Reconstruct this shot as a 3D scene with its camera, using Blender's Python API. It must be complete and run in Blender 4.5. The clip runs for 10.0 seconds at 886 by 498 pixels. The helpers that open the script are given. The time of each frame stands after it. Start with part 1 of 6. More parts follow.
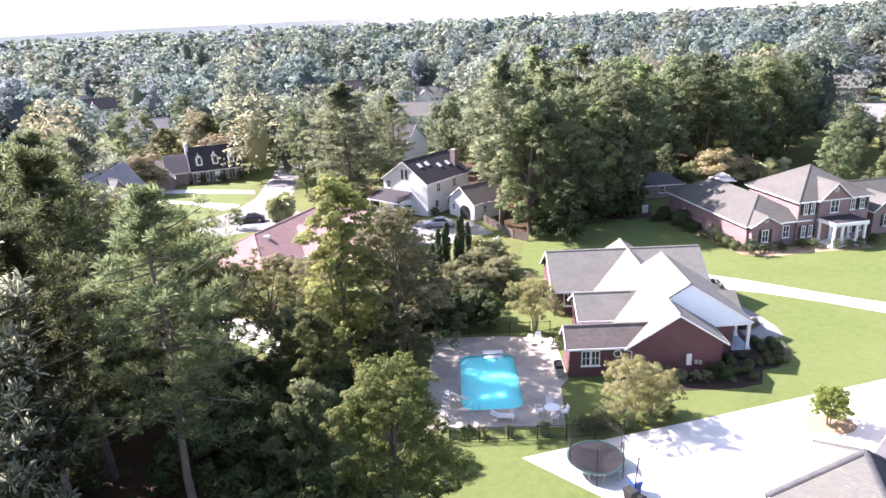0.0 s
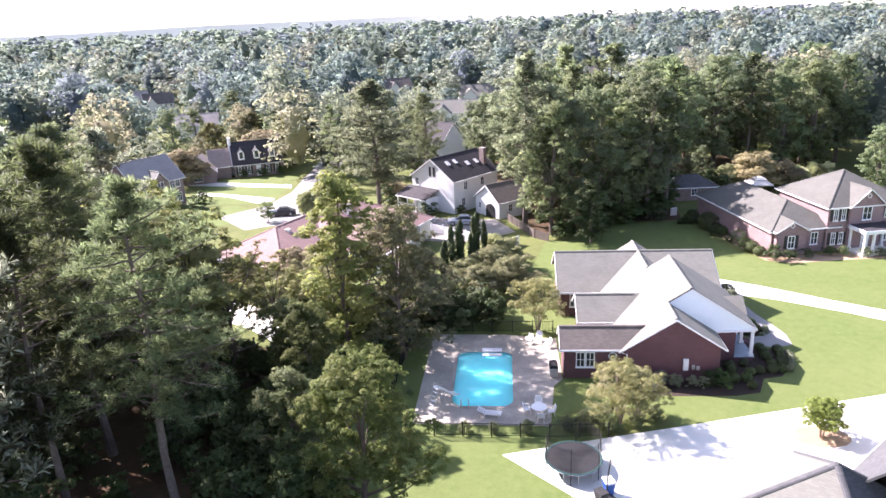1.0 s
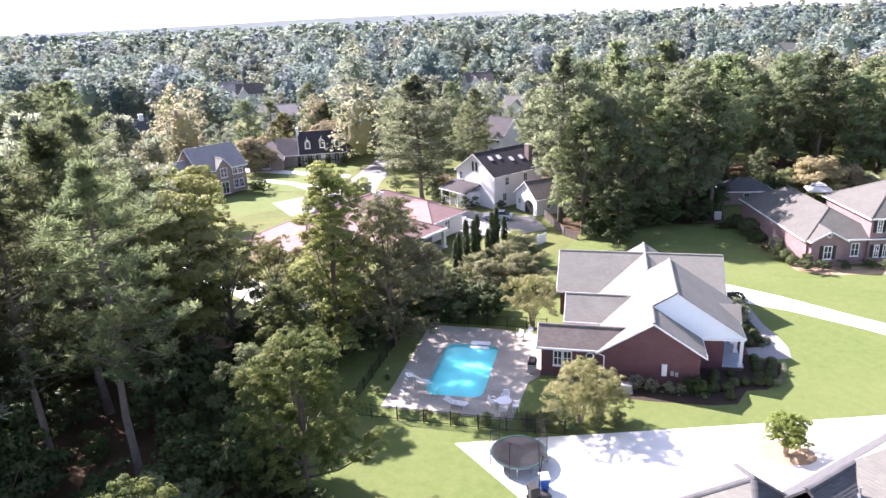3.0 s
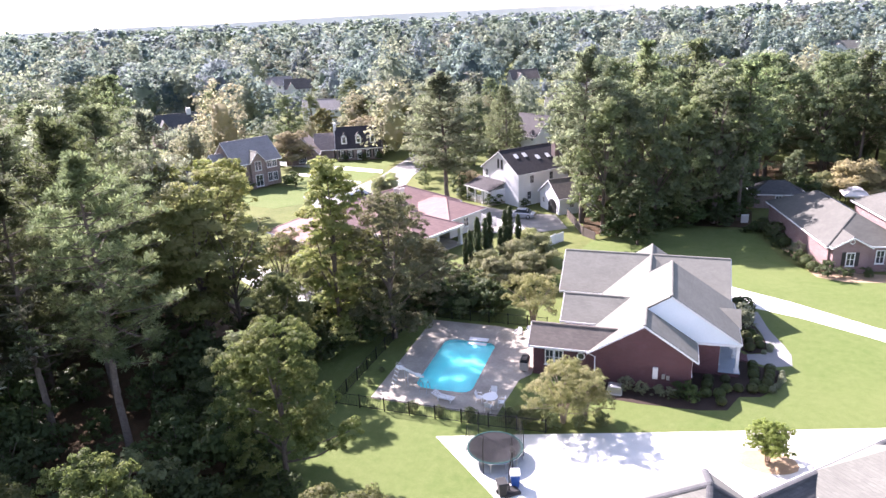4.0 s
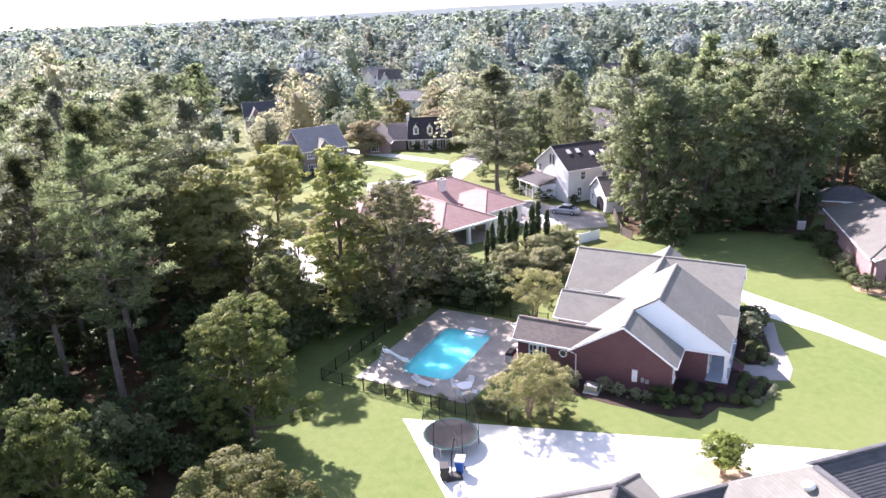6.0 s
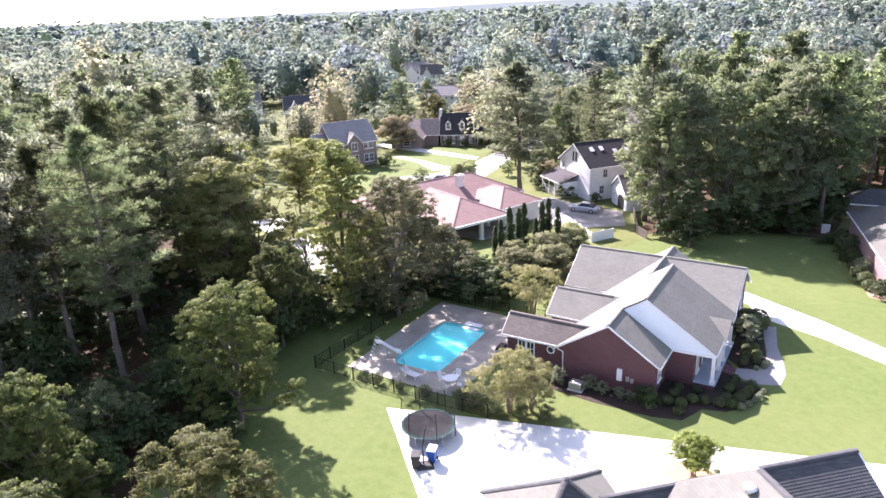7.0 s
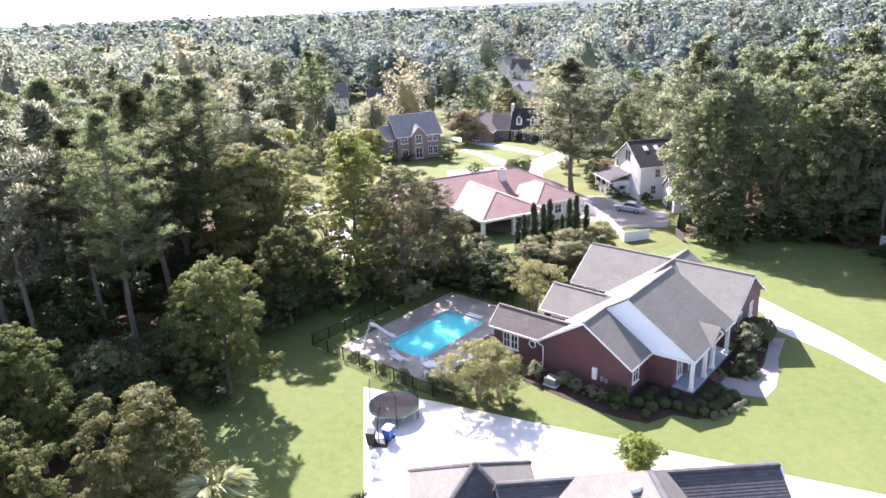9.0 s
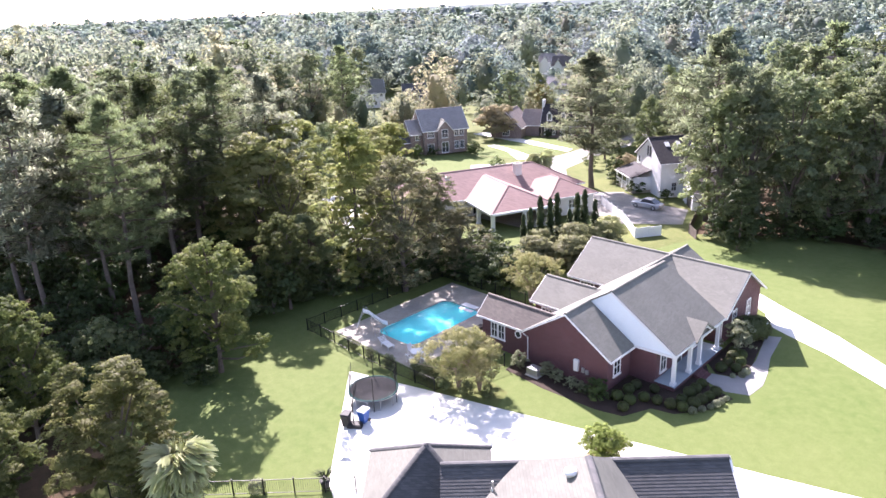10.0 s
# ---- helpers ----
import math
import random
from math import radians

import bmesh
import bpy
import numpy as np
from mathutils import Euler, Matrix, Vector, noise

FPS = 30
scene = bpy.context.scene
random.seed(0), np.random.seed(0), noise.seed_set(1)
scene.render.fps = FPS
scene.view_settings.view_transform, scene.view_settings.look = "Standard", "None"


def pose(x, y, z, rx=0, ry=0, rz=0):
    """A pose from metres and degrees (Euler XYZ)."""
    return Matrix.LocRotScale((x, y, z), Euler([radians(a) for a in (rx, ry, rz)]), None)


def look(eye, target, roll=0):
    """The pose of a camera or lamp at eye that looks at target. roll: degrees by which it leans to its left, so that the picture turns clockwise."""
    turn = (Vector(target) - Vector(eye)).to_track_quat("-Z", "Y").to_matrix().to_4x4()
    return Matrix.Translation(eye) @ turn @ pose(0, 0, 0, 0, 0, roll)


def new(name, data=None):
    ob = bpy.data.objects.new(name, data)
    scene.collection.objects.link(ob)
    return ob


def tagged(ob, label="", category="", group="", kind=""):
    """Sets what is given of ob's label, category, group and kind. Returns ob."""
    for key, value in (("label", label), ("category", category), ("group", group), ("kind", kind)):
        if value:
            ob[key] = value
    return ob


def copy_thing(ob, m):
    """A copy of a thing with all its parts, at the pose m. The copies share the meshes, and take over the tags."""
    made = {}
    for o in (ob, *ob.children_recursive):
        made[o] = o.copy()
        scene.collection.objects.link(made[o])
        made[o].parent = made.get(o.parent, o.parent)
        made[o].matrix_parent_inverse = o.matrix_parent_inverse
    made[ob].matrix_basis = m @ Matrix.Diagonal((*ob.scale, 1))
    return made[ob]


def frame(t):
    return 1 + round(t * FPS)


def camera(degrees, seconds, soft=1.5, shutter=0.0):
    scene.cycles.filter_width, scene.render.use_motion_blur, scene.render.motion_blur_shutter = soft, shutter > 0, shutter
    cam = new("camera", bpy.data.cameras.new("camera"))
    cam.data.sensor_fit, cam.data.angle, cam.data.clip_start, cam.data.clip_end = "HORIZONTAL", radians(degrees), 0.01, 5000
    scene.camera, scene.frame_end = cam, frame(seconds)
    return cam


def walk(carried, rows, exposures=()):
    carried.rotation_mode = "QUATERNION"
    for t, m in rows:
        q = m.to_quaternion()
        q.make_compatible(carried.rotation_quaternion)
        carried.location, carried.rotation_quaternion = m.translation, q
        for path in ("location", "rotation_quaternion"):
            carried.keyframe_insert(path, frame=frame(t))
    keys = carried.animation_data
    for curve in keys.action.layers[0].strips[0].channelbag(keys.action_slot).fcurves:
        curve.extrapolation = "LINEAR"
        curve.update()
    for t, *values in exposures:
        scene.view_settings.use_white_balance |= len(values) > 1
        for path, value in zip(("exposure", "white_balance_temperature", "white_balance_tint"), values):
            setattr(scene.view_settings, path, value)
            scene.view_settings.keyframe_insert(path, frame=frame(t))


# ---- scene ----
cam = camera(65.3, 10.0, 1.5)
METRES, EYE, TILT, LEAN, TURN = 48.0, 29.0, -18.5, 2.5, 0.0
ROWS = [
    (0.0, 0.0, 0.0, 0.0, 0.0, 0.0, -0.0),
    (0.5, 0.0495, -0.0067, 0.0, 2.21, -0.11, -0.75),
    (1.0, 0.0987, -0.0116, 0.0, 4.49, -0.24, -1.54),
    (1.5, 0.1475, -0.0144, 0.0013, 6.62, -0.43, -2.27),
    (2.0, 0.1962, -0.0159, 0.0029, 8.68, -0.65, -2.97),
    (2.5, 0.2448, -0.016, 0.0044, 10.48, -0.87, -3.57),
    (4.0, 0.3923, -0.0058, 0.0159, 16.7, -1.8, -5.58),
    (4.5, 0.4416, 0.0025, 0.0206, 19.0, -2.19, -6.29),
    (5.0, 0.4904, 0.0121, 0.0265, 21.21, -2.6, -6.95),
    (5.5, 0.5389, 0.0232, 0.0322, 23.39, -3.05, -7.59),
    (7.0, 0.6825, 0.0634, 0.0531, 29.67, -4.55, -9.35),
    (7.5, 0.7291, 0.0809, 0.0604, 31.77, -5.04, -9.9),
    (8.0, 0.7745, 0.1003, 0.0688, 33.89, -5.52, -10.42),
    (8.5, 0.8191, 0.122, 0.0774, 36.22, -6.07, -10.96),
    (9.0, 0.863, 0.1465, 0.0835, 38.61, -6.6, -11.49),
    (9.5, 0.9066, 0.1732, 0.0879, 40.68, -7.13, -11.92),
    (10.0, 0.9498, 0.2025, 0.091, 42.71, -7.64, -12.3),
]
walk(cam, [(t, pose(0, 0, EYE, TILT, LEAN, TURN) @ pose(METRES * x, METRES * y, METRES * z, 90 + pitch, roll, yaw)) for t, x, y, z, yaw, pitch, roll in ROWS], [(0.0, 2.1, 6350, 26), (10.0, 2.1, 6350, 26)])


# ---- light ----
SUN_TO = Vector((-1.14, 0.60, 1.0)).normalized()
sun = new("sun", bpy.data.lights.new("sun", "SUN"))
sun.data.energy, sun.data.angle, sun.data.color = 5.0, radians(0.6), (1.0, 0.93, 0.91)
sun.matrix_world = look(SUN_TO * 100, (0, 0, 0))
world = bpy.data.worlds.new("sky")
scene.world = world
world.use_nodes = True
sky = world.node_tree.nodes.new("ShaderNodeTexSky")
sky.sky_type, sky.sun_disc = "NISHITA", False
sky.sun_elevation, sky.sun_rotation = math.asin(SUN_TO.z), math.atan2(SUN_TO.x, SUN_TO.y)
sky.dust_density, sky.air_density, sky.ozone_density = 1.0, 0.85, 0.6
milky = world.node_tree.nodes.new("ShaderNodeHueSaturation")
milky.inputs["Saturation"].default_value = 0.85
world.node_tree.links.new(sky.outputs[0], milky.inputs["Color"])
world.node_tree.links.new(milky.outputs[0], world.node_tree.nodes["Background"].inputs[0])
world.node_tree.nodes["Background"].inputs[1].default_value = 0.1


# ---- materials ----
def nodes_of(name):
    m = bpy.data.materials.new(name)
    m.use_nodes = True
    return m, m.node_tree.nodes, m.node_tree.links, m.node_tree.nodes["Principled BSDF"]


def noise_node(n, l, vec, scale, detail=4.0, rough=0.6):
    t = n.new("ShaderNodeTexNoise")
    t.inputs["Scale"].default_value, t.inputs["Detail"].default_value, t.inputs["Roughness"].default_value = scale, detail, rough
    l.new(vec, t.inputs["Vector"])
    return t.outputs["Fac"]


def mix_col(n, l, fac, a, b, mode="MIX"):
    m = n.new("ShaderNodeMix")
    m.data_type, m.blend_type = "RGBA", mode
    for sock, v in ((0, fac), (6, a), (7, b)):
        if isinstance(v, (int, float)):
            m.inputs[sock].default_value = v
        elif isinstance(v, tuple):
            m.inputs[sock].default_value = (*v, 1)
        else:
            l.new(v, m.inputs[sock])
    return m.outputs[2]


def ramp(n, l, fac, lo, hi):
    r = n.new("ShaderNodeMapRange")
    r.inputs[1].default_value, r.inputs[2].default_value = lo, hi
    l.new(fac, r.inputs[0])
    return r.outputs[0]


def bump(n, l, bsdf, height, strength, dist=0.02):
    b = n.new("ShaderNodeBump")
    b.inputs["Strength"].default_value, b.inputs["Distance"].default_value = strength, dist
    l.new(height, b.inputs["Height"])
    l.new(b.outputs[0], bsdf.inputs["Normal"])


def coords(n, l):
    return n.new("ShaderNodeTexCoord").outputs["Object"]


def surf(name, c1, c2, big=0.4, fine=12.0, rough=0.8, grain=0.25, relief=0.2, metal=0.0, spec=0.4):
    """A plain surface: two colours in large blotches, with fine grain and relief."""
    m, n, l, b = nodes_of(name)
    v = coords(n, l)
    f1 = ramp(n, l, noise_node(n, l, v, big), 0.32, 0.68)
    f2 = noise_node(n, l, v, fine, 5)
    c = mix_col(n, l, f1, c1, c2)
    dark = tuple(x * 0.55 for x in c1)
    c = mix_col(n, l, ramp(n, l, f2, 0.75, 0.35), c, mix_col(n, l, grain, c, dark))
    l.new(c, b.inputs["Base Color"])
    b.inputs["Roughness"].default_value, b.inputs["Metallic"].default_value = rough, metal
    b.inputs["Specular IOR Level"].default_value = spec
    if relief:
        bump(n, l, b, f2, relief)
    return m


def wall_uv(n, l):
    """Run along the wall and height, for upright walls in either direction."""
    s = n.new("ShaderNodeSeparateXYZ")
    l.new(coords(n, l), s.inputs[0])
    a = n.new("ShaderNodeMath")
    l.new(s.outputs[0], a.inputs[0]), l.new(s.outputs[1], a.inputs[1])
    c = n.new("ShaderNodeCombineXYZ")
    l.new(a.outputs[0], c.inputs[0]), l.new(s.outputs[2], c.inputs[1])
    return c.outputs[0]


def brick_mat(name, c1, c2, mortar, w=0.215, h=0.075):
    m, n, l, b = nodes_of(name)
    t = n.new("ShaderNodeTexBrick")
    l.new(wall_uv(n, l), t.inputs["Vector"])
    for k, v in (("Scale", 1.0), ("Brick Width", w), ("Row Height", h), ("Mortar Size", 0.006), ("Mortar Smooth", 0.3), ("Bias", 0.1)):
        t.inputs[k].default_value = v
    t.inputs["Color1"].default_value, t.inputs["Color2"].default_value, t.inputs["Mortar"].default_value = (*c1, 1), (*c2, 1), (*mortar, 1)
    f = ramp(n, l, noise_node(n, l, coords(n, l), 0.7, 5), 0.3, 0.7)
    c = mix_col(n, l, f, t.outputs["Color"], mix_col(n, l, 0.35, t.outputs["Color"], tuple(x * 0.5 for x in c1)))
    l.new(c, b.inputs["Base Color"])
    b.inputs["Roughness"].default_value = 0.85
    bump(n, l, b, t.outputs["Fac"], -0.4, 0.01)
    return m


def shingle_mat(name, c1, c2, streak=0.35, w=0.33, h=0.14, rough=0.85, spec=0.4):
    """Roofing with tabs of slightly different shades and weathered blotches."""
    m, n, l, b = nodes_of(name)
    t = n.new("ShaderNodeTexBrick")
    l.new(wall_uv(n, l), t.inputs["Vector"])
    for k, v in (("Scale", 1.0), ("Brick Width", w), ("Row Height", h * 0.6), ("Mortar Size", 0.004), ("Bias", 0.0)):
        t.inputs[k].default_value = v
    t.inputs["Color1"].default_value, t.inputs["Color2"].default_value = (*c1, 1), (*c2, 1)
    t.inputs["Mortar"].default_value = (*(x * 0.8 for x in c1), 1)
    v = coords(n, l)
    f = ramp(n, l, noise_node(n, l, v, 0.5, 6, 0.7), 0.35, 0.7)
    c = mix_col(n, l, f, t.outputs["Color"], mix_col(n, l, streak, t.outputs["Color"], tuple(x * 0.45 for x in c1)))
    l.new(c, b.inputs["Base Color"])
    b.inputs["Roughness"].default_value = rough
    b.inputs["Specular IOR Level"].default_value = spec
    bump(n, l, b, noise_node(n, l, v, 60, 2), 0.3, 0.01)
    return m


def leaf_mat(name, c1, c2, tip, rough=0.5, through_light=0.54, patch_scale=0.45):
    """Leaves: a shade of their own for each leaf and each tree, letting light through."""
    m, n, l, b = nodes_of(name)
    g, o = n.new("ShaderNodeNewGeometry"), n.new("ShaderNodeObjectInfo")
    c = mix_col(n, l, g.outputs["Random Per Island"], c1, c2)
    f = ramp(n, l, noise_node(n, l, coords(n, l), patch_scale, 3), 0.45, 0.72)
    c = mix_col(n, l, f, c, tip)
    h = n.new("ShaderNodeHueSaturation")
    for sock, lo, hi in (("Hue", 0.488, 0.512), ("Value", 1.05, 1.55), ("Saturation", 0.92, 1.1)):
        r = n.new("ShaderNodeMapRange")
        r.inputs[3].default_value, r.inputs[4].default_value = lo, hi
        l.new(o.outputs["Random"], r.inputs[0]), l.new(r.outputs[0], h.inputs[sock])
    l.new(c, h.inputs["Color"])
    l.new(h.outputs[0], b.inputs["Base Color"])
    b.inputs["Roughness"].default_value = max(rough, 0.6)
    b.inputs["Specular IOR Level"].default_value = 0.2
    tr, mx = n.new("ShaderNodeBsdfTranslucent"), n.new("ShaderNodeMixShader")
    l.new(mix_col(n, l, 0.45, h.outputs[0], (0.15, 0.18, 0.06), "ADD"), tr.inputs[0])
    mx.inputs[0].default_value = through_light
    l.new(b.outputs[0], mx.inputs[1]), l.new(tr.outputs[0], mx.inputs[2])
    l.new(mx.outputs[0], n["Material Output"].inputs[0])
    return m


def grass_mat(name, c1, c2, c3, stripes=0.0):
    m, n, l, b = nodes_of(name)
    v = coords(n, l)
    f1 = ramp(n, l, noise_node(n, l, v, 0.09, 5, 0.65), 0.35, 0.65)
    f2 = ramp(n, l, noise_node(n, l, v, 1.3, 5, 0.7), 0.35, 0.7)
    f3 = noise_node(n, l, v, 22.0, 3, 0.7)
    c = mix_col(n, l, f1, c1, c2)
    c = mix_col(n, l, mix_col(n, l, 0.65, (0, 0, 0), f2), c, c3)
    c = mix_col(n, l, ramp(n, l, f3, 0.7, 0.3), c, mix_col(n, l, 0.35, c, (0.02, 0.03, 0.008)))
    l.new(c, b.inputs["Base Color"])
    b.inputs["Roughness"].default_value = 0.9
    b.inputs["Specular IOR Level"].default_value = 0.15
    bump(n, l, b, f3, 0.6, 0.05)
    return m


def glass_mat(name, tint):
    m, n, l, b = nodes_of(name)
    f = noise_node(n, l, coords(n, l), 0.8, 2)
    l.new(mix_col(n, l, f, tint, tuple(x * 0.4 for x in tint)), b.inputs["Base Color"])
    b.inputs["Roughness"].default_value = 0.06
    b.inputs["Specular IOR Level"].default_value = 0.8
    return m


M = {
    "lawn": grass_mat("lawn_grass", (0.103, 0.150, 0.039), (0.138, 0.174, 0.056), (0.175, 0.205, 0.076)),
    "rough_grass": grass_mat("rough_grass", (0.076, 0.108, 0.026), (0.150, 0.175, 0.053), (0.188, 0.184, 0.076)),
    "litter": grass_mat("leaf_litter", (0.056, 0.034, 0.020), (0.123, 0.067, 0.044), (0.039, 0.039, 0.017)),
    "mulch": surf("mulch", (0.036, 0.024, 0.018), (0.060, 0.039, 0.027), 0.8, 14, 0.95, 0.6, 0.8),
    "straw": surf("pine_straw", (0.34, 0.24, 0.15), (0.42, 0.31, 0.2), 0.5, 9, 0.95, 0.4, 0.6),
    "concrete": surf("pale_concrete", (0.650, 0.646, 0.594), (0.739, 0.737, 0.683), 0.25, 7, 0.8, 0.15, 0.15),
    "path": surf("grey_concrete", (0.24, 0.235, 0.23), (0.30, 0.295, 0.285), 0.4, 8, 0.85, 0.2, 0.2),
    "deck": surf("stained_deck_concrete", (0.312, 0.284, 0.240), (0.479, 0.439, 0.364), 0.45, 5, 0.8, 0.35, 0.25),
    "asphalt": surf("old_asphalt", (0.22, 0.215, 0.21), (0.30, 0.29, 0.28), 0.2, 9, 0.85, 0.3, 0.3),
    "gravel": surf("grey_gravel", (0.22, 0.21, 0.20), (0.36, 0.34, 0.31), 0.5, 10, 0.9, 0.5, 0.6),
    "brick": brick_mat("dark_red_brick", (0.096, 0.038, 0.044), (0.141, 0.056, 0.059), (0.169, 0.130, 0.132)),
    "brick_pink": brick_mat("rose_brick", (0.212, 0.128, 0.123), (0.274, 0.171, 0.164), (0.371, 0.342, 0.339)),
    "brick_brown": brick_mat("greyish_brown_brick", (0.20, 0.145, 0.13), (0.27, 0.20, 0.18), (0.36, 0.33, 0.31)),
    "roof_grey": shingle_mat("grey_shingles", (0.167, 0.166, 0.144), (0.196, 0.195, 0.169)),
    # pale roofing, also the colour given to sunlit slopes
    "roof_pale_lit": shingle_mat("pale_and_lit_slope_shingles", (0.148, 0.148, 0.128), (0.175, 0.176, 0.151)),
    # slate roofing, also the colour given to shaded slopes
    "roof_slate_shaded": shingle_mat("slate_and_shaded_slope_shingles", (0.071, 0.074, 0.076), (0.105, 0.105, 0.106), 0.4),
    "roof_brown": shingle_mat("weathered_brown_shingles", (0.133, 0.115, 0.102), (0.172, 0.149, 0.130), 0.5),
    "roof_tan": shingle_mat("tan_shingles", (0.25, 0.205, 0.185), (0.32, 0.265, 0.24), 0.3),
    "roof_dark": shingle_mat("black_shingles", (0.032, 0.029, 0.033), (0.05, 0.045, 0.048)),
    "roof_blue": shingle_mat("mid_grey_shingles", (0.245, 0.231, 0.226), (0.317, 0.301, 0.293), 0.3),
    "roof_pale": shingle_mat("pale_grey_shingles", (0.103, 0.102, 0.090), (0.125, 0.123, 0.107)),
    "tile": shingle_mat("clay_roof_tile", (0.249, 0.158, 0.145), (0.297, 0.194, 0.176), 0.25, 0.25, 0.34),
    "pool_paint": surf("turquoise_pool_paint", (0.374, 0.960, 0.980), (0.425, 0.970, 0.985), 0.5, 6, 0.6, 0.1, 0.05),
    "teal": surf("dark_teal_vinyl_pad", (0.035, 0.085, 0.08), (0.05, 0.105, 0.10), 1, 9, 0.95, 0.2, 0.1, 0.0, 0.1),
    "mat_black": surf("black_woven_mat", (0.034, 0.034, 0.036), (0.05, 0.05, 0.052), 1, 40, 0.95, 0.3, 0.1, 0.0, 0.1),
    "blue_plastic": surf("blue_plastic", (0.018, 0.075, 0.30), (0.025, 0.095, 0.34), 1, 9, 0.45, 0.1, 0.05),
    "rubber": surf("black_rubber", (0.02, 0.02, 0.02), (0.035, 0.035, 0.035), 2, 20, 0.7, 0.3, 0.2),
    "silver": surf("silver_car_paint", (0.52, 0.53, 0.54), (0.56, 0.57, 0.58), 1, 60, 0.25, 0.05, 0.0, 0.5, 0.6),
    "dark_car": surf("dark_car_paint", (0.02, 0.022, 0.028), (0.03, 0.03, 0.036), 1, 60, 0.2, 0.05, 0.0, 0.3, 0.6),
    "wood_dark": surf("weathered_dark_wood", (0.10, 0.08, 0.065), (0.15, 0.12, 0.10), 1.5, 12, 0.9, 0.5, 0.4),
    "terracotta": surf("terracotta", (0.30, 0.14, 0.09), (0.36, 0.18, 0.11), 2, 14, 0.8, 0.2, 0.1),
    "white": surf("white_paint", (0.78, 0.78, 0.77), (0.82, 0.82, 0.81), 0.6, 8, 0.55, 0.12, 0.05),
    # white boards tinted with the blue skylight that falls on them
    "siding": surf("skylit_white_siding", (0.76, 0.82, 0.85), (0.80, 0.85, 0.87), 0.6, 8, 0.6, 0.1, 0.05),
    "stucco": surf("pale_stucco", (0.66, 0.62, 0.57), (0.74, 0.70, 0.65), 0.5, 20, 0.85, 0.15, 0.2),
    "slate": surf("blue_grey_porch_floor", (0.32, 0.38, 0.42), (0.40, 0.46, 0.50), 0.8, 9, 0.6, 0.2, 0.1),
    "pane": glass_mat("window_glass", (0.05, 0.06, 0.07)),
    "shutter": surf("black_shutter_paint", (0.02, 0.02, 0.022), (0.03, 0.03, 0.03), 1, 20, 0.5, 0.2, 0.05),
    "iron": surf("black_iron", (0.018, 0.018, 0.018), (0.03, 0.03, 0.03), 2, 30, 0.5, 0.2, 0.05, 0.6),
    "steel": surf("galvanised_steel", (0.5, 0.5, 0.5), (0.6, 0.6, 0.6), 2, 20, 0.4, 0.2, 0.05, 0.8),
    "bark": surf("bark", (0.13, 0.10, 0.08), (0.20, 0.165, 0.14), 1.2, 7, 0.95, 0.6, 0.9),
    "bark_pale": surf("pale_bark", (0.30, 0.23, 0.18), (0.40, 0.33, 0.27), 1.2, 8, 0.9, 0.4, 0.5),
    "oak": leaf_mat("broad_leaves", (0.075, 0.100, 0.051), (0.126, 0.152, 0.079), (0.182, 0.190, 0.099)),
    "bright": leaf_mat("light_leaves", (0.120, 0.145, 0.046), (0.195, 0.210, 0.074), (0.270, 0.255, 0.105)),
    "edge": leaf_mat("edge_tree_leaves", (0.058, 0.074, 0.026), (0.097, 0.111, 0.041), (0.137, 0.136, 0.058)),
    "wood_leaf": leaf_mat("woodland_leaves", (0.085, 0.114, 0.067), (0.129, 0.160, 0.088), (0.174, 0.196, 0.110)),
    "wood_bright": leaf_mat("woodland_light_leaves", (0.095, 0.120, 0.057), (0.141, 0.166, 0.083), (0.184, 0.196, 0.106)),
    "tan": leaf_mat("seeding_leaves", (0.134, 0.134, 0.061), (0.203, 0.190, 0.099), (0.269, 0.241, 0.149)),
    "gold": leaf_mat("autumn_leaves", (0.128, 0.128, 0.056), (0.203, 0.160, 0.070), (0.098, 0.112, 0.049)),
    "needle": leaf_mat("pine_needles", (0.105, 0.141, 0.074), (0.160, 0.199, 0.103), (0.222, 0.249, 0.125), 0.45),
    "needle_tan": leaf_mat("dry_pine_needles", (0.140, 0.173, 0.102), (0.206, 0.230, 0.146), (0.258, 0.271, 0.186), 0.5),
    # pine needles paled in colour for the haze over the western wood
    "needle_far": leaf_mat("haze_paled_pine_needles", (0.206, 0.245, 0.184), (0.301, 0.326, 0.230), (0.375, 0.380, 0.278), 0.5),
    "dark_leaf": leaf_mat("dark_evergreen_leaves", (0.026, 0.042, 0.016), (0.049, 0.070, 0.024), (0.071, 0.090, 0.030), 0.45, 0.2),
    "palm": leaf_mat("palm_fronds", (0.273, 0.300, 0.160), (0.420, 0.430, 0.264), (0.504, 0.500, 0.320), 0.3, 0.25),
    # distance haze is put into these bluish far leaf colours
    "far_leaf": leaf_mat("distant_hazed_leaves", (0.098, 0.130, 0.121), (0.136, 0.167, 0.153), (0.170, 0.199, 0.180), 0.8, 0.58, 0.12),
    "far_olive": leaf_mat("distant_hazed_olive_leaves", (0.132, 0.151, 0.125), (0.163, 0.180, 0.148), (0.188, 0.200, 0.180), 0.8, 0.58, 0.12),
    "far_haze_grey": leaf_mat("distant_hazed_grey_leaves", (0.106, 0.130, 0.149), (0.131, 0.156, 0.180), (0.153, 0.176, 0.198), 0.8, 0.58, 0.12),
    "pale_leaf": leaf_mat("variegated_leaves", (0.102, 0.119, 0.068), (0.289, 0.306, 0.221), (0.221, 0.238, 0.153)),
    "lime": leaf_mat("lime_green_leaves", (0.130, 0.164, 0.048), (0.199, 0.229, 0.073), (0.242, 0.259, 0.095)),
    # needles darkened in colour to stand for the wood's shade
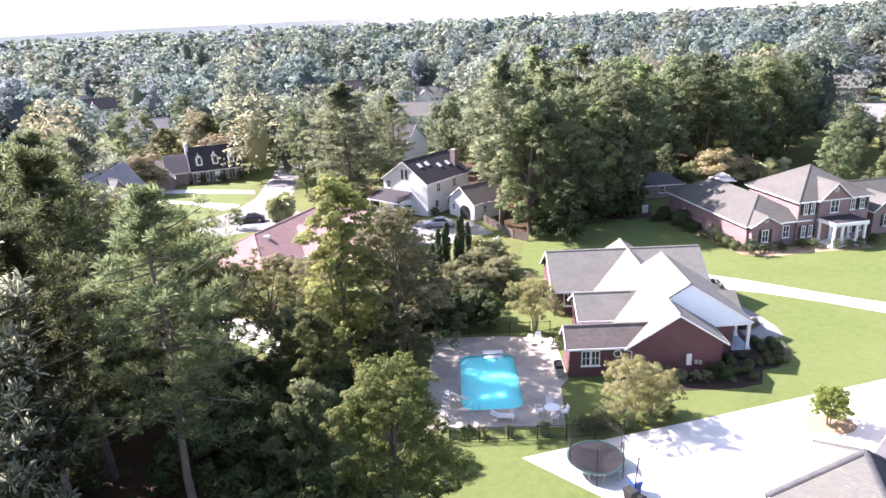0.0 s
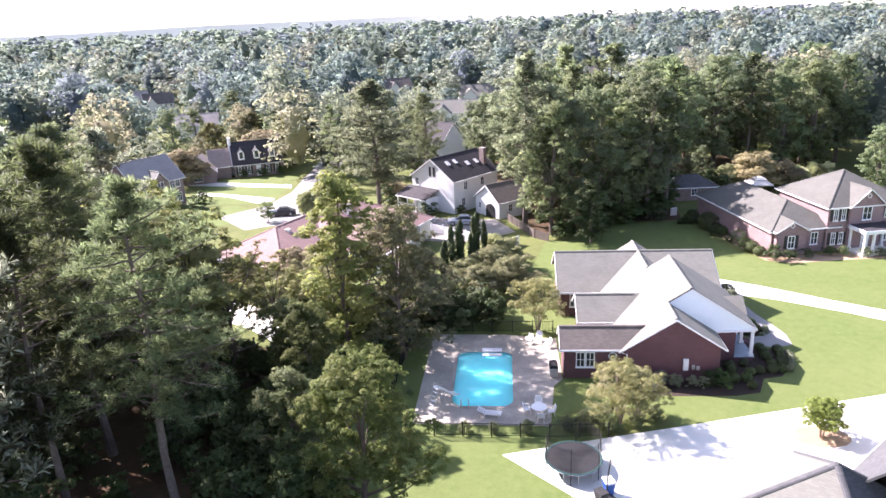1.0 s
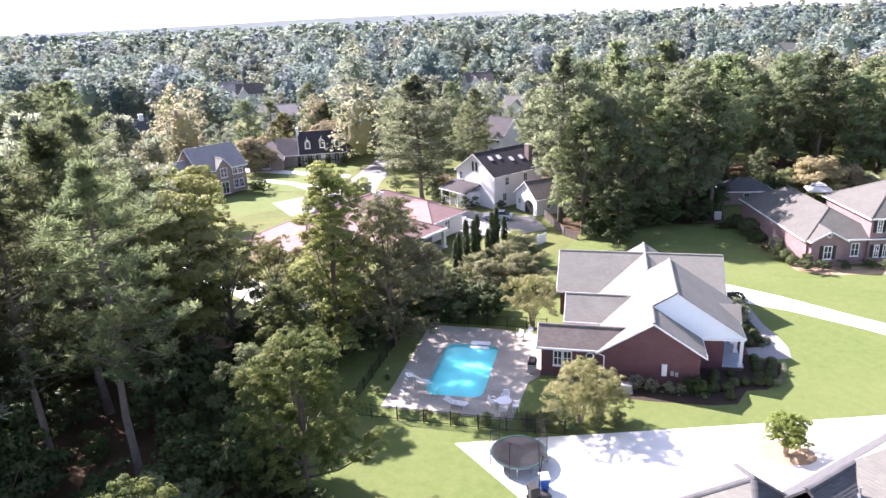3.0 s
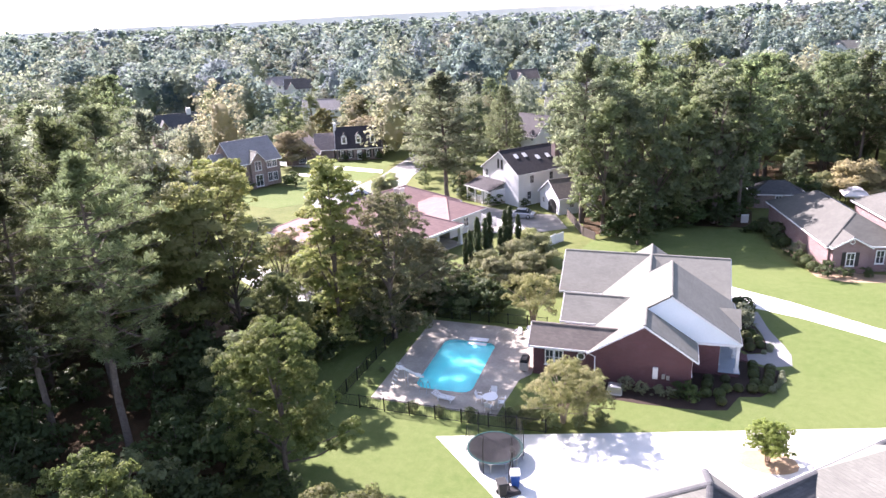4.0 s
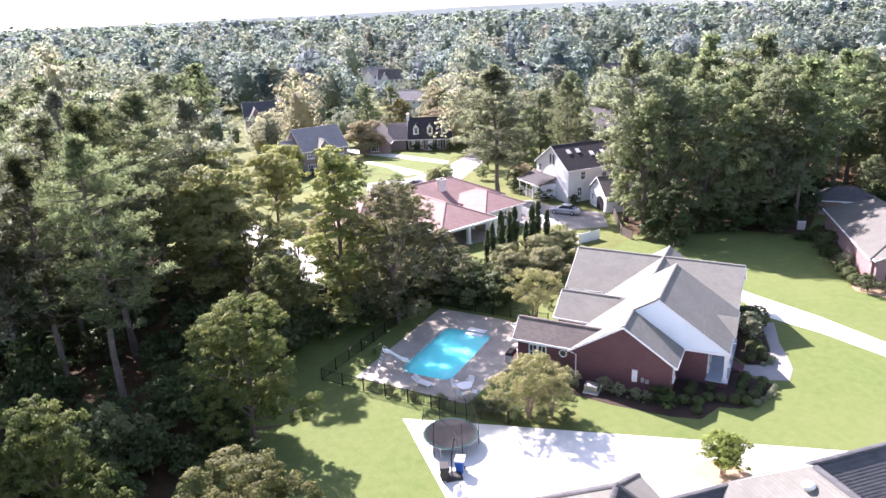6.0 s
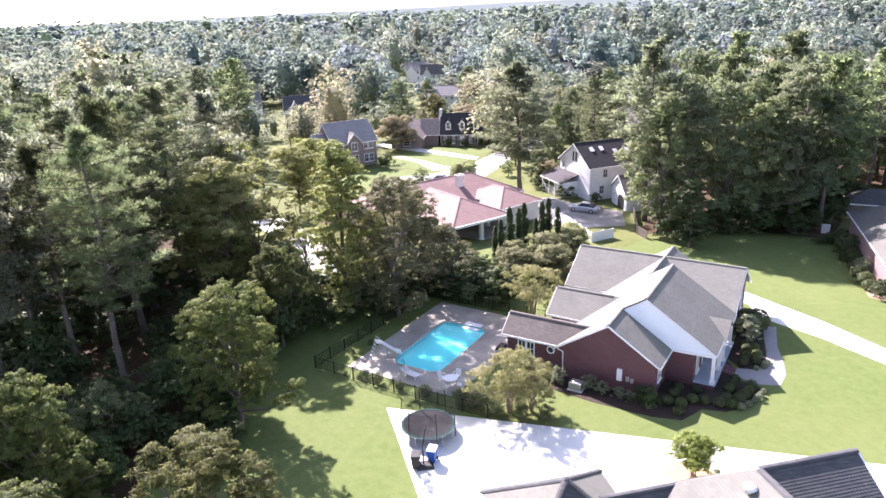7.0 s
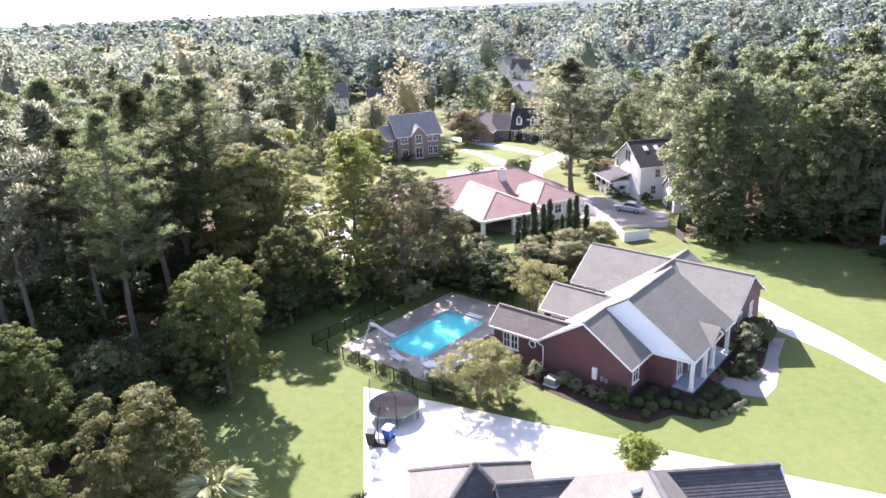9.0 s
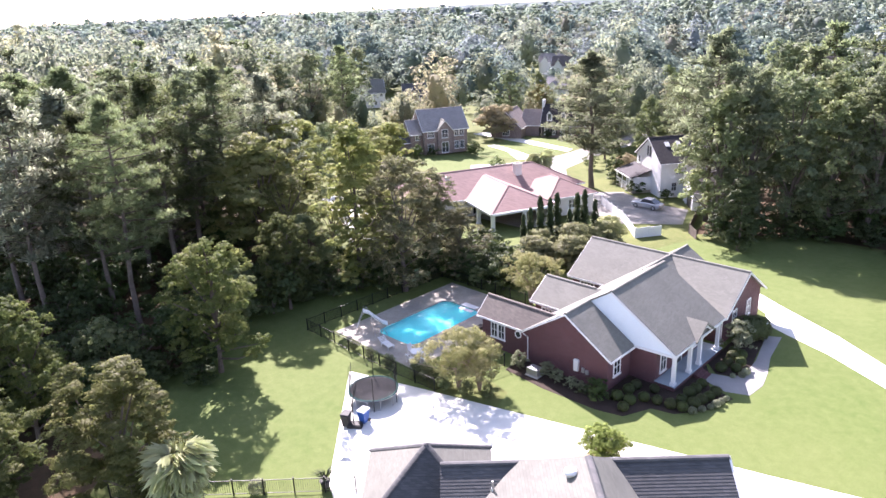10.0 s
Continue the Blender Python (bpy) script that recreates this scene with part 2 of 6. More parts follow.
    "needle_deep": leaf_mat("shade_darkened_needles", (0.052, 0.070, 0.032), (0.080, 0.100, 0.044), (0.110, 0.127, 0.053), 0.45),
    "cream": leaf_mat("creamy_green_leaves", (0.140, 0.155, 0.075), (0.225, 0.225, 0.120), (0.290, 0.275, 0.165)),
    # green leaves darkened, the taller pines' shade put into their colour
    "deep": leaf_mat("shade_deepened_leaves", (0.042, 0.057, 0.021), (0.072, 0.088, 0.032), (0.115, 0.122, 0.044)),
    "olive": leaf_mat("olive_leaves", (0.064, 0.073, 0.024), (0.099, 0.107, 0.037), (0.157, 0.154, 0.061)),
    "vine": leaf_mat("dusky_vine_leaves", (0.080, 0.084, 0.046), (0.128, 0.127, 0.072), (0.186, 0.164, 0.103)),
    "box": leaf_mat("boxwood_leaves", (0.038, 0.050, 0.020), (0.065, 0.078, 0.030), (0.082, 0.090, 0.035), 0.5, 0.2),
    # dark far leaves, greyed blue to carry the haze
    "far_dark": leaf_mat("distant_hazed_dark_leaves", (0.074, 0.108, 0.112), (0.103, 0.137, 0.142), (0.132, 0.170, 0.170), 0.8, 0.58, 0.12),
    "tan_leaf": leaf_mat("brownish_leaves", (0.25, 0.215, 0.135), (0.285, 0.24, 0.155), (0.235, 0.22, 0.13), 0.8, 0.5, 0.2),
    # leaves beyond the gardens, greyed and lifted in colour for haze
    "woods_green": leaf_mat("far_garden_hazed_leaves", (0.122, 0.153, 0.120), (0.187, 0.211, 0.157), (0.257, 0.264, 0.204), 0.7, 0.58, 0.2),
    "woods_deep": leaf_mat("far_garden_hazed_deep_leaves", (0.083, 0.111, 0.101), (0.130, 0.156, 0.137), (0.172, 0.190, 0.161), 0.7, 0.58, 0.2),
    "woods_olive": leaf_mat("far_garden_hazed_olive_leaves", (0.164, 0.173, 0.112), (0.238, 0.233, 0.157), (0.301, 0.278, 0.213), 0.7, 0.58, 0.2),
    "woods_tan": leaf_mat("far_garden_hazed_brown_leaves", (0.221, 0.199, 0.139), (0.287, 0.254, 0.183), (0.199, 0.199, 0.128), 0.7, 0.58, 0.2),
    # paler again: horizon haze worked into the leaf colour
    "horizon_leaf": leaf_mat("skyline_hazed_leaves", (0.161, 0.201, 0.178), (0.189, 0.231, 0.202), (0.208, 0.252, 0.215), 0.9, 0.58, 0.12),
    # near white instead of leaf green, so the colour gives the haze
    "ridge": surf("skyline_haze_tone", (0.84, 0.77, 0.64), (0.90, 0.83, 0.70), 0.004, 0.02, 1.0, 0.1, 0.0, 0.0, 0.0),
    # brown far leaves with haze mixed into the colour
    "tan_far": leaf_mat("distant_hazed_brown_leaves", (0.121, 0.123, 0.108), (0.149, 0.147, 0.136), (0.106, 0.120, 0.100), 0.8, 0.58, 0.12),
}


def net_mat(name, colour, cover):
    m, n, l, b = nodes_of(name)
    t, x = n.new("ShaderNodeBsdfTransparent"), n.new("ShaderNodeMixShader")
    b.inputs["Base Color"].default_value = (*colour, 1)
    b.inputs["Roughness"].default_value = 0.8
    x.inputs[0].default_value = cover
    l.new(t.outputs[0], x.inputs[1]), l.new(b.outputs[0], x.inputs[2]), l.new(x.outputs[0], n["Material Output"].inputs[0])
    return m


def water_mat():
    """Pool water: turquoise, carrying the light sideways through its depth."""
    m, n, l, b = nodes_of("pool_water")
    f = ramp(n, l, noise_node(n, l, coords(n, l), 0.35, 3), 0.3, 0.7)
    l.new(mix_col(n, l, f, (0.13, 0.95, 0.985), (0.18, 0.96, 0.99)), b.inputs["Base Color"])
    b.inputs["Subsurface Weight"].default_value = 1.0
    b.inputs["Subsurface Radius"].default_value = (0.9, 1.0, 1.0)
    b.inputs["Subsurface Scale"].default_value = 2.2
    b.inputs["Roughness"].default_value = 0.12
    b.inputs["Specular IOR Level"].default_value = 0.15
    bump(n, l, b, noise_node(n, l, coords(n, l), 3.0, 3), 0.12, 0.02)
    return m


M["water"] = water_mat()
M["net"] = net_mat("black_netting", (0.03, 0.03, 0.03), 0.28)


# ---- building helpers ----
class Build:
    """Gathers simple solids into one mesh."""

    def __init__(self):
        self.v, self.f = [], []
        self.laps = None

    def add(self, verts, faces):
        k = len(self.v)
        self.v += [tuple(p) for p in verts]
        self.f += [tuple(i + k for i in f) for f in faces]
        return self

    def box(self, x0, y0, z0, x1, y1, z1, bevel=0.0):
        if bevel:
            b = bevel
            pts = []
            for z, s in ((z0, b), (z0 + b, 0), (z1 - b, 0), (z1, b)):
                for x, y in ((x0, y0), (x1, y0), (x1, y1), (x0, y1)):
                    pts.append((x + (s if x == x0 else -s), y + (s if y == y0 else -s), z))
            return self.rings([pts[i:i + 4] for i in (0, 4, 8, 12)])
        return self.rings([[(x0, y0, z), (x1, y0, z), (x1, y1, z), (x0, y1, z)] for z in (z0, z1)])

    def rings(self, rows, cap=True):
        n = len(rows[0])
        faces = []
        for r in range(len(rows) - 1):
            for i in range(n):
                j = (i + 1) % n
                faces.append((r * n + i, r * n + j, (r + 1) * n + j, (r + 1) * n + i))
        if cap:
            faces += [tuple(reversed(range(n))), tuple(range((len(rows) - 1) * n, len(rows) * n))]
        return self.add([p for r in rows for p in r], faces)

    def prism(self, poly, z0, z1):
        return self.rings([[(x, y, z) for x, y in poly] for z in (z0, z1)])

    def tube(self, path, radii, n=8):
        rows = []
        path = [Vector(p) for p in path]
        for i, p in enumerate(path):
            d = (path[min(i + 1, len(path) - 1)] - path[max(i - 1, 0)]).normalized()
            a = d.orthogonal().normalized() if abs(d.z) < 0.9 else Vector((1, 0, 0))
            a = (a - d * a.dot(d)).normalized()
            b = d.cross(a)
            rows.append([p + radii[i] * (math.cos(t) * a + math.sin(t) * b) for t in (2 * math.pi * k / n for k in range(n))])
        return self.rings(rows)

    def disc(self, cx, cy, rows, n=20):
        """A turned body: rows of (radius, height)."""
        return self.rings([[(cx + r * math.cos(2 * math.pi * k / n), cy + r * math.sin(2 * math.pi * k / n), z) for k in range(n)] for r, z in rows])

    def slab(self, poly, thick):
        """A flat polygon in space, thickened downwards along its normal."""
        p = [Vector(q) for q in poly]
        nrm = sum(((p[i] - p[0]).cross(p[i + 1] - p[0]) for i in range(1, len(p) - 1)), Vector()).normalized()
        if nrm.z < 0:
            p.reverse()
            nrm = -nrm
        return self.rings([[q - nrm * thick for q in p], p])

    def courses(self, poly, step=0.145, lip=0.004, thick=0.12):
        """A roof slope laid in overlapping courses, each lapping over the one below."""
        p = [Vector(q) for q in poly]
        nrm = sum(((p[i] - p[0]).cross(p[i + 1] - p[0]) for i in range(1, len(p) - 1)), Vector()).normalized()
        if nrm.z < 0:
            p.reverse()
            nrm = -nrm
        self.slab(p, thick)
        up = Vector((0, 0, 1)) - nrm * nrm.z
        up.normalize()
        lo, hi = min(q.dot(up) for q in p), max(q.dot(up) for q in p)
        h = lo
        while h < hi - 0.01:
            strip = clip(clip(p, up, h, 1), up, h + step, -1)
            if len(strip) >= 3:
                top = [q + nrm * (0.004 + lip * (1 - (q.dot(up) - h) / step)) for q in strip]
                n = len(strip)
                if self.laps is None:
                    self.laps = Build()
                self.laps.add(strip + top, [tuple(range(n, 2 * n))] + [(i, (i + 1) % n, n + (i + 1) % n, n + i) for i in range(n)])
            h += step
        return self

    def ob(self, name, mat, parent=None, label="", smooth=False):
        me = bpy.data.meshes.new(name)
        me.from_pydata(self.v, [], self.f)
        me.validate()
        me.materials.append(M[mat] if isinstance(mat, str) else mat)
        if smooth:
            me.polygons.foreach_set("use_smooth", [True] * len(me.polygons))
        me.update()
        o = new(name, me)
        o.parent = parent
        if self.laps is not None:
            tagged(self.laps.ob("roof_lap", mat, o), "overlapping courses of roofing", "", "", "stuff")
        return tagged(o, label)


def clip(p, axis, h, side):
    """The part of polygon p on one side of the plane axis . q = h."""
    out = []
    for i, a in enumerate(p):
        b = p[(i + 1) % len(p)]
        da, db = side * (a.dot(axis) - h), side * (b.dot(axis) - h)
        if da >= 0:
            out.append(a)
        if da * db < 0:
            out.append(a.lerp(b, da / (da - db)))
    return out


def empty(name, x, y, z, turn=0.0, label="", category="", group="", kind=""):
    o = new(name)
    o.empty_display_size = 0.3
    o.matrix_world = pose(x, y, z, 0, 0, turn)
    return tagged(o, label, category, group, kind)


def gz(y):
    """The ground falls gently beyond the gardens."""
    return -0.045 * min(max(y - 75.0, 0.0), 75.0)


def patch(name, poly, mat, lift, label, kind="structure", category="ground", thick=0.0):
    """A piece of ground that follows the fall of the land."""
    b = Build()
    for lo, hi in ((-400, 75), (75, 150), (150, 5000)):
        p = clip(clip([Vector((x, y, 0)) for x, y in poly], Vector((0, 1, 0)), lo, 1), Vector((0, 1, 0)), hi, -1)
        if len(p) > 2:
            top = [Vector((q.x, q.y, gz(q.y) + lift)) for q in p]
            area = sum(a.x * c.y - c.x * a.y for a, c in zip(top, top[1:] + top[:1]))
            if area < 0:
                top.reverse()
            b.rings([[q - Vector((0, 0, lift + 0.15)) for q in top], top])
    return tagged(b.ob(name, mat), label, category, "", kind)


# ---- ground ----
def ground():
    b = Build()
    ys = [-600, -100, 46, 57, 75, 150, 600, 4500]
    xs = [-4500, -600, -100, -0.5, 5.8, 100, 600, 4500]
    b.add([(x, y, gz(y)) for y in ys for x in xs], [(r * 8 + c, r * 8 + c + 1, r * 8 + c + 9, r * 8 + c + 8) for r in range(7) for c in range(7) if (r, c) != (2, 3)])
    tagged(b.ob("ground", "rough_grass"), "rough sunlit grass and bare earth between the gardens", "ground", "", "structure")


ground()
LAWN = "mown sunlit green lawn round the brick house"
patch("lawn", [(-2.5, 22), (14, 24), (16, 30), (60, 30), (60, 46), (-19, 46), (-15, 41), (-9, 34)], "lawn", 0.02, LAWN, "structure", "lawn")
patch("lawn", [(6, 46), (60, 46), (60, 58), (6, 58)], "lawn", 0.02, LAWN, "structure", "lawn")
patch("lawn", [(-19, 46), (-1, 46), (-1, 58), (-10, 58), (-17, 50)], "lawn", 0.02, LAWN, "structure", "lawn")
patch("lawn", [(-5.5, 58), (60, 58), (60, 82), (36, 80), (33, 87), (31, 100), (20, 100), (10, 90), (8, 80), (3, 70), (-4, 62)], "lawn", 0.02, LAWN, "structure", "lawn")
patch("forest_floor", [(-70, -10), (2, 5), (4, 20), (-3, 26), (-9, 34), (-15, 41), (-19, 46), (-17, 50), (-14, 56), (-22, 58), (-34, 62), (-70, 62)], "litter", 0.012, "dark reddish leaf litter under the woods", "structure", "ground")
patch("forest_floor", [(9.0, 92.5), (20, 101), (31, 101.5), (32, 112), (31, 122), (60, 130), (60, 160), (-5, 160), (5, 125), (7, 104)], "litter", 0.012, "dark shaded leaf litter under the wood behind the lawn", "structure", "ground")
patch("driveway", [(4.2, 40.6), (14.4, 30.8), (40, 18), (60, 30), (60, 57), (34.2, 49.2), (25.5, 46.7), (17.8, 44.5), (11, 42.6)], "concrete", 0.035, "wide pale concrete driveway glaring in the sun", "structure", "driveway")
patch("house_drive", [(21.0, 76.0), (22.5, 77.6), (26.4, 74.9), (32.0, 71.7), (38.3, 67.1), (60, 53), (60, 50.3), (41.7, 61.6), (37.6, 64.6), (32.3, 67.8), (28.4, 69.4), (26.4, 70.4), (25.6, 72.5)], "concrete", 0.035, "pale concrete drive along the brick house", "structure", "driveway")
patch("garden_path", [(27.3, 68.0), (28.4, 68.6), (29.0, 64.4), (29.8, 61.6), (30.2, 59.6), (30.0, 57.6), (28.4, 57.0), (26.6, 57.6), (26.5, 58.9), (28.0, 59.4), (28.5, 60.6), (28.3, 63.2)], "path", 0.04, "curved grey concrete path to the porch steps", "structure", "path")


def pool_terrace():
    """The terrace, with the pool's basin let into it."""
    outer = [(-2.6, 44.4), (7.8, 44.2), (8.4, 50.0), (9.2, 51.2), (9.2, 58.8), (4.4, 59.7), (-2.4, 59.8)]
    cx, cy, w, d, r = 2.65, 51.45, 2.45, 4.65, 0.95
    inner = []
    for qx, qy, a0 in ((1, -1, -90), (1, 1, 0), (-1, 1, 90), (-1, -1, 180)):
        for i in range(6):
            a = radians(a0 + i * 18)
            inner.append((cx + qx * (w - r) + r * math.cos(a), cy + qy * (d - r) + r * math.sin(a)))

    def edge(x, y):
        best = None
        for (ax, ay), (bx, by) in zip(outer, outer[1:] + outer[:1]):
            dx, dy, ex, ey = x - cx, y - cy, bx - ax, by - ay
            den = dx * ey - dy * ex
            if abs(den) > 1e-9:
                k, m = ((ax - cx) * ey - (ay - cy) * ex) / den, ((ax - cx) * dy - (ay - cy) * dx) / den
                if k > 0 and -1e-6 <= m <= 1 + 1e-6:
                    best = (cx + k * dx, cy + k * dy)
        return best
    ring = [(math.atan2(y - cy, x - cx), (x, y), edge(x, y)) for x, y in inner]
    for x, y in outer:
        a = math.atan2(y - cy, x - cx)
        ring.append((a, None, (x, y)))
    ring.sort(key=lambda v: v[0])
    known = [v for v in ring if v[1]]
    pts = []
    for a, i, o in ring:
        if i is None:
            lo = max((v for v in known if v[0] <= a), key=lambda v: v[0], default=known[-1])
            hi = min((v for v in known if v[0] > a), key=lambda v: v[0], default=known[0])
            i = tuple((p + q) / 2 for p, q in zip(lo[1], hi[1]))
        pts.append((i, o))
    n = len(pts)
    b = Build()
    rows = [[(*i, -1.4) for i, o in pts], [(*i, 0.06) for i, o in pts], [(*o, 0.06) for i, o in pts], [(*o, -0.1) for i, o in pts]]
    b.rings(rows[1:], False)
    t = b.ob("pool_terrace", "deck")
    tagged(t, "stained grey concrete terrace round the pool", "terrace", "", "structure")
    pool = empty("swimming_pool", cx, cy, 0, 0, "rectangular swimming pool of bright turquoise water", "pool")
    loc = [((ix - cx), (iy - cy)) for (ix, iy), _ in pts]
    Build().rings([[(x, y, -1.35) for x, y in loc], [(x, y, 0.055) for x, y in loc]], False).add([(x, y, -1.35) for x, y in loc], [tuple(range(n))]).ob("basin", "pool_paint", pool, "turquoise painted basin")
    Build().rings([[(x * 0.998, y * 0.999, z) for x, y in loc] for z in (-1.33, -0.06)]).ob("water", "water", pool, "bright turquoise pool water")
    c = Build()
    c.rings([[(x * k, y * m, z) for x, y in loc] for k, m, z in ((1.0, 1.0, 0.0), (0.985, 0.99, 0.085), (1.10, 1.055, 0.085), (1.105, 1.058, 0.03))], False)
    c.ob("coping", "deck", pool, "grey concrete coping")
    Build().box(-0.3, 4.1, -0.58, 1.5, 4.62, -0.03, 0.05).box(-0.3, 4.66, 0.0, 1.5, 5.3, 0.14, 0.03).ob("pool_steps", "white", pool, "white moulded pool steps")


pool_terrace()
patch("flower_bed", [(13.6, 51.3), (13.8, 49.0), (18, 48.6), (22.4, 48.7), (24.4, 49.2), (25.4, 51.4), (27.0, 51.8), (28.6, 53.9), (29.3, 56.4), (27.2, 57.0), (26.4, 58.8), (25.6, 60), (24.4, 60), (22.0, 55.5), (21.5, 51.3)], "mulch", 0.03, "dark mulched bed along the house front", "structure", "flower bed")
patch("porch_bed", [(25.6, 60.3), (26.8, 59.1), (28.1, 59.6), (28.7, 61.0), (28.1, 63.6), (27.4, 67.6), (25.4, 68.4)], "mulch", 0.034, "dark mulched bed between porch and path", "structure", "flower bed")
patch("street", [(-44, 109), (-36, 99.7), (-30, 103.7), (-20, 103), (-14, 104), (-22, 110), (-28, 118), (-31, 132), (-33, 150), (-35, 165), (-41, 165), (-39.5, 145), (-37.5, 130), (-38.5, 118)], "asphalt", 0.02, "sunlit pale street beyond the tiled house", "structure", "road")
patch("far_lawn", [(-62, 106), (-54, 101), (-44, 99), (-36, 110), (-44, 118), (-52, 117)], "lawn", 0.012, "sunlit lawn before the brown brick house", "structure", "lawn")
patch("cape_drive", [(-72, 146), (-72, 141), (-55, 138), (-39, 134.5), (-40, 138), (-55, 142)], "concrete", 0.03, "pale drive before the cape house", "structure", "driveway")
patch("cape_lawn", [(-58, 146), (-58, 130), (-52, 119), (-44, 119.5), (-38.5, 121), (-40, 137), (-42, 152)], "lawn", 0.012, "sunlit lawn before the cape house", "structure", "lawn")
patch("brown_house_drive", [(-57, 131.5), (-57, 129.2), (-49, 126.2), (-41, 119.8), (-38.9, 121.5), (-39, 124), (-49, 128.6)], "concrete", 0.03, "pale drive beside the brown brick house", "structure", "driveway")
patch("neighbour_drive", [(-17, 57.6), (-13.5, 60), (-20, 65.2), (-30, 71.5), (-42, 77), (-43, 72.5), (-30, 66.5), (-21, 61)], "concrete", 0.03, "sunlit concrete drive behind the trees", "structure", "driveway")
patch("tiled_house_lawn", [(-14, 71.5), (-6, 69.5), (0, 72), (-3, 77.5), (-11, 79)], "lawn", 0.012, "sunlit lawn before the tiled house porch", "structure", "lawn")
patch("gravel_yard", [(-14, 96), (-9, 92), (0, 91), (6, 96), (3, 104), (-3, 104), (-10, 108), (-15, 103)], "gravel", 0.02, "grey gravel yard beside the white house", "structure", "yard")


# ---- houses ----
WINDOWS = {}


def window(parent, x, y, z, turn, w, h, cols=2, rows=2, shutters=False, name="window"):
    """A framed window with muntins, a pane behind them and a sill; z is the sill's height, turn 0 looks towards -y."""
    key = (w, h, cols, rows)
    if key not in WINDOWS:
        f, d = 0.09, 0.07
        a, c = [(-w / 2, 0), (w / 2, 0), (w / 2, h), (-w / 2, h)], [(-w / 2 + f, f), (w / 2 - f, f), (w / 2 - f, h - f), (-w / 2 + f, h - f)]
        fr = Build().rings([[(u, y1, v) for u, v in loop] for loop, y1 in ((a, 0.02), (a, -d), (c, -d), (c, 0.02))], False).ob("frame", "white")
        bars = []
        for i in range(1, cols):
            x1 = -w / 2 + f + (w - 2 * f) * i / cols
            bars.append(Build().box(x1 - 0.03, -d + 0.015, f, x1 + 0.03, 0.02, h - f).ob("glazing_bar", "white"))
        for i in range(1, rows):
            z1 = f + (h - 2 * f) * i / rows
            bars.append(Build().box(-w / 2 + f, -d + 0.02, z1 - 0.025, w / 2 - f, 0.018, z1 + 0.025).ob("glazing_bar", "white"))
        pn = Build().box(-w / 2 + f / 2, -0.03, f / 2, w / 2 - f / 2, 0.0, h - f / 2).ob("pane", "pane")
        si = Build().box(-w / 2 - 0.06, -0.13, -0.07, w / 2 + 0.06, 0.02, -0.003, 0.01).ob("sill", "white")
        WINDOWS[key] = (fr.data, pn.data, si.data, [o.data for o in bars])
        for o in (fr, pn, si, *bars):
            bpy.data.objects.remove(o)
    fr, pn, si, bars = WINDOWS[key]
    o = new(name, fr)
    o.parent = parent
    o.matrix_basis = pose(x, y, z, 0, 0, turn)
    for nm, me in [("pane", pn), ("sill", si)] + [("glazing_bar", me) for me in bars]:
        c = new(nm, me)
        c.parent = o
    if shutters:
        for s in (-1, 1):
            x0 = s * (w / 2 + 0.24)
            c = Build().box(x0 - 0.2, -0.05, -0.02, x0 + 0.2, 0.01, h + 0.02, 0.01)
            for k in range(7):
                zz = 0.1 + k * (h - 0.2) / 6
                c.box(x0 - 0.15, -0.062, zz - 0.03, x0 + 0.15, -0.04, zz + 0.03)
            c.ob("shutter", "shutter", o)
    return o


class Boards(list):
    """Boards that become parts of their own."""

    def ob(self, name, mat, parent, label=""):
        for b in self:
            b.ob(name, mat, parent, label)


def trim_line(b, p, q, size=0.16):
    """A fascia board along an edge."""
    p, q = Vector(p), Vector(q)
    d = (q - p).normalized()
    side = d.cross(Vector((0, 0, 1))).normalized() * (size * 0.35)
    up = Vector((0, 0, size))
    b.append(Build().rings([[a - side - up * 0.9, a + side - up * 0.9, a + side + up * 0.12, a - side + up * 0.12] for a in (p, q)]))


def cap_line(b, p, q, wide=0.16):
    """A ridge or hip capping."""
    p, q = Vector(p), Vector(q)
    d = (q - p).normalized()
    side = d.cross(Vector((0, 0, 1))).normalized() * wide
    up = Vector((0, 0, 1))
    b.rings([[a - side - up * 0.05, a - up * 0.03, a + side - up * 0.05, a + side * 0.6 + up * 0.035, a + up * 0.06, a - side * 0.6 + up * 0.035] for a in (p, q)])


def gable_block(parent, x0, y0, x1, y1, eave, rise, along, wall, roof, over=0.35, step=0.2, wall_z=0.0, trim="white"):
    """Walls with a pitched roof. along: the ridge's direction, x or y."""
    w, r, t, c = Build(), Build(), Boards(), Build()
    o = over

    def put(u, v, z):
        return (u, v, z) if along == "y" else (v, u, z)
    a0, a1, b0, b1 = (x0, x1, y0, y1) if along == "y" else (y0, y1, x0, x1)
    m = (a0 + a1) / 2
    k = rise / (m - a0)
    top = eave + rise
    wt = -0.06
    w.rings([[put(a, b, z) for a, z in ((a0, wall_z), (a1, wall_z), (a1, eave + wt), (m, top + wt), (a0, eave + wt))] for b in ((b0, b1) if along == "y" else (b1, b0))])
    lo = eave - k * o
    for s in (-1, 1):
        e = a0 - o if s < 0 else a1 + o
        r.courses([put(e, b0 - o, lo), put(e, b1 + o, lo), put(m, b1 + o, top), put(m, b0 - o, top)], step)
        trim_line(t, put(e, b0 - o, lo - 0.02), put(e, b1 + o, lo - 0.02))
        for bb in (b0 - o, b1 + o):
            trim_line(t, put(e, bb, lo - 0.03), put(m, bb, top - 0.03))
    cap_line(c, put(m, b0 - o, top), put(m, b1 + o, top))
    w.ob("wall", wall, parent), r.ob("roof", roof, parent), t.ob("fascia", trim, parent), c.ob("ridge_cap", roof, parent)
    return top


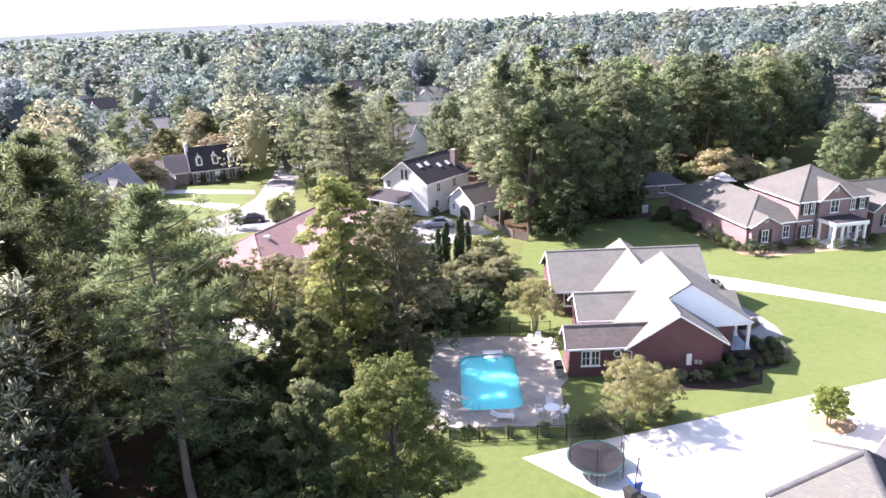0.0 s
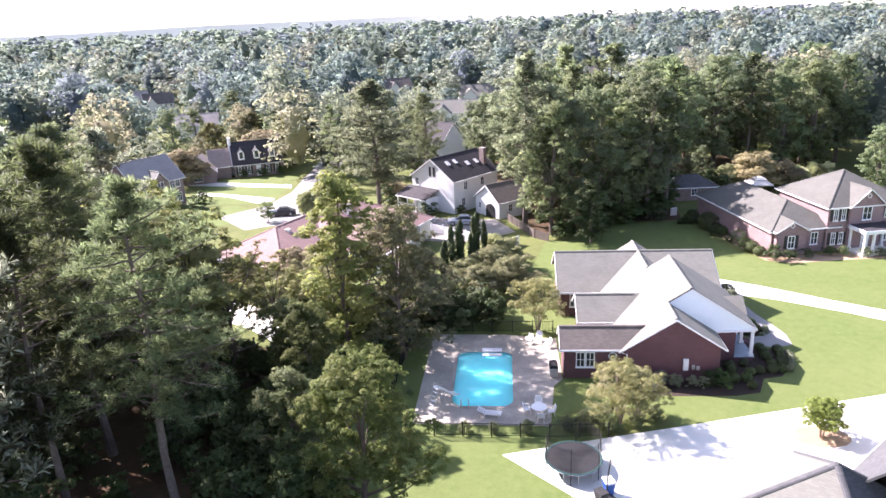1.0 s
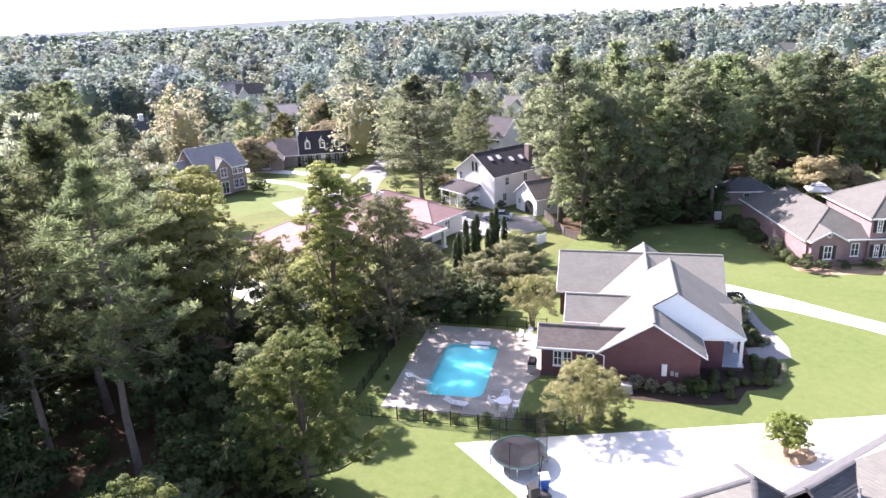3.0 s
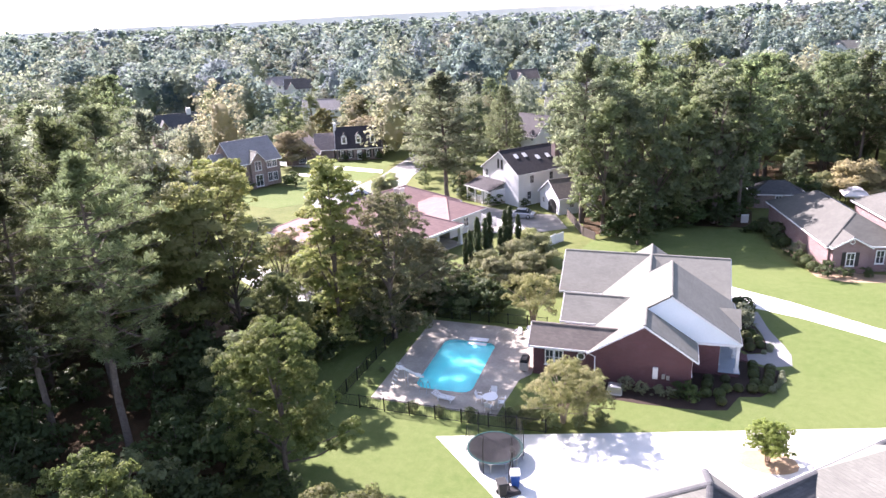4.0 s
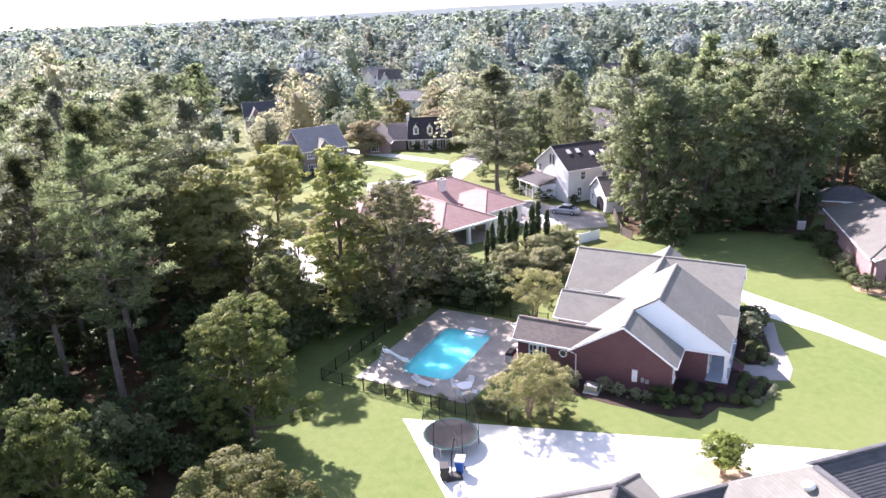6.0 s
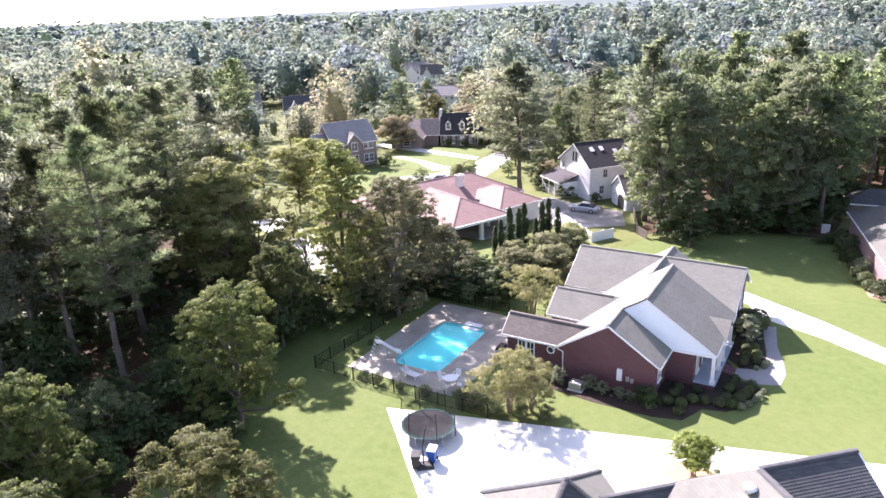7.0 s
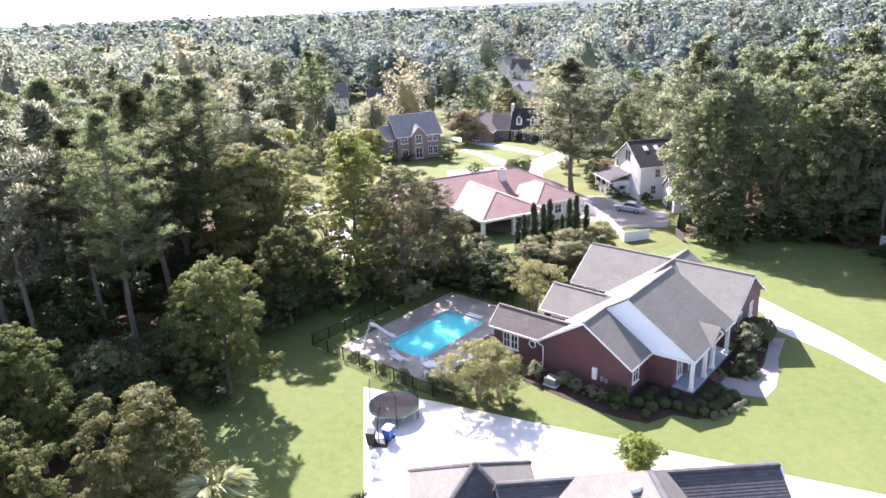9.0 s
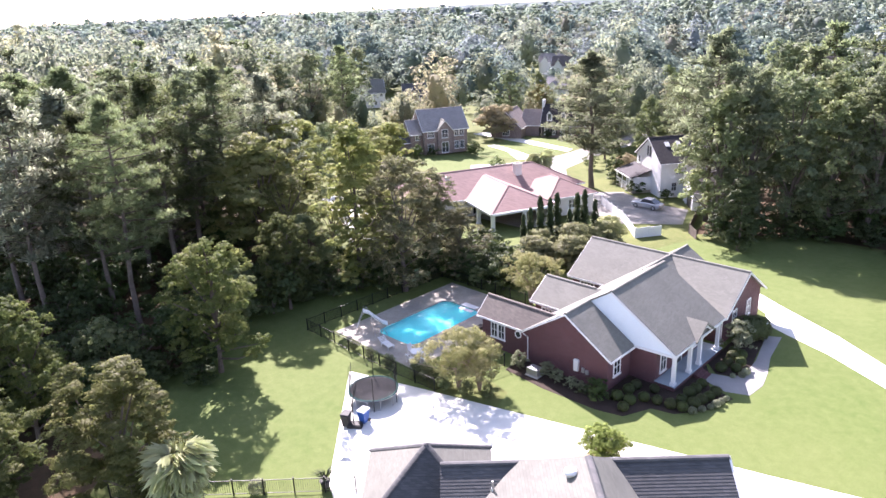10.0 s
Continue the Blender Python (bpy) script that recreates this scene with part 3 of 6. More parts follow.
def hip_block(parent, x0, y0, x1, y1, eave, pitch, wall, roof, over=0.4, step=0.2, wall_z=0.0):
    w, r, t, c = Build(), Build(), Boards(), Build()
    w.box(x0, y0, wall_z, x1, y1, eave - 0.05)
    X0, Y0, X1, Y1, lo = x0 - over, y0 - over, x1 + over, y1 + over, eave - pitch * over
    half = min(X1 - X0, Y1 - Y0) / 2
    top = lo + pitch * half
    if X1 - X0 > Y1 - Y0:
        p, q = Vector((X0 + half, (Y0 + Y1) / 2, top)), Vector((X1 - half, (Y0 + Y1) / 2, top))
    else:
        p, q = Vector(((X0 + X1) / 2, Y0 + half, top)), Vector(((X0 + X1) / 2, Y1 - half, top))
    A, B, C, D = (Vector(v) for v in ((X0, Y0, lo), (X1, Y0, lo), (X1, Y1, lo), (X0, Y1, lo)))
    if X1 - X0 > Y1 - Y0:
        faces, hips = ([A, B, q, p], [C, D, p, q], [B, C, q], [D, A, p]), ((A, p), (D, p), (B, q), (C, q))
    else:
        faces, hips = ([B, C, q, p], [D, A, p, q], [A, B, p], [C, D, q]), ((A, p), (B, p), (C, q), (D, q))
    for f in faces:
        r.courses(f, step)
    for a, b in hips + ((p, q),):
        if (b - a).length > 0.05:
            cap_line(c, a, b)
    for a, b in ((A, B), (B, C), (C, D), (D, A)):
        trim_line(t, a - Vector((0, 0, 0.02)), b - Vector((0, 0, 0.02)))
    w.ob("wall", wall, parent), r.ob("roof", roof, parent), t.ob("fascia", "white", parent), c.ob("ridge_cap", roof, parent)
    return top


def column(parent, x, y, z0, z1, size=0.26):
    b = Build().box(x - size * 0.75, y - size * 0.75, z0, x + size * 0.75, y + size * 0.75, z0 + 0.25, 0.02)
    b.box(x - size / 2, y - size / 2, z0 + 0.25, x + size / 2, y + size / 2, z1 - 0.2, 0.02)
    b.box(x - size * 0.7, y - size * 0.7, z1 - 0.2, x + size * 0.7, y + size * 0.7, z1, 0.02)
    return b.ob("column", "white", parent)


def brick_house():
    h = empty("brick_house", 18, 51, 0, 0, "single-storey dark red brick house with grey gabled roofs and white porch", "house")
    k = 0.655
    # walls of the body, its front block, the rear range and the two wings
    w = Build()
    w.rings([[(u, v, z) for u, z in ((-3.9, 0), (3.8, 0), (3.8, 2.95), (0.05, 5.42), (-3.9, 2.85))] for v in (0.3, 20.0)])
    w.ob("wall", "brick", h)
    w = Build().rings([[(u, v, z) for u, z in ((-3.0, 0), (6.0, 0), (6.0, 4.0), (2.0, 6.66), (-3.0, 3.4))] for v in (3.62, 11.68)])
    w.ob("wall", "brick", h)
    w = Build().rings([[(u, v, z) for v, z in ((13.1, 0), (20.9, 0), (20.9, 2.85), (17.0, 5.42), (13.1, 2.85))] for u in (7.05, -8.0)])
    w.ob("wall", "brick", h)
    w = Build().rings([[(u, v, z) for v, z in ((0.45, 0), (3.1, 0), (3.1, 2.9), (1.75, 4.08), (0.45, 2.9))] for u in (-3.5, -8.7)])
    w.ob("wall", "brick", h)
    w = Build().rings([[(u, v, z) for v, z in ((5.5, 0), (9.9, 0), (9.9, 3.0), (7.7, 4.5), (5.5, 3.0))] for u in (-3.5, -6.8)])
    w.ob("wall", "brick", h)
    # white siding, the sky's blue put in its colour, on the front block's gable above the lower roof
    s = Build().rings([[(u, v, z) for u, z in ((0.0, 5.2), (3.6, 2.86), (7.4, 2.86), (7.4, 3.15), (2.0, 6.72), (-0.4, 5.2))] for v in (3.46, 3.62)])
    for i in range(24):
        z = 3.0 + i * 0.155
        a, b2 = max(3.75 - (z - 2.9) / 0.66, 0.2), 7.35 - (z - 3.15) / 0.66
        if b2 - a > 0.25:
            s.box(max(a, -0.2 if z < 5.5 else 2.0 - (6.7 - z) / 0.66), 3.44, z, b2, 3.47, z + 0.012)
    s.ob("gable_siding", "siding", h, "white lapped gable siding, tinted with sky blue")
    Build().rings([[(u, v, z) for u, z in ((-1.0, 4.7), (7.4, 2.9), (7.4, 3.12), (2.0, 6.7))] for v in (11.68, 11.82)]).ob("gable_siding", "siding", h)
    # roofs
    r = Build()
    for v0, v1, u0, u1 in ((0, 20.3, -4.25, 0.1), (3.42, 11.9, 0.1, 2.0)):
        za, zb = 5.55 + k * (u0 - 0.1), 5.55 + k * (u1 - 0.1)
        r.courses([(u0, v0, za), (u0, v1, za), (u1, v1, zb), (u1, v0, zb)], 0.2)
    # sunlit west slopes get their own roof colour, apart from the shaded grey ones
    r.ob("roof", "roof_pale_lit", h)
    r = Build().courses([(4.25, 0, 2.83), (4.25, 3.42, 2.83), (0.1, 3.42, 5.55), (0.1, 0, 5.55)], 0.2)
    r.courses([(4.25, 11.9, 2.83), (4.25, 20.3, 2.83), (0.1, 20.3, 5.55), (0.1, 11.9, 5.55)], 0.2)
    r.courses([(7.6, 3.42, 3.1), (7.6, 11.9, 3.1), (2.0, 11.9, 6.79), (2.0, 3.42, 6.79)], 0.2)
    r.ob("roof", "roof_grey", h)
    r = Build()
    for e in (12.7, 21.3):
        r.courses([(-8.35, e, 2.73), (7.45, e, 2.73), (7.45, 17.0, 5.55), (-8.35, 17.0, 5.55)], 0.2)
    r.ob("roof", "roof_grey", h)
    for x, y0, ym, y1, lo, hi, nm in ((-9.05, 0.12, 1.75, 3.38, 2.78, 4.2, "roof_brown"), (-7.15, 5.15, 7.7, 10.25, 2.92, 4.62, "roof_grey")):
        r = Build()
        for e in (y0, y1):
            r.courses([(x, e, lo), ((-3.95 if e < 1 else -2.2) if nm == "roof_brown" else -1.3, e, lo), (-1.9 if nm == "roof_brown" else -1.2, ym, hi), (x, ym, hi)], 0.2)
        r.ob("roof", nm, h)
        t = Boards()
        trim_line(t, (x, y0, lo - 0.02), (-4.0, y0, lo - 0.02)), trim_line(t, (x, y1, lo - 0.02), (-4.0, y1, lo - 0.02))
        trim_line(t, (x, y0, lo - 0.03), (x, ym, hi - 0.03)), trim_line(t, (x, y1, lo - 0.03), (x, ym, hi - 0.03))
        t.ob("fascia", "white", h)
        c = Build()
        cap_line(c, (x, ym, hi), (-2.0, ym, hi))
        c.ob("ridge_cap", nm, h)
    # boards along rakes and eaves
    t = Boards()
    for p, q in (((-4.25, 0, 2.66), (0.1, 0, 5.5)), ((4.25, 0, 2.78), (0.1, 0, 5.5)), ((-4.25, 0, 2.66), (-4.25, 12.7, 2.66)), ((4.25, 0, 2.78), (4.25, 3.4, 2.78)),
                 ((2.0, 3.42, 6.74), (7.6, 3.42, 3.04)), ((7.6, 3.42, 3.04), (7.6, 11.9, 3.04)), ((2.0, 11.9, 6.74), (7.6, 11.9, 3.04)), ((4.0, 3.42, 2.86), (7.5, 3.42, 2.96)),
                 ((-8.35, 12.7, 2.68), (-4.2, 12.7, 2.68)), ((7.45, 12.7, 2.68), (7.45, 17, 5.5)), ((7.45, 21.3, 2.68), (7.45, 17, 5.5)), ((-8.35, 12.7, 2.68), (-8.35, 17, 5.5)),
                 ((-8.35, 21.3, 2.68), (-8.35, 17, 5.5)), ((4.2, 12.7, 2.68), (7.45, 12.7, 2.68))):
        trim_line(t, p, q)
    t.ob("fascia", "white", h, "white painted fascia boards")
    c = Build()
    for p, q in (((0.1, 0, 5.55), (0.1, 3.42, 5.55)), ((2.0, 3.42, 6.79), (2.0, 11.9, 6.79)), ((-8.35, 17, 5.55), (7.45, 17, 5.55)), ((0.1, 11.9, 5.55), (0.1, 20.3, 5.55))):
        cap_line(c, p, q)
    c.ob("ridge_cap", "roof_grey", h)
    # porch
    Build().box(6.0, 3.5, 0.0, 7.6, 11.9, 0.36).ob("porch_base", "brick", h)
    Build().box(5.98, 3.46, 0.36, 7.66, 11.94, 0.42, 0.015).ob("porch_floor", "slate", h, "blue-grey painted porch floor")
    for v in (3.72, 6.3, 8.0, 11.3):
        column(h, 7.38, v, 0.42, 2.9, 0.26)
    Build().box(7.22, 3.5, 2.88, 7.5, 11.85, 3.06).ob("porch_beam", "white", h)
    for i in range(3):
        Build().box(7.66 + i * 0.3, 6.5, 0.0, 7.97 + i * 0.3, 7.8, 0.32 - i * 0.11, 0.01).ob("step", "brick", h)
    # small pediment over the entry
    ped = Build()
    for s in (6.45, 9.75):
        ped.courses([(7.8, s, 3.0), (7.8, 8.1, 4.15), (5.9, 8.1, 4.15), (7.5, s, 3.0)], 0.2)
    ped.ob("pediment_roof", "roof_grey", h)
    arch = Build()
    n = 10
    for i in range(n):
        a0, a1 = math.pi * i / n, math.pi * (i + 1) / n
        pts = []
        for a in (a0, a1):
            v, z = 8.1 - 1.15 * math.cos(a), 2.75 + 0.8 * math.sin(a)
            top = 4.02 - abs(v - 8.1) * 0.7
            pts += [(v, z), (v, max(top, z + 0.02))]
        (v0, za), (_, zb), (v1, zc), (_, zd) = pts
        arch.rings([[(u, v0, za), (u, v1, zc), (u, v1, zd), (u, v0, zb)] for u in (7.5, 7.62)])
    arch.ob("pediment", "white", h, "white arched pediment")
    # openings
    window(h, -7.34, 0.45, 1.05, 0, 0.76, 1.4)
    window(h, -6.56, 0.45, 1.05, 0, 0.76, 1.4)
    window(h, 3.8, 1.6, 0.95, 90, 1.0, 1.5)
    window(h, 6.0, 4.7, 0.75, 90, 1.0, 1.75)
    window(h, 6.0, 10.0, 0.75, 90, 1.0, 1.75)
    window(h, 7.05, 15.3, 1.0, 90, 0.9, 1.5)
    window(h, 7.05, 18.3, 1.0, 90, 0.9, 1.5)
    window(h, -6.3, 13.1, 1.0, 0, 1.6, 1.4, 4, 2)
    window(h, -5.3, 5.5, 1.1, 0, 1.6, 1.4, 4, 2)
    d = Build().box(5.98, 6.7, 0.42, 6.05, 7.7, 2.5, 0.01).ob("front_door", "shutter", h, "dark panelled front door")
    f = Build().box(5.97, 6.58, 0.42, 6.08, 6.7, 2.6).box(5.97, 7.7, 0.42, 6.08, 7.82, 2.6).box(5.97, 6.7, 2.5, 6.08, 7.7, 2.6)
    f.ob("door_frame", "white", d)
    ring = Build()
    pts = [(-4.75 + 0.3 * math.cos(a), 0.38, 2.1 + 0.3 * math.sin(a)) for a in (2 * math.pi * i / 16 for i in range(17))]
    ring.tube(pts, [0.055] * 17, 6)
    o = ring.ob("round_window", "white", h, "round white louvre ring")
    Build().rings([[(-4.75 + 0.27 * math.cos(a), y, 2.1 + 0.27 * math.sin(a)) for a in (2 * math.pi * i / 16 for i in range(16))] for y in (0.40, 0.46)]).ob("pane", "pane", o)
    Build().tube([(-4.2, 0.1, 2.7), (-4.0, 0.2, 2.45), (-3.62, 0.24, 2.3), (-3.62, 0.24, 0.1)], [0.05] * 4, 6).ob("downspout", "white", h)
    Build().tube([(7.2, 12.75, 2.6), (7.0, 13.0, 2.4), (7.0, 13.02, 0.1)], [0.05] * 3, 6).ob("downspout", "white", h)
    Build().box(0.9, 0.12, 0.9, 1.3, 0.3, 1.9, 0.02).ob("meter_box", "white", h)
    Build().box(1.6, 0.16, 0.95, 1.85, 0.3, 1.35, 0.02).box(1.95, 0.16, 0.9, 2.2, 0.3, 1.25, 0.02).ob("meter_box", "steel", h)
    return h


brick_house()


def large_house():
    h = empty("two_storey_house", 36.7, 82.3, -0.45, 12, "large two-storey rose brick house with grey hipped roofs and white portico", "house")
    hip_block(h, 0.3, 0.5, 8.8, 19.5, 3.4, 0.56, "brick_pink", "roof_pale")
    gable_block(h, 0.55, -0.25, 4.3, 2.6, 3.4, 1.05, "y", "brick_pink", "roof_pale", 0.3)
    hip_block(h, 7.2, 0.2, 17.4, 10.5, 5.9, 0.6, "brick_pink", "roof_pale")
    gable_block(h, 9.8, -0.25, 14.1, 5.0, 5.9, 1.9, "y", "brick_pink", "roof_pale", 0.25)
    gable_block(h, 17.2, 2.0, 25.5, 10.0, 3.6, 2.4, "x", "brick_pink", "roof_pale")
    gable_block(h, 18.8, 0.6, 23.0, 6.0, 3.4, 1.7, "y", "brick_pink", "roof_pale", 0.3)
    window(h, 2.42, -0.25, 1.0, 0, 0.95, 1.6, 2, 2, True)
    window(h, 5.9, 0.5, 1.0, 0, 0.95, 1.6, 2, 2, False)
    for u in (8.1, 9.1):
        for z in (0.9, 3.9):
            window(h, u + 0.1, 0.2, z, 0, 0.62, 1.5, 2, 2, True)
    for u in (15.0, 16.4):
        for z in (0.9, 3.9):
            window(h, u, 0.2, z, 0, 0.7, 1.5, 2, 2, True)
    window(h, 11.95, -0.25, 3.9, 0, 1.2, 1.7, 2, 2)
    window(h, 20.9, 0.6, 1.0, 0, 0.95, 1.6, 2, 2, True)
    Build().tube([(11.95 + 0.25 * math.cos(a), -0.28, 6.9 + 0.25 * math.sin(a)) for a in (2 * math.pi * i / 12 for i in range(13))], [0.06] * 13, 5).ob("gable_vent", "white", h)
    Build().tube([(2.42 + 0.25 * math.cos(a), -0.28, 3.85 + 0.25 * math.sin(a)) for a in (2 * math.pi * i / 12 for i in range(13))], [0.06] * 13, 5).ob("gable_vent", "white", h)
    # portico
    Build().box(9.9, -3.1, 0, 14.6, 0.2, 0.4).ob("portico_floor", "concrete", h)
    Build().box(9.8, -3.2, 2.95, 14.7, 0.2, 3.4, 0.03).ob("portico_roof", "white", h)
    Build().box(9.95, -3.05, 3.4, 14.55, 0.2, 3.48).ob("portico_roof", "roof_dark", h)
    for u, v in ((10.1, -2.9), (11.2, -2.9), (13.3, -2.9), (14.4, -2.9), (10.1, -0.3), (14.4, -0.3)):
        column(h, u, v, 0.4, 2.95, 0.26)
    d = Build().box(11.6, -0.33, 0.4, 12.6, -0.24, 2.5, 0.01).ob("front_door", "white", h, "white front door")
    for i in range(2):
        Build().box(11.2, -3.4 - i * 0.3, 0, 13.2, -3.1 - i * 0.3, 0.27 - i * 0.13, 0.01).ob("step", "brick_pink", h)


large_house()


def white_house():
    h = empty("white_farmhouse", -11.3, 114.2, gz(111) + 0.1, -38.7, "tall white clapboard house with dark skylit roof", "house")
    b = gz(111)
    gable_block(h, 0.2, 0, 9.8, 11.0, 5.6, 3.1, "y", "white", "roof_dark", 0.3)
    # lean-to porch
    r = Build().courses([(-0.6, -3.4, 2.6), (6.4, -3.4, 2.6), (6.4, 0.0, 3.7), (-0.6, 0.0, 3.7)], 0.2)
    r.ob("porch_roof", "roof_dark", h)
    t = Boards()
    trim_line(t, (-0.6, -3.4, 2.55), (6.4, -3.4, 2.55))
    t.ob("fascia", "white", h)
    Build().box(0.2, -3.1, 0, 6.2, 0, 0.45).ob("porch_floor", "deck", h)
    for u in (-0.3, 2.0, 4.0):
        column(h, u, -3.1, 0, 2.55, 0.16)
    Build().box(4.1, -2.9, 0.45, 6.2, 0, 2.6).ob("porch_room", "white", h)
    rl = Build()
    for i in range(9):
        rl.box(-0.2 + i * 0.45, -3.12, 0.45, -0.14 + i * 0.45, -3.06, 1.3)
    rl.box(-0.3, -3.14, 1.3, 4.0, -3.04, 1.38).ob("porch_rail", "white", h)
    for u in (4.55, 5.45):
        Build().box(u - 0.22, -0.06, 5.7, u + 0.22, 0.0, 7.3, 0.01).ob("louvre", "shutter", h)
    window(h, 9.8, 2.2, 1.0, 90, 0.9, 1.4)
    window(h, 9.8, 5.5, 1.0, 90, 0.9, 1.4)
    window(h, 9.8, 2.8, 3.6, 90, 0.9, 1.4)
    window(h, 9.8, 7.0, 3.6, 90, 0.9, 1.4)
    window(h, 1.4, 0, 3.9, 0, 0.9, 1.3)
    k = 3.1 / 4.8
    for v in (1.8, 3.6, 5.8, 8.0):
        u = 6.2 if v < 5 else 7.0
        z = 5.6 + k * (9.8 - u)
        s = Build().rings([[(u + a * 0.8, v + c, z - k * a * 0.8 + d) for a, c in ((0, 0), (1, 0), (1, 0.7), (0, 0.7))] for d in (0.0, 0.12)])
        s.ob("skylight", "white", h)
    Build().box(7.4, 9.2, 5, 8.4, 10.0, 9.3, 0.03).ob("chimney", "brick_brown", h)
    g = empty("white_garage", -0.2, 108.8, gz(106), -52, "small white garage with dark roof and arched door", "garage")
    gable_block(g, 0, 0, 6.2, 6.5, 2.9, 2.2, "y", "white", "roof_brown", 0.3)
    # black arched panel in place of the open doorway's shaded inside
    ar = Build()
    arch = [(5.2, 0.02), (5.2, 1.3)] + [(4.0 + 1.2 * math.cos(a), 1.3 + 0.9 * math.sin(a)) for a in (math.pi * i / 12 for i in range(1, 12))] + [(2.8, 1.3), (2.8, 0.02)]
    ar.rings([[(u, y, z) for u, z in arch] for y in (0.02, -0.05)])
    ar.ob("doorway_shade_panel", "shutter", g, "dark arched panel for the shaded garage opening")
    window(g, 1.2, 0, 1.0, 0, 0.7, 1.0)
    window(g, 6.2, 2.2, 1.0, 90, 0.8, 1.2)


white_house()


def tiled_house():
    h = empty("tiled_house", -10.5, 76.2, -0.35, 66, "low pale stucco house with pink clay tile hipped roofs", "house")
    hip_block(h, -7.5, 8.4, 18.5, 19.2, 3.0, 0.47, "stucco", "tile", 0.5, 0.34)
    hip_block(h, 10.0, 2.6, 17.0, 12.0, 3.0, 0.45, "stucco", "tile", 0.5, 0.34)
    # porch wing on white piers
    r, c = Build(), Build()
    lo, top = 2.75, 4.95
    A, B, C, D = Vector((-0.4, -0.4, lo)), Vector((9.6, -0.4, lo)), Vector((9.6, 9.6, lo)), Vector((-0.4, 9.6, lo))
    p, q = Vector((4.6, 4.6, top)), Vector((4.6, 12.0, top))
    r.courses([A, B, p], 0.34)
    r.courses([B, C + Vector((0, 4, 0)), q, p], 0.34)
    r.courses([D + Vector((0, 4, 0)), A, p, q], 0.34)
    for a, b in ((A, p), (B, p), (p, q)):
        cap_line(c, a, b, 0.2)
    r.ob("porch_roof", "tile", h), c.ob("ridge_cap", "tile", h)
    t = Boards()
    trim_line(t, A, B, 0.3), trim_line(t, A, D, 0.3), trim_line(t, B, C, 0.3)
    t.ob("fascia", "white", h)
    for u, v in ((0, 0), (4.6, 0), (9.2, 0), (0, 4.5), (9.2, 4.5)):
        column(h, u, v, 0, 2.6, 0.45)
    Build().box(-0.3, -0.3, 0, 9.6, 8.4, 0.12).ob("porch_floor", "deck", h)
    for u in (1.5, 3.4, 6.0, 8.0):
        window(h, u, 8.4, 0.3, 0, 1.3, 2.1, 2, 2)
    window(h, 13.5, 2.6, 0.9, 0, 1.2, 1.4)
    window(h, 17.0, 6.5, 0.9, 90, 1.2, 1.4)
    Build().box(9.2, 11.2, 3.5, 10.2, 12.2, 6.1, 0.04).box(9.1, 11.1, 5.9, 10.3, 12.3, 6.1, 0.02).ob("chimney", "stucco", h)
    Build().box(-1.6, 12.2, 4.0, -1.0, 12.8, 5.2, 0.03).ob("chimney", "stucco", h)


tiled_house()


def brown_house():
    h = empty("brown_brick_house", -58.8, 110.9, gz(111), 62, "two-storey brown brick house with grey hipped roof and white gable", "house")
    gable_block(h, 0, 0, 9.6, 8.6, 5.3, 3.7, "x", "brick_brown", "roof_blue")
    # bay roof in the sunlit-slope colour, because its gable catches the sun
    gable_block(h, 2.9, -0.6, 6.0, 4.0, 5.3, 1.8, "y", "brick_brown", "roof_pale_lit", 0.25)
    gable_block(h, -2.4, 1.5, 0.2, 8.0, 4.5, 2.4, "x", "brick_brown", "roof_blue")
    gable_block(h, -7.2, 2.2, -2.2, 8.6, 2.8, 2.4, "x", "brick_brown", "roof_slate_shaded")
    for z in (0.8, 3.5):
        window(h, 1.5, 0, z, 0, 1.5, 1.5, 4, 2)
        window(h, 7.2, 0, z, 0, 1.0, 1.7, 2, 2)
        window(h, 8.4, 0, z, 0, 1.0, 1.7, 2, 2)
    window(h, 4.45, -0.6, 3.4, 0, 1.4, 1.8)
    window(h, 4.45, -0.6, 0.3, 0, 1.6, 2.3)
    window(h, -1.1, 1.5, 3.0, 0, 0.8, 1.3)
    window(h, 0, 4.0, 3.4, -90, 0.9, 1.4)


brown_house()


def cape_house():
    h = empty("cape_house", -56.0, 148.0, gz(150) + 0.05, 24, "dark-roofed cape house with three white dormers", "house")
    gable_block(h, 0, 0, 10.6, 8.5, 3.1, 4.4, "x", "brick_brown", "roof_dark", 0.25)
    gable_block(h, -5.0, 1.0, -0.7, 7.5, 3.0, 3.2, "x", "brick_brown", "roof_tan", 0.3)
    gable_block(h, -11.5, -4.0, -4.0, 6.5, 3.0, 3.7, "y", "brick_brown", "roof_tan", 0.3)
    k = 4.4 / 4.25
    for u in (1.9, 5.3, 8.7):
        w = Build().rings([[(u + a, v, z) for a, z in ((-0.65, 3.9), (0.65, 3.9), (0.65, 5.6), (0, 6.4), (-0.65, 5.6))] for v in (0.75, 3.4)])
        d = w.ob("dormer", "white", h, "white gabled dormer")
        r = Build()
        for s in (-1, 1):
            r.slab([(u + s * 0.8, 0.6, 5.45), (u, 0.6, 6.47), (u, 3.6, 6.47), (u + s * 0.8, 3.6, 5.45)], 0.08)
        r.ob("dormer_roof", "roof_dark", d)
        Build().box(u - 0.38, 0.7, 4.2, u + 0.38, 0.74, 5.6, 0.01).ob("pane", "pane", d)
    window(h, -7.75, -4.0, 3.9, 0, 0.8, 1.2)
    window(h, -7.75, -4.0, 0.9, 0, 1.8, 1.4, 4, 2)
    for u in (1.2, 3.2, 7.4, 9.4):
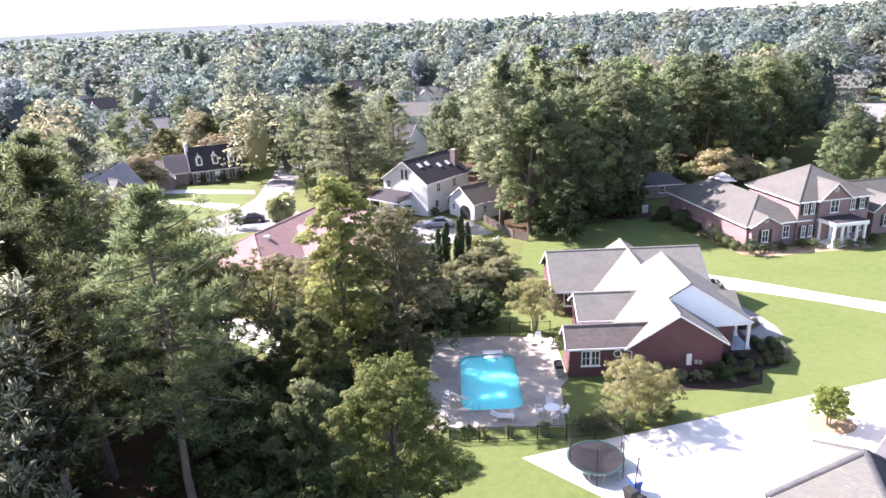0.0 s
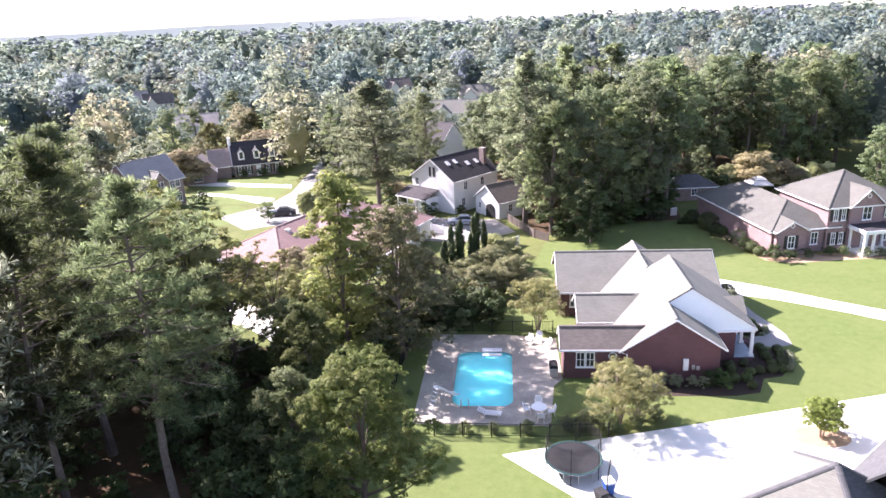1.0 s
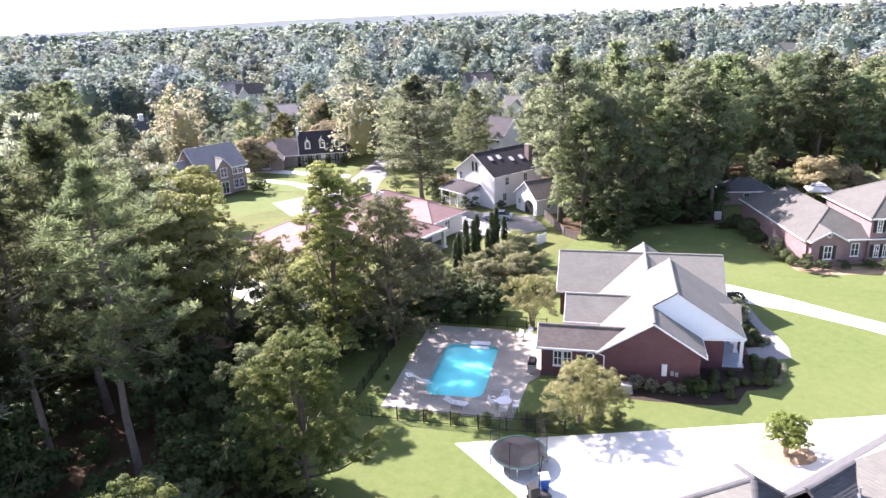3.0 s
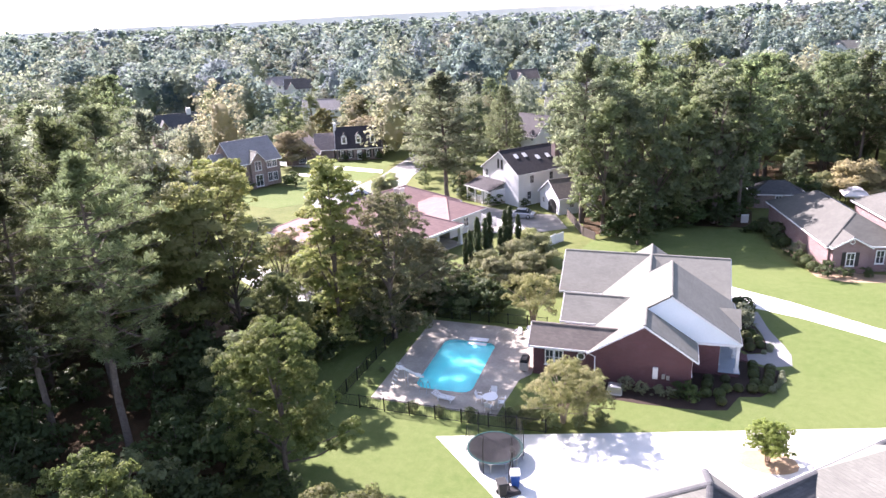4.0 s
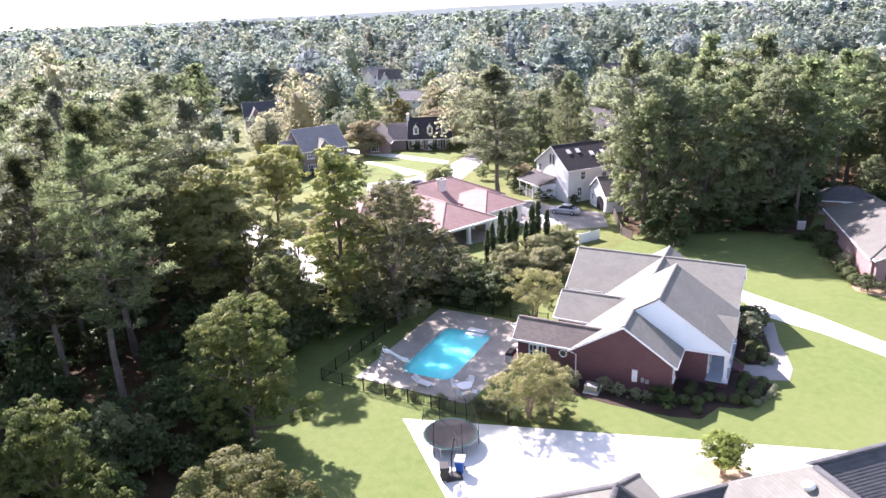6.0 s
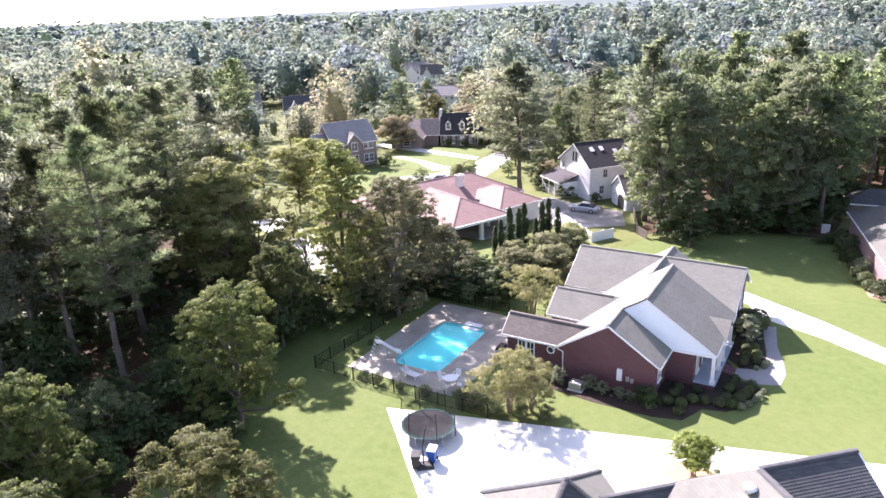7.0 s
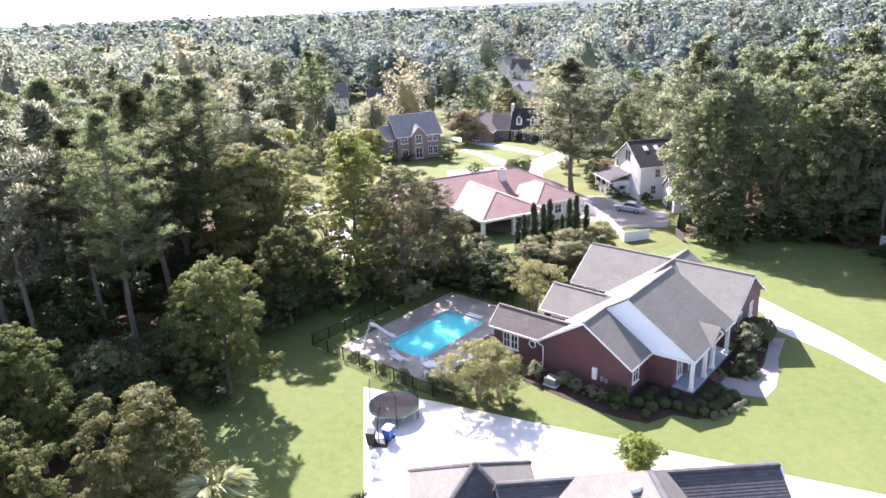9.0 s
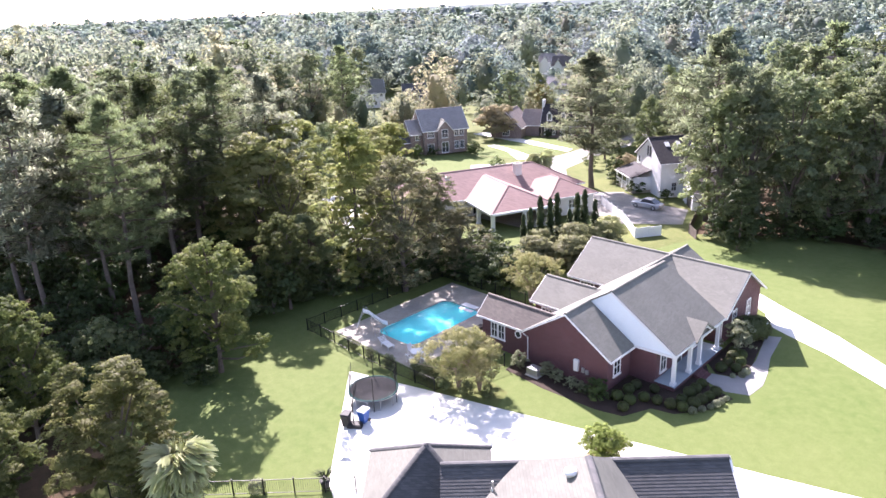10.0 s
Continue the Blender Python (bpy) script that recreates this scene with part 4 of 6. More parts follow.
        window(h, u, 0, 0.7, 0, 0.75, 1.8, 2, 2, True)
    Build().box(4.8, -0.1, 0.1, 5.9, 0, 2.5, 0.01).ob("front_door", "white", h)
    for u in (-0.55, 10.6):
        Build().box(u, 3.6, 0, u + 0.6, 5.0, 8.6, 0.03).ob("chimney", "white" if u < 0 else "brick_brown", h)


cape_house()


def far_house(x, y, turn, w, d, eave, rise, wall, roof, label):
    h = empty("distant_house", x, y, gz(y), turn, label, "house", "distant houses")
    gable_block(h, -w / 2, 0, w / 2, d, eave, rise, "x", wall, roof, 0.3, 0.5)
    gable_block(h, -w / 2 + 1.0, -2.0, -w / 2 + w * 0.42, d / 2, eave, rise * 0.7, "y", wall, roof, 0.25, 0.5)
    if "chimney" in label:
        Build().box(w / 2 - 2.0, d / 2 - 0.6, 0, w / 2 - 0.8, d / 2 + 0.6, eave + rise + 1.3, 0.03).ob("chimney", "white", h, "white brick chimney")
    for i in range(int(w // 3)):
        for s in range(1 + (eave > 4)):
            window(h, w / 2 - 1.2 - i * 2.0, 0, 0.9 + s * 2.7, 0, 0.9, 1.4)


FAR_HOUSES = (
    (-88, 203, 20, 12, 8, 4.8, 3, "white", "roof_blue", "distant white house with blue-grey roof among trees"),
    (-4.8, 258, 10, 13, 9, 5.2, 3.4, "white", "roof_grey", "distant white two-storey house with grey roof"),
    (-11, 223, 0, 16, 10, 3.4, 3.6, "white", "roof_grey", "distant low house with wide grey roof"),
    (41.5, 350, 15, 20, 10, 4.0, 3.6, "brick_brown", "roof_brown", "distant house with brown roof above the trees"),
    (113, 455, 10, 20, 10, 5.5, 4, "white", "roof_pale_lit", "distant white house with pale roof"),
    (127, 228, -15, 15, 10, 5.6, 3.4, "brick_pink", "roof_pale_lit", "distant two-storey rose brick house with pale roof"),
    (108, 174, -25, 15, 10, 3.2, 3.6, "brick_brown", "roof_blue", "house with dark hipped roof beside the woods"),
    (-15, 162, -35, 12, 9, 4.8, 4.2, "white", "roof_dark", "white house with dark steep roof behind the pines"),
    (-149, 281, 30, 11, 8, 5.2, 3.4, "white", "roof_blue", "distant white house with dark roof among trees"),
    (-74, 284, 75, 15, 10, 6.0, 4.6, "white", "roof_dark", "distant white house with dark gabled roof"),
    (-137, 160, 55, 13, 9, 5.0, 4.0, "white", "roof_pale_lit", "distant white house with pale roof in trees"),
    (-131, 266, 30, 11, 8, 5.2, 3.8, "white", "roof_brown", "distant white gabled house with dark roof"),
    (-113, 163, 45, 12, 9, 4.4, 4.2, "brick_brown", "roof_slate_shaded", "distant brick house with dark roof and white chimney"),
    (-40, 300, 30, 12, 9, 5.0, 3.6, "white", "roof_brown", "distant white gabled house with brown roof"))
for x, y, turn, w, d, eave, rise, wall, roof, label in FAR_HOUSES:
    far_house(x, y, turn, w, d, eave, rise, wall, roof, label)


def near_house():
    h = empty("near_house", 29.4, 36.0, 0, 43.5, "brick house under dark grey shingle hipped and gabled roofs", "house")
    top, k, eave = 6.1, 0.65, 2.8
    half, back = (top - eave) / k, 2.9
    Build().box(-6.6, -half + 0.5, 0, 6.7, back - 0.4, eave - 0.15).ob("wall", "brick_brown", h)
    Build().box(-10.9, -0.7, 0, -4.9, 5.3, eave - 0.1).ob("wall", "brick_brown", h)
    r = Build().courses([(-7.1, -half, eave), (7.5, -half, eave), (7.5, 0, top), (-7.1, 0, top)], 0.17, 0.012)
    r.courses([(-7.1, back, eave), (7.5, back, eave), (7.5, 0, top), (-7.1, 0, top)], 0.17, 0.012)
    r.ob("roof", "roof_slate_shaded", h, "blue-grey shingles in straight courses, coloured dark for shaded slopes")
    # gable wall at the east end
    Build().rings([[(u, v, z) for v, z in ((-half + 0.4, eave - 0.1), (back - 0.3, eave - 0.1), (0, top - 0.25))] for u in (6.7, 6.4)]).ob("gable", "brick_brown", h)
    # lit-coloured cross roof: a steep hip end on the main ridge, its own ridge running to the front
    a, b = Vector((0, -2.1, 7.87)), Vector((0, -8.0, 7.87))
    A, E = Vector((-3.1, 0.04, 6.14)), Vector((1.6, 0.04, 6.14))
    x = Build().courses([A, Vector((-7.0, -3.4, 3.92)), Vector((-7.0, -8.0, 3.88)), b, a], 0.2, 0.008)
    x.courses([E, a, b, Vector((3.5, -8.0, 4.02)), Vector((3.5, -3.2, 4.06))], 0.2, 0.008)
    x.courses([A, E, a], 0.2, 0.008)
    x.ob("roof", "roof_pale_lit", h, "grey shingles coloured light for sunlit slopes")
    Build().box(-6.4, -7.6, 0, 3.0, -4.0, 3.75).ob("wall", "brick_brown", h)
    # hipped corner wing, its lit and shaded faces coloured light and dark
    P = Vector((-7.9, 2.33, 5.67))
    s = 3.65
    q = [P + Vector((i * s, j * s, -2.85)) for i, j in ((-1, -1), (1, -1), (1, 1), (-1, 1))]
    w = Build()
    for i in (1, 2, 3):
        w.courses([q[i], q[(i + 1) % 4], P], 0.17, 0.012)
    w.ob("roof", "roof_pale_lit", h)
    Build().courses([q[0], q[1], P], 0.17, 0.012).ob("roof", "roof_slate_shaded", h)
    c = Build()
    for m, n in ((Vector((-7.1, 0, top)), Vector((7.5, 0, top))), (a, b), (P, q[0]), (P, q[1]), (P, q[2]), (P, q[3])):
        cap_line(c, m, n, 0.2)
    c.ob("ridge_cap", "roof_slate_shaded", h)
    t = Boards()
    for m, n in (((7.5, -half, eave), (7.5, 0, top)), ((7.5, back, eave), (7.5, 0, top)), ((-7.1, back, eave), (7.5, back, eave)), ((-7.1, -half, eave), (7.5, -half, eave))):
        trim_line(t, m, n)
    for i in range(4):
        trim_line(t, q[i], q[(i + 1) % 4])
    t.ob("fascia", "white", h)
    v = Build().disc(-0.95, -2.75, [(0.2, 7.1), (0.2, 7.42), (0.28, 7.43), (0.32, 7.5), (0.28, 7.6), (0.14, 7.66)])
    v.ob("roof_vent", "white", h, "round white roof vent", True)
    for u, vv in ((-4.5, -1.2), (-6.2, -2.6)):
        z = top + k * vv
        Build().disc(u, vv, [(0.05, z - 0.1), (0.05, z + 0.55)], 10).disc(u, vv, [(0.16, z - 0.1), (0.06, z + 0.2)], 10).ob("vent_pipe", "steel", h)


near_house()


# ---- trees ----
def leaf_cards(rng, centre, out, length, width, up=0.5, wild=0.8, soft=0.5):
    """Pointed leaves, one each at the rows of centre, turned loosely outwards. Returns three corners a leaf and their normals, rounded towards out by soft."""
    n = len(centre)
    nrm = out + np.array([0, 0, up]) + rng.normal(0, wild, (n, 3))
    nrm /= np.linalg.norm(nrm, axis=1)[:, None] + 1e-9
    a = np.cross(nrm, rng.normal(0, 1, (n, 3)))
    a /= np.linalg.norm(a, axis=1)[:, None] + 1e-9
    b = np.cross(a, nrm)
    s = rng.uniform(0.65, 1.35, (n, 1))
    a, b = a * length * s / 2, b * width * s / 2
    face = np.cross(b, a)
    face *= np.sign((face * nrm).sum(1))[:, None] / (np.linalg.norm(face, axis=1)[:, None] + 1e-12)
    soft_n = face * (1 - soft) + (out + np.array([0, 0, 0.15])) * soft
    soft_n /= np.linalg.norm(soft_n, axis=1)[:, None] + 1e-9
    return np.concatenate([np.stack([centre - a, centre + a * 0.7 + b, centre + a * 0.7 - b], 1).reshape(-1, 3), np.repeat(soft_n, 3, 0)], 1)


def shell(rng, n, low=-0.5):
    """Directions on a ball, few of them below low."""
    d = rng.normal(0, 1, (n * 2, 3))
    d /= np.linalg.norm(d, axis=1)[:, None]
    d = d[d[:, 2] > low][:n]
    return d


def cards_mesh(name, corners, mat):
    me = bpy.data.meshes.new(name)
    n = len(corners) // 3
    me.vertices.add(n * 3), me.loops.add(n * 3), me.polygons.add(n)
    me.vertices.foreach_set("co", corners[:, :3].astype(np.float32).ravel())
    me.loops.foreach_set("vertex_index", np.arange(n * 3, dtype=np.int32))
    me.polygons.foreach_set("loop_start", np.arange(0, n * 3, 3, dtype=np.int32))
    me.polygons.foreach_set("loop_total", np.full(n, 3, dtype=np.int32))
    me.polygons.foreach_set("use_smooth", np.ones(n, dtype=bool))
    me.materials.append(M[mat])
    me.update()
    me.normals_split_custom_set_from_vertices(corners[:, 3:].tolist())
    return me


def clump_leaves(rng, centres, radii, per, length, width, flat=0.8, low=-0.45, soft=0.4, sprays=9, fine=1.0):
    """Each bough carries small domed sprays of leaves on its outer side, with gaps between them."""
    out = []
    for c, r in zip(centres, radii):
        c = np.array(c)
        for e in shell(rng, sprays, -0.35):
            q = r * rng.uniform(0.3, 0.52) * fine
            mid = c + e * np.array([1, 1, flat]) * r * rng.uniform(0.5, 0.98)
            d = shell(rng, max(int(per * 1.5 * q * q), 4), low)
            rr = q * rng.uniform(0.15, 1.0, (len(d), 1)) ** 0.5 * rng.uniform(0.75, 1.3)
            o = d * 0.7 + e * 0.45
            o /= np.linalg.norm(o, axis=1)[:, None] + 1e-9
            out.append(leaf_cards(rng, mid + d * rr * np.array([1.1, 1.1, 0.78 * flat]), o, length * 0.9, width, 0.45, 0.6, soft))
    return np.concatenate(out)


def needle_tufts(rng, centres, radii, per, width, soft=0.55):
    """Brushes of needles spreading from each twig's end."""
    out = []
    for c, r in zip(centres, radii):
        d = shell(rng, per, -0.55)
        d[:, 2] += 0.18
        d /= np.linalg.norm(d, axis=1)[:, None]
        side = np.cross(d, rng.normal(0, 1, d.shape))
        side *= width / (np.linalg.norm(side, axis=1)[:, None] + 1e-9)
        ln = r * rng.uniform(0.6, 1.2, (len(d), 1))
        c = np.array(c)
        tri = np.stack([c + d * ln * 0.12, c + d * ln + side, c + d * ln * 0.85 - side], 1)
        nrm = np.cross(tri[:, 1] - tri[:, 0], tri[:, 2] - tri[:, 0])
        nrm /= np.linalg.norm(nrm, axis=1)[:, None] + 1e-12
        nrm *= np.where((nrm * (d + np.array([0, 0, 0.6]))).sum(1) < 0, -1, 1)[:, None]
        nrm = nrm * (1 - soft) + (d * 0.6 + np.array([0, 0, 0.4])) * soft
        nrm /= np.linalg.norm(nrm, axis=1)[:, None] + 1e-9
        out.append(np.concatenate([tri.reshape(-1, 3), np.repeat(nrm, 3, 0)], 1))
    return np.concatenate(out)


def crown_clumps(rng, h, r, base, count, skirt=0.5, clump=1.0, sizes=(0.14, 0.2, 0.27, 0.36)):
    """Clump centres and sizes for a crown from base to h: fullest at a third of its height, ragged at the edge."""
    cs, rs = [], []
    phase = rng.uniform(0, 6, 2)
    for i in range(count):
        t = (i + rng.uniform(0, 1)) / count
        e = math.sqrt(max(1 - ((t - 0.4) / 0.66) ** 2, 0.03))
        prof = r * (max(e, skirt) if t < 0.4 else e)
        a = i * 2.4 + rng.uniform(-0.5, 0.5)
        q = clump * r * rng.choice(sizes) * rng.uniform(0.85, 1.15)
        prof *= 1 + 0.22 * math.sin(3 * a + phase[0] + 3 * t) + 0.16 * math.sin(5 * a + phase[1] - 7 * t)
        d = max(prof * rng.uniform(0.7, 1.1) - q * 0.8, 0) * (1 if rng.uniform() < 0.75 else 0.5)
        cs.append((d * math.cos(a), d * math.sin(a), base + q * 0.6 + (h - base - q * 1.4) * t))
        rs.append(q)
    return cs, rs


def tree_proto(kind, name, seed, h, r, base, count, per, length, width, leaf, bark, trunk_r, label, category="tree", flat=0.8, skirt=0.5, clump=1.0, stems=1, soft=0.55, sprays=10, fine=1.0):
    """A tree at the origin: a tapered trunk with limbs, and a crown of leaves in clumps."""
    rng = np.random.default_rng(seed)
    t = Build()
    lean = rng.uniform(-0.03, 0.03, 2)
    top = h * (0.97 if kind == "pine" else 0.72)
    path = [(lean[0] * z + 0.12 * math.sin(z * 0.5 + seed), lean[1] * z + 0.12 * math.cos(z * 0.4 + seed), z) for z in np.linspace(-0.2, top, 8)]
    t.tube(path, [trunk_r * (1.25 if i == 0 else 1 - 0.82 * i / 7) for i in range(8)], 8)
    if kind == "pine":
        cs, rs = [], []
        for i in range(count):
            f = (i + rng.uniform(0, 1)) / count
            z = base + (h - base) * f
            ln = r * (0.4 + 0.75 * math.sin(math.pi * min(0.25 + f * 0.75, 1))) * rng.uniform(0.5, 1.12) * (1.0 if f < 0.85 else 0.6)
            a = i * 2.4 + rng.uniform(-0.6, 0.6)
            tip = np.array((ln * math.cos(a) + lean[0] * z, ln * math.sin(a) + lean[1] * z, z + ln * rng.uniform(0.0, 0.5)))
            root = np.array((lean[0] * z, lean[1] * z, z))
            mid = (root + tip) / 2 - np.array((0, 0, 0.12))
            t.tube([tuple(root), tuple(mid), tuple(tip)], [trunk_r * 0.2, trunk_r * 0.13, 0.02], 5)
            side = np.array((-math.sin(a), math.cos(a), 0))
            for k in range(sprays):
                u = 0.24 + 0.8 * (k + rng.uniform(0, 1)) / sprays
                spread = 0.28 * ln * math.sin(math.pi * min(u * 0.85, 1)) + 0.1
                cs.append(tuple(root + (tip - root) * u + side * rng.uniform(-1, 1) * spread + np.array((0, 0, rng.uniform(-0.15, 0.45)))))
                rs.append(length * rng.uniform(0.75, 1.3))
    else:
        cs, rs = crown_clumps(rng, h, r, base, count, skirt, clump, (0.2, 0.27, 0.34, 0.4))
        shoots = []
        for k in range(stems - 1):
            a = k * 6.283 / (stems - 1)
            e = r * rng.uniform(0.45, 0.7)
            shoots.append(Build().tube([(0.12 * math.cos(a), 0.12 * math.sin(a), -0.1), (0.2 * e * math.cos(a), 0.2 * e * math.sin(a), h * 0.3), (e * math.cos(a), e * math.sin(a), h * 0.72)], [trunk_r, trunk_r * 0.7, 0.02], 6))
        for c, q in list(zip(cs, rs))[:: max(count // 14, 1)] if r > 2.5 else []:
            z0 = min(max(c[2] * 0.55, base * 0.4), top * 0.9)
            p0 = (lean[0] * z0, lean[1] * z0, z0)
            mid = tuple((a + b) / 2 + rng.normal(0, 0.15) for a, b in zip(p0, c))
            (shoots.append(Build()) or shoots[-1] if stems > 1 else t).tube([p0, mid, c], [trunk_r * 0.42, trunk_r * 0.28, 0.03], 5)
    o = new(name)
    o.empty_display_size = 0.3
    tagged(o, label, category)
    t.ob("trunk", bark, o)
    for shoot in shoots if kind != "pine" else ():
        shoot.ob("stem", bark, o)
    leaves = needle_tufts(rng, cs, rs, per, width) if kind == "pine" else clump_leaves(rng, cs, rs, per, length, width, flat, -0.3, soft, sprays, fine)
    c = new("crown", cards_mesh("crown", leaves, leaf))
    c.parent = o
    return o


PARK = pose(0, -300, -50)
P = {}


def proto(key, *args, **kw):
    P[key] = tree_proto(*args, **kw)
    return P[key]


USED = set()


def plant(key, x, y, size=1.0, wide=1.0, turn=0.0, label="", category="", group="", z=None):
    """Sets a tree of a kind at a place; the first one is the original."""
    m = pose(x, y, gz(y) if z is None else z, 0, 0, turn) @ Matrix.Diagonal((size * wide, size * wide, size, 1))
    if key in USED:
        o = copy_thing(P[key], m)
        o.matrix_basis = m
    else:
        USED.add(key)
        o = P[key]
        o.matrix_basis = m
    return tagged(o, label, category, group)


PINE, LAYERED = "tall loblolly pine with bare trunk and tufted crown", "tall green pine with layered needle tufts"
proto("pine_a", "pine", "pine_tree", 1, 22, 4.4, 8.5, 66, 44, 0.42, 0.022, "needle", "bark", 0.30, PINE, sprays=15)
proto("pine_b", "pine", "pine_tree", 2, 20, 4.2, 6.5, 52, 42, 0.48, 0.03, "needle", "bark", 0.27, LAYERED, sprays=11)
# a pine like pine_b with shade put into its needle colour
proto("pine_d", "pine", "pine_tree", 2, 20, 4.3, 6.0, 60, 40, 0.44, 0.025, "needle_deep", "bark", 0.27, "tall dark green pine with layered needle tufts", sprays=14)
proto("pine_c", "pine", "pine_tree", 3, 21, 5.0, 5.5, 66, 28, 0.60, 0.055, "needle_tan", "bark", 0.33, "broad olive-green pine with long level branches", sprays=13)
proto("broad_a", "broad", "broadleaf_tree", 4, 14, 4.6, 2.0, 34, 150, 0.30, 0.19, "oak", "bark", 0.28, "full green broadleaf tree with ragged crown")
proto("broad_b", "broad", "broadleaf_tree", 5, 16, 5.2, 3.0, 48, 165, 0.30, 0.19, "bright", "bark", 0.32, "spreading yellowish green oak with open limbs", clump=0.85)
proto("bright_a", "broad", "broadleaf_tree", 6, 12, 4.6, 1.2, 36, 150, 0.28, 0.18, "bright", "bark", 0.24, "light green broadleaf tree catching the sun")
proto("tall_a", "broad", "broadleaf_tree", 7, 18, 3.5, 1.0, 84, 220, 0.26, 0.16, "bright", "bark", 0.25, "slender tall tree with light green leaves", skirt=0.8, clump=0.9, sprays=15, fine=0.75)
proto("ivy_a", "broad", "broadleaf_tree", 8, 16, 4.8, 0.6, 84, 170, 0.24, 0.14, "vine", "bark", 0.3, "broad vine-hung tree with leaves down to the ground", skirt=0.8, clump=0.72, sprays=15, fine=0.75)
proto("open_a", "broad", "broadleaf_tree", 31, 13.5, 4.6, 4.5, 30, 150, 0.24, 0.14, "olive", "bark", 0.2, "open light green tree with thin arching limbs", clump=0.62, sprays=11, fine=0.8)
proto("wood_a", "broad", "woodland_tree", 9, 20, 5.0, 2.6, 44, 95, 0.36, 0.23, "wood_leaf", "bark", 0.3, "tall woodland tree with dense green crown", skirt=0.75, flat=1.15, clump=0.9, fine=0.85)
proto("wood_b", "broad", "woodland_tree", 10, 18, 4.6, 1.2, 42, 95, 0.36, 0.23, "wood_bright", "bark", 0.3, "tall woodland tree with yellowish green crown", skirt=0.75, flat=1.15, clump=0.9, fine=0.85)
proto("wood_pine", "pine", "pine_tree", 11, 21, 4.2, 8.0, 34, 20, 0.68, 0.09, "needle", "bark", 0.28, "tall pine rising in the woods", sprays=8)
proto("near_a", "broad", "broadleaf_tree", 23, 12, 4.3, 1.8, 62, 420, 0.19, 0.10, "edge", "bark", 0.24, "light green broadleaf tree with ragged leafy crown", clump=0.78, skirt=0.45, sprays=24, fine=0.62)
# crown colour includes the shade of the wood around it
proto("near_b", "broad", "broadleaf_tree", 25, 12, 4.5, 0.8, 56, 380, 0.20, 0.11, "deep", "bark", 0.24, "green broadleaf tree with dense dark crown", clump=0.8, skirt=0.65, sprays=22, fine=0.65)
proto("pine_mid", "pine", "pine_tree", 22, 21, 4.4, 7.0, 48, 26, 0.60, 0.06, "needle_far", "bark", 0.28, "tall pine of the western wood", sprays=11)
proto("crape", "broad", "crape_myrtle", 12, 5.0, 3.0, 1.5, 74, 330, 0.30, 0.042, "tan", "bark_pale", 0.055, "multi-stemmed crape myrtle covered with tan seed heads", "shrub", clump=0.5, stems=9, soft=0.3, sprays=13, skirt=0.7, fine=0.9)
proto("shrub", "broad", "shrub", 13, 2.6, 1.5, 0.1, 16, 300, 0.17, 0.11, "oak", "bark", 0.06, "loose green garden shrub", "shrub", skirt=0.8)
proto("pale_shrub", "broad", "shrub", 27, 2.6, 1.5, 0.1, 16, 330, 0.17, 0.11, "pale_leaf", "bark", 0.06, "pale tipped garden shrub", "shrub", skirt=0.8)
proto("dark_shrub", "broad", "shrub", 14, 2.4, 1.5, 0.05, 16, 320, 0.17, 0.11, "dark_leaf", "bark", 0.06, "dark glossy evergreen garden shrub", "shrub", skirt=0.85)
proto("under", "broad", "understory_bush", 15, 4.5, 2.8, 0.1, 18, 90, 0.36, 0.22, "dark_leaf", "bark", 0.08, "dark understory bush in the woods", "shrub", skirt=0.85)
proto("gold", "broad", "broadleaf_tree", 16, 14, 4.4, 2.5, 30, 75, 0.45, 0.3, "gold", "bark", 0.25, "yellowing broadleaf tree in early autumn colour")
proto("dusky", "broad", "broadleaf_tree", 17, 9, 5.0, 1.0, 30, 75, 0.4, 0.28, "tan_leaf", "bark_pale", 0.2, "low spreading brownish tree", skirt=0.7)
proto("cypress", "broad", "italian_cypress", 18, 6.4, 0.5, 0.05, 70, 1500, 0.18, 0.07, "dark_leaf", "bark", 0.06, "narrow dark Italian cypress in a row", "tree", flat=2.4, skirt=0.95, clump=1.5, sprays=12)
proto("myrtle", "broad", "large_shrub", 21, 4.2, 3.0, 0.2, 36, 260, 0.2, 0.12, "cream", "bark", 0.1, "large spreading pale green shrub behind the house", "shrub", skirt=0.85)
proto("leyland", "broad", "conifer", 19, 8.5, 2.4, 0.2, 36, 260, 0.24, 0.12, "dark_leaf", "bark", 0.16, "dark conifer with drooping boughs", "tree", skirt=0.85)


def ball_proto(key, leaf, label):
    rng = np.random.default_rng(20)
    o = new("clipped_bush")
    tagged(o, label, "shrub")
    Build().tube([(0, 0, -0.05), (0, 0, 0.4)], [0.05, 0.03], 6).ob("trunk", "bark", o)
    d = shell(rng, 1150, -0.75)
    rad = 0.5 * rng.uniform(0.88, 1.02, (len(d), 1)) * (1 + 0.06 * np.sin(d[:, :1] * 9) * np.cos(d[:, 1:2] * 8))
    c = new("crown", cards_mesh("crown", leaf_cards(rng, np.array([0, 0, 0.42]) + d * rad * np.array([1, 1, 0.88]), d, 0.10, 0.07, 0.2, 0.35, 0.8), leaf))
    c.parent = o
    P[key] = o


ball_proto("ball", "box", "clipped round boxwood bush in the bed")
ball_proto("pale_ball", "pale_leaf", "small round grey-leaved bush edging the bed")

# trees round the pool and along the near woods
plant("ivy_a", -4.8, 55.2, 0.92, 1.0, 0)
plant("ivy_a", -6.0, 60.8, 0.76, 1.0, 120)
plant("ivy_a", -3.0, 62.0, 0.5, 1.2, 60)
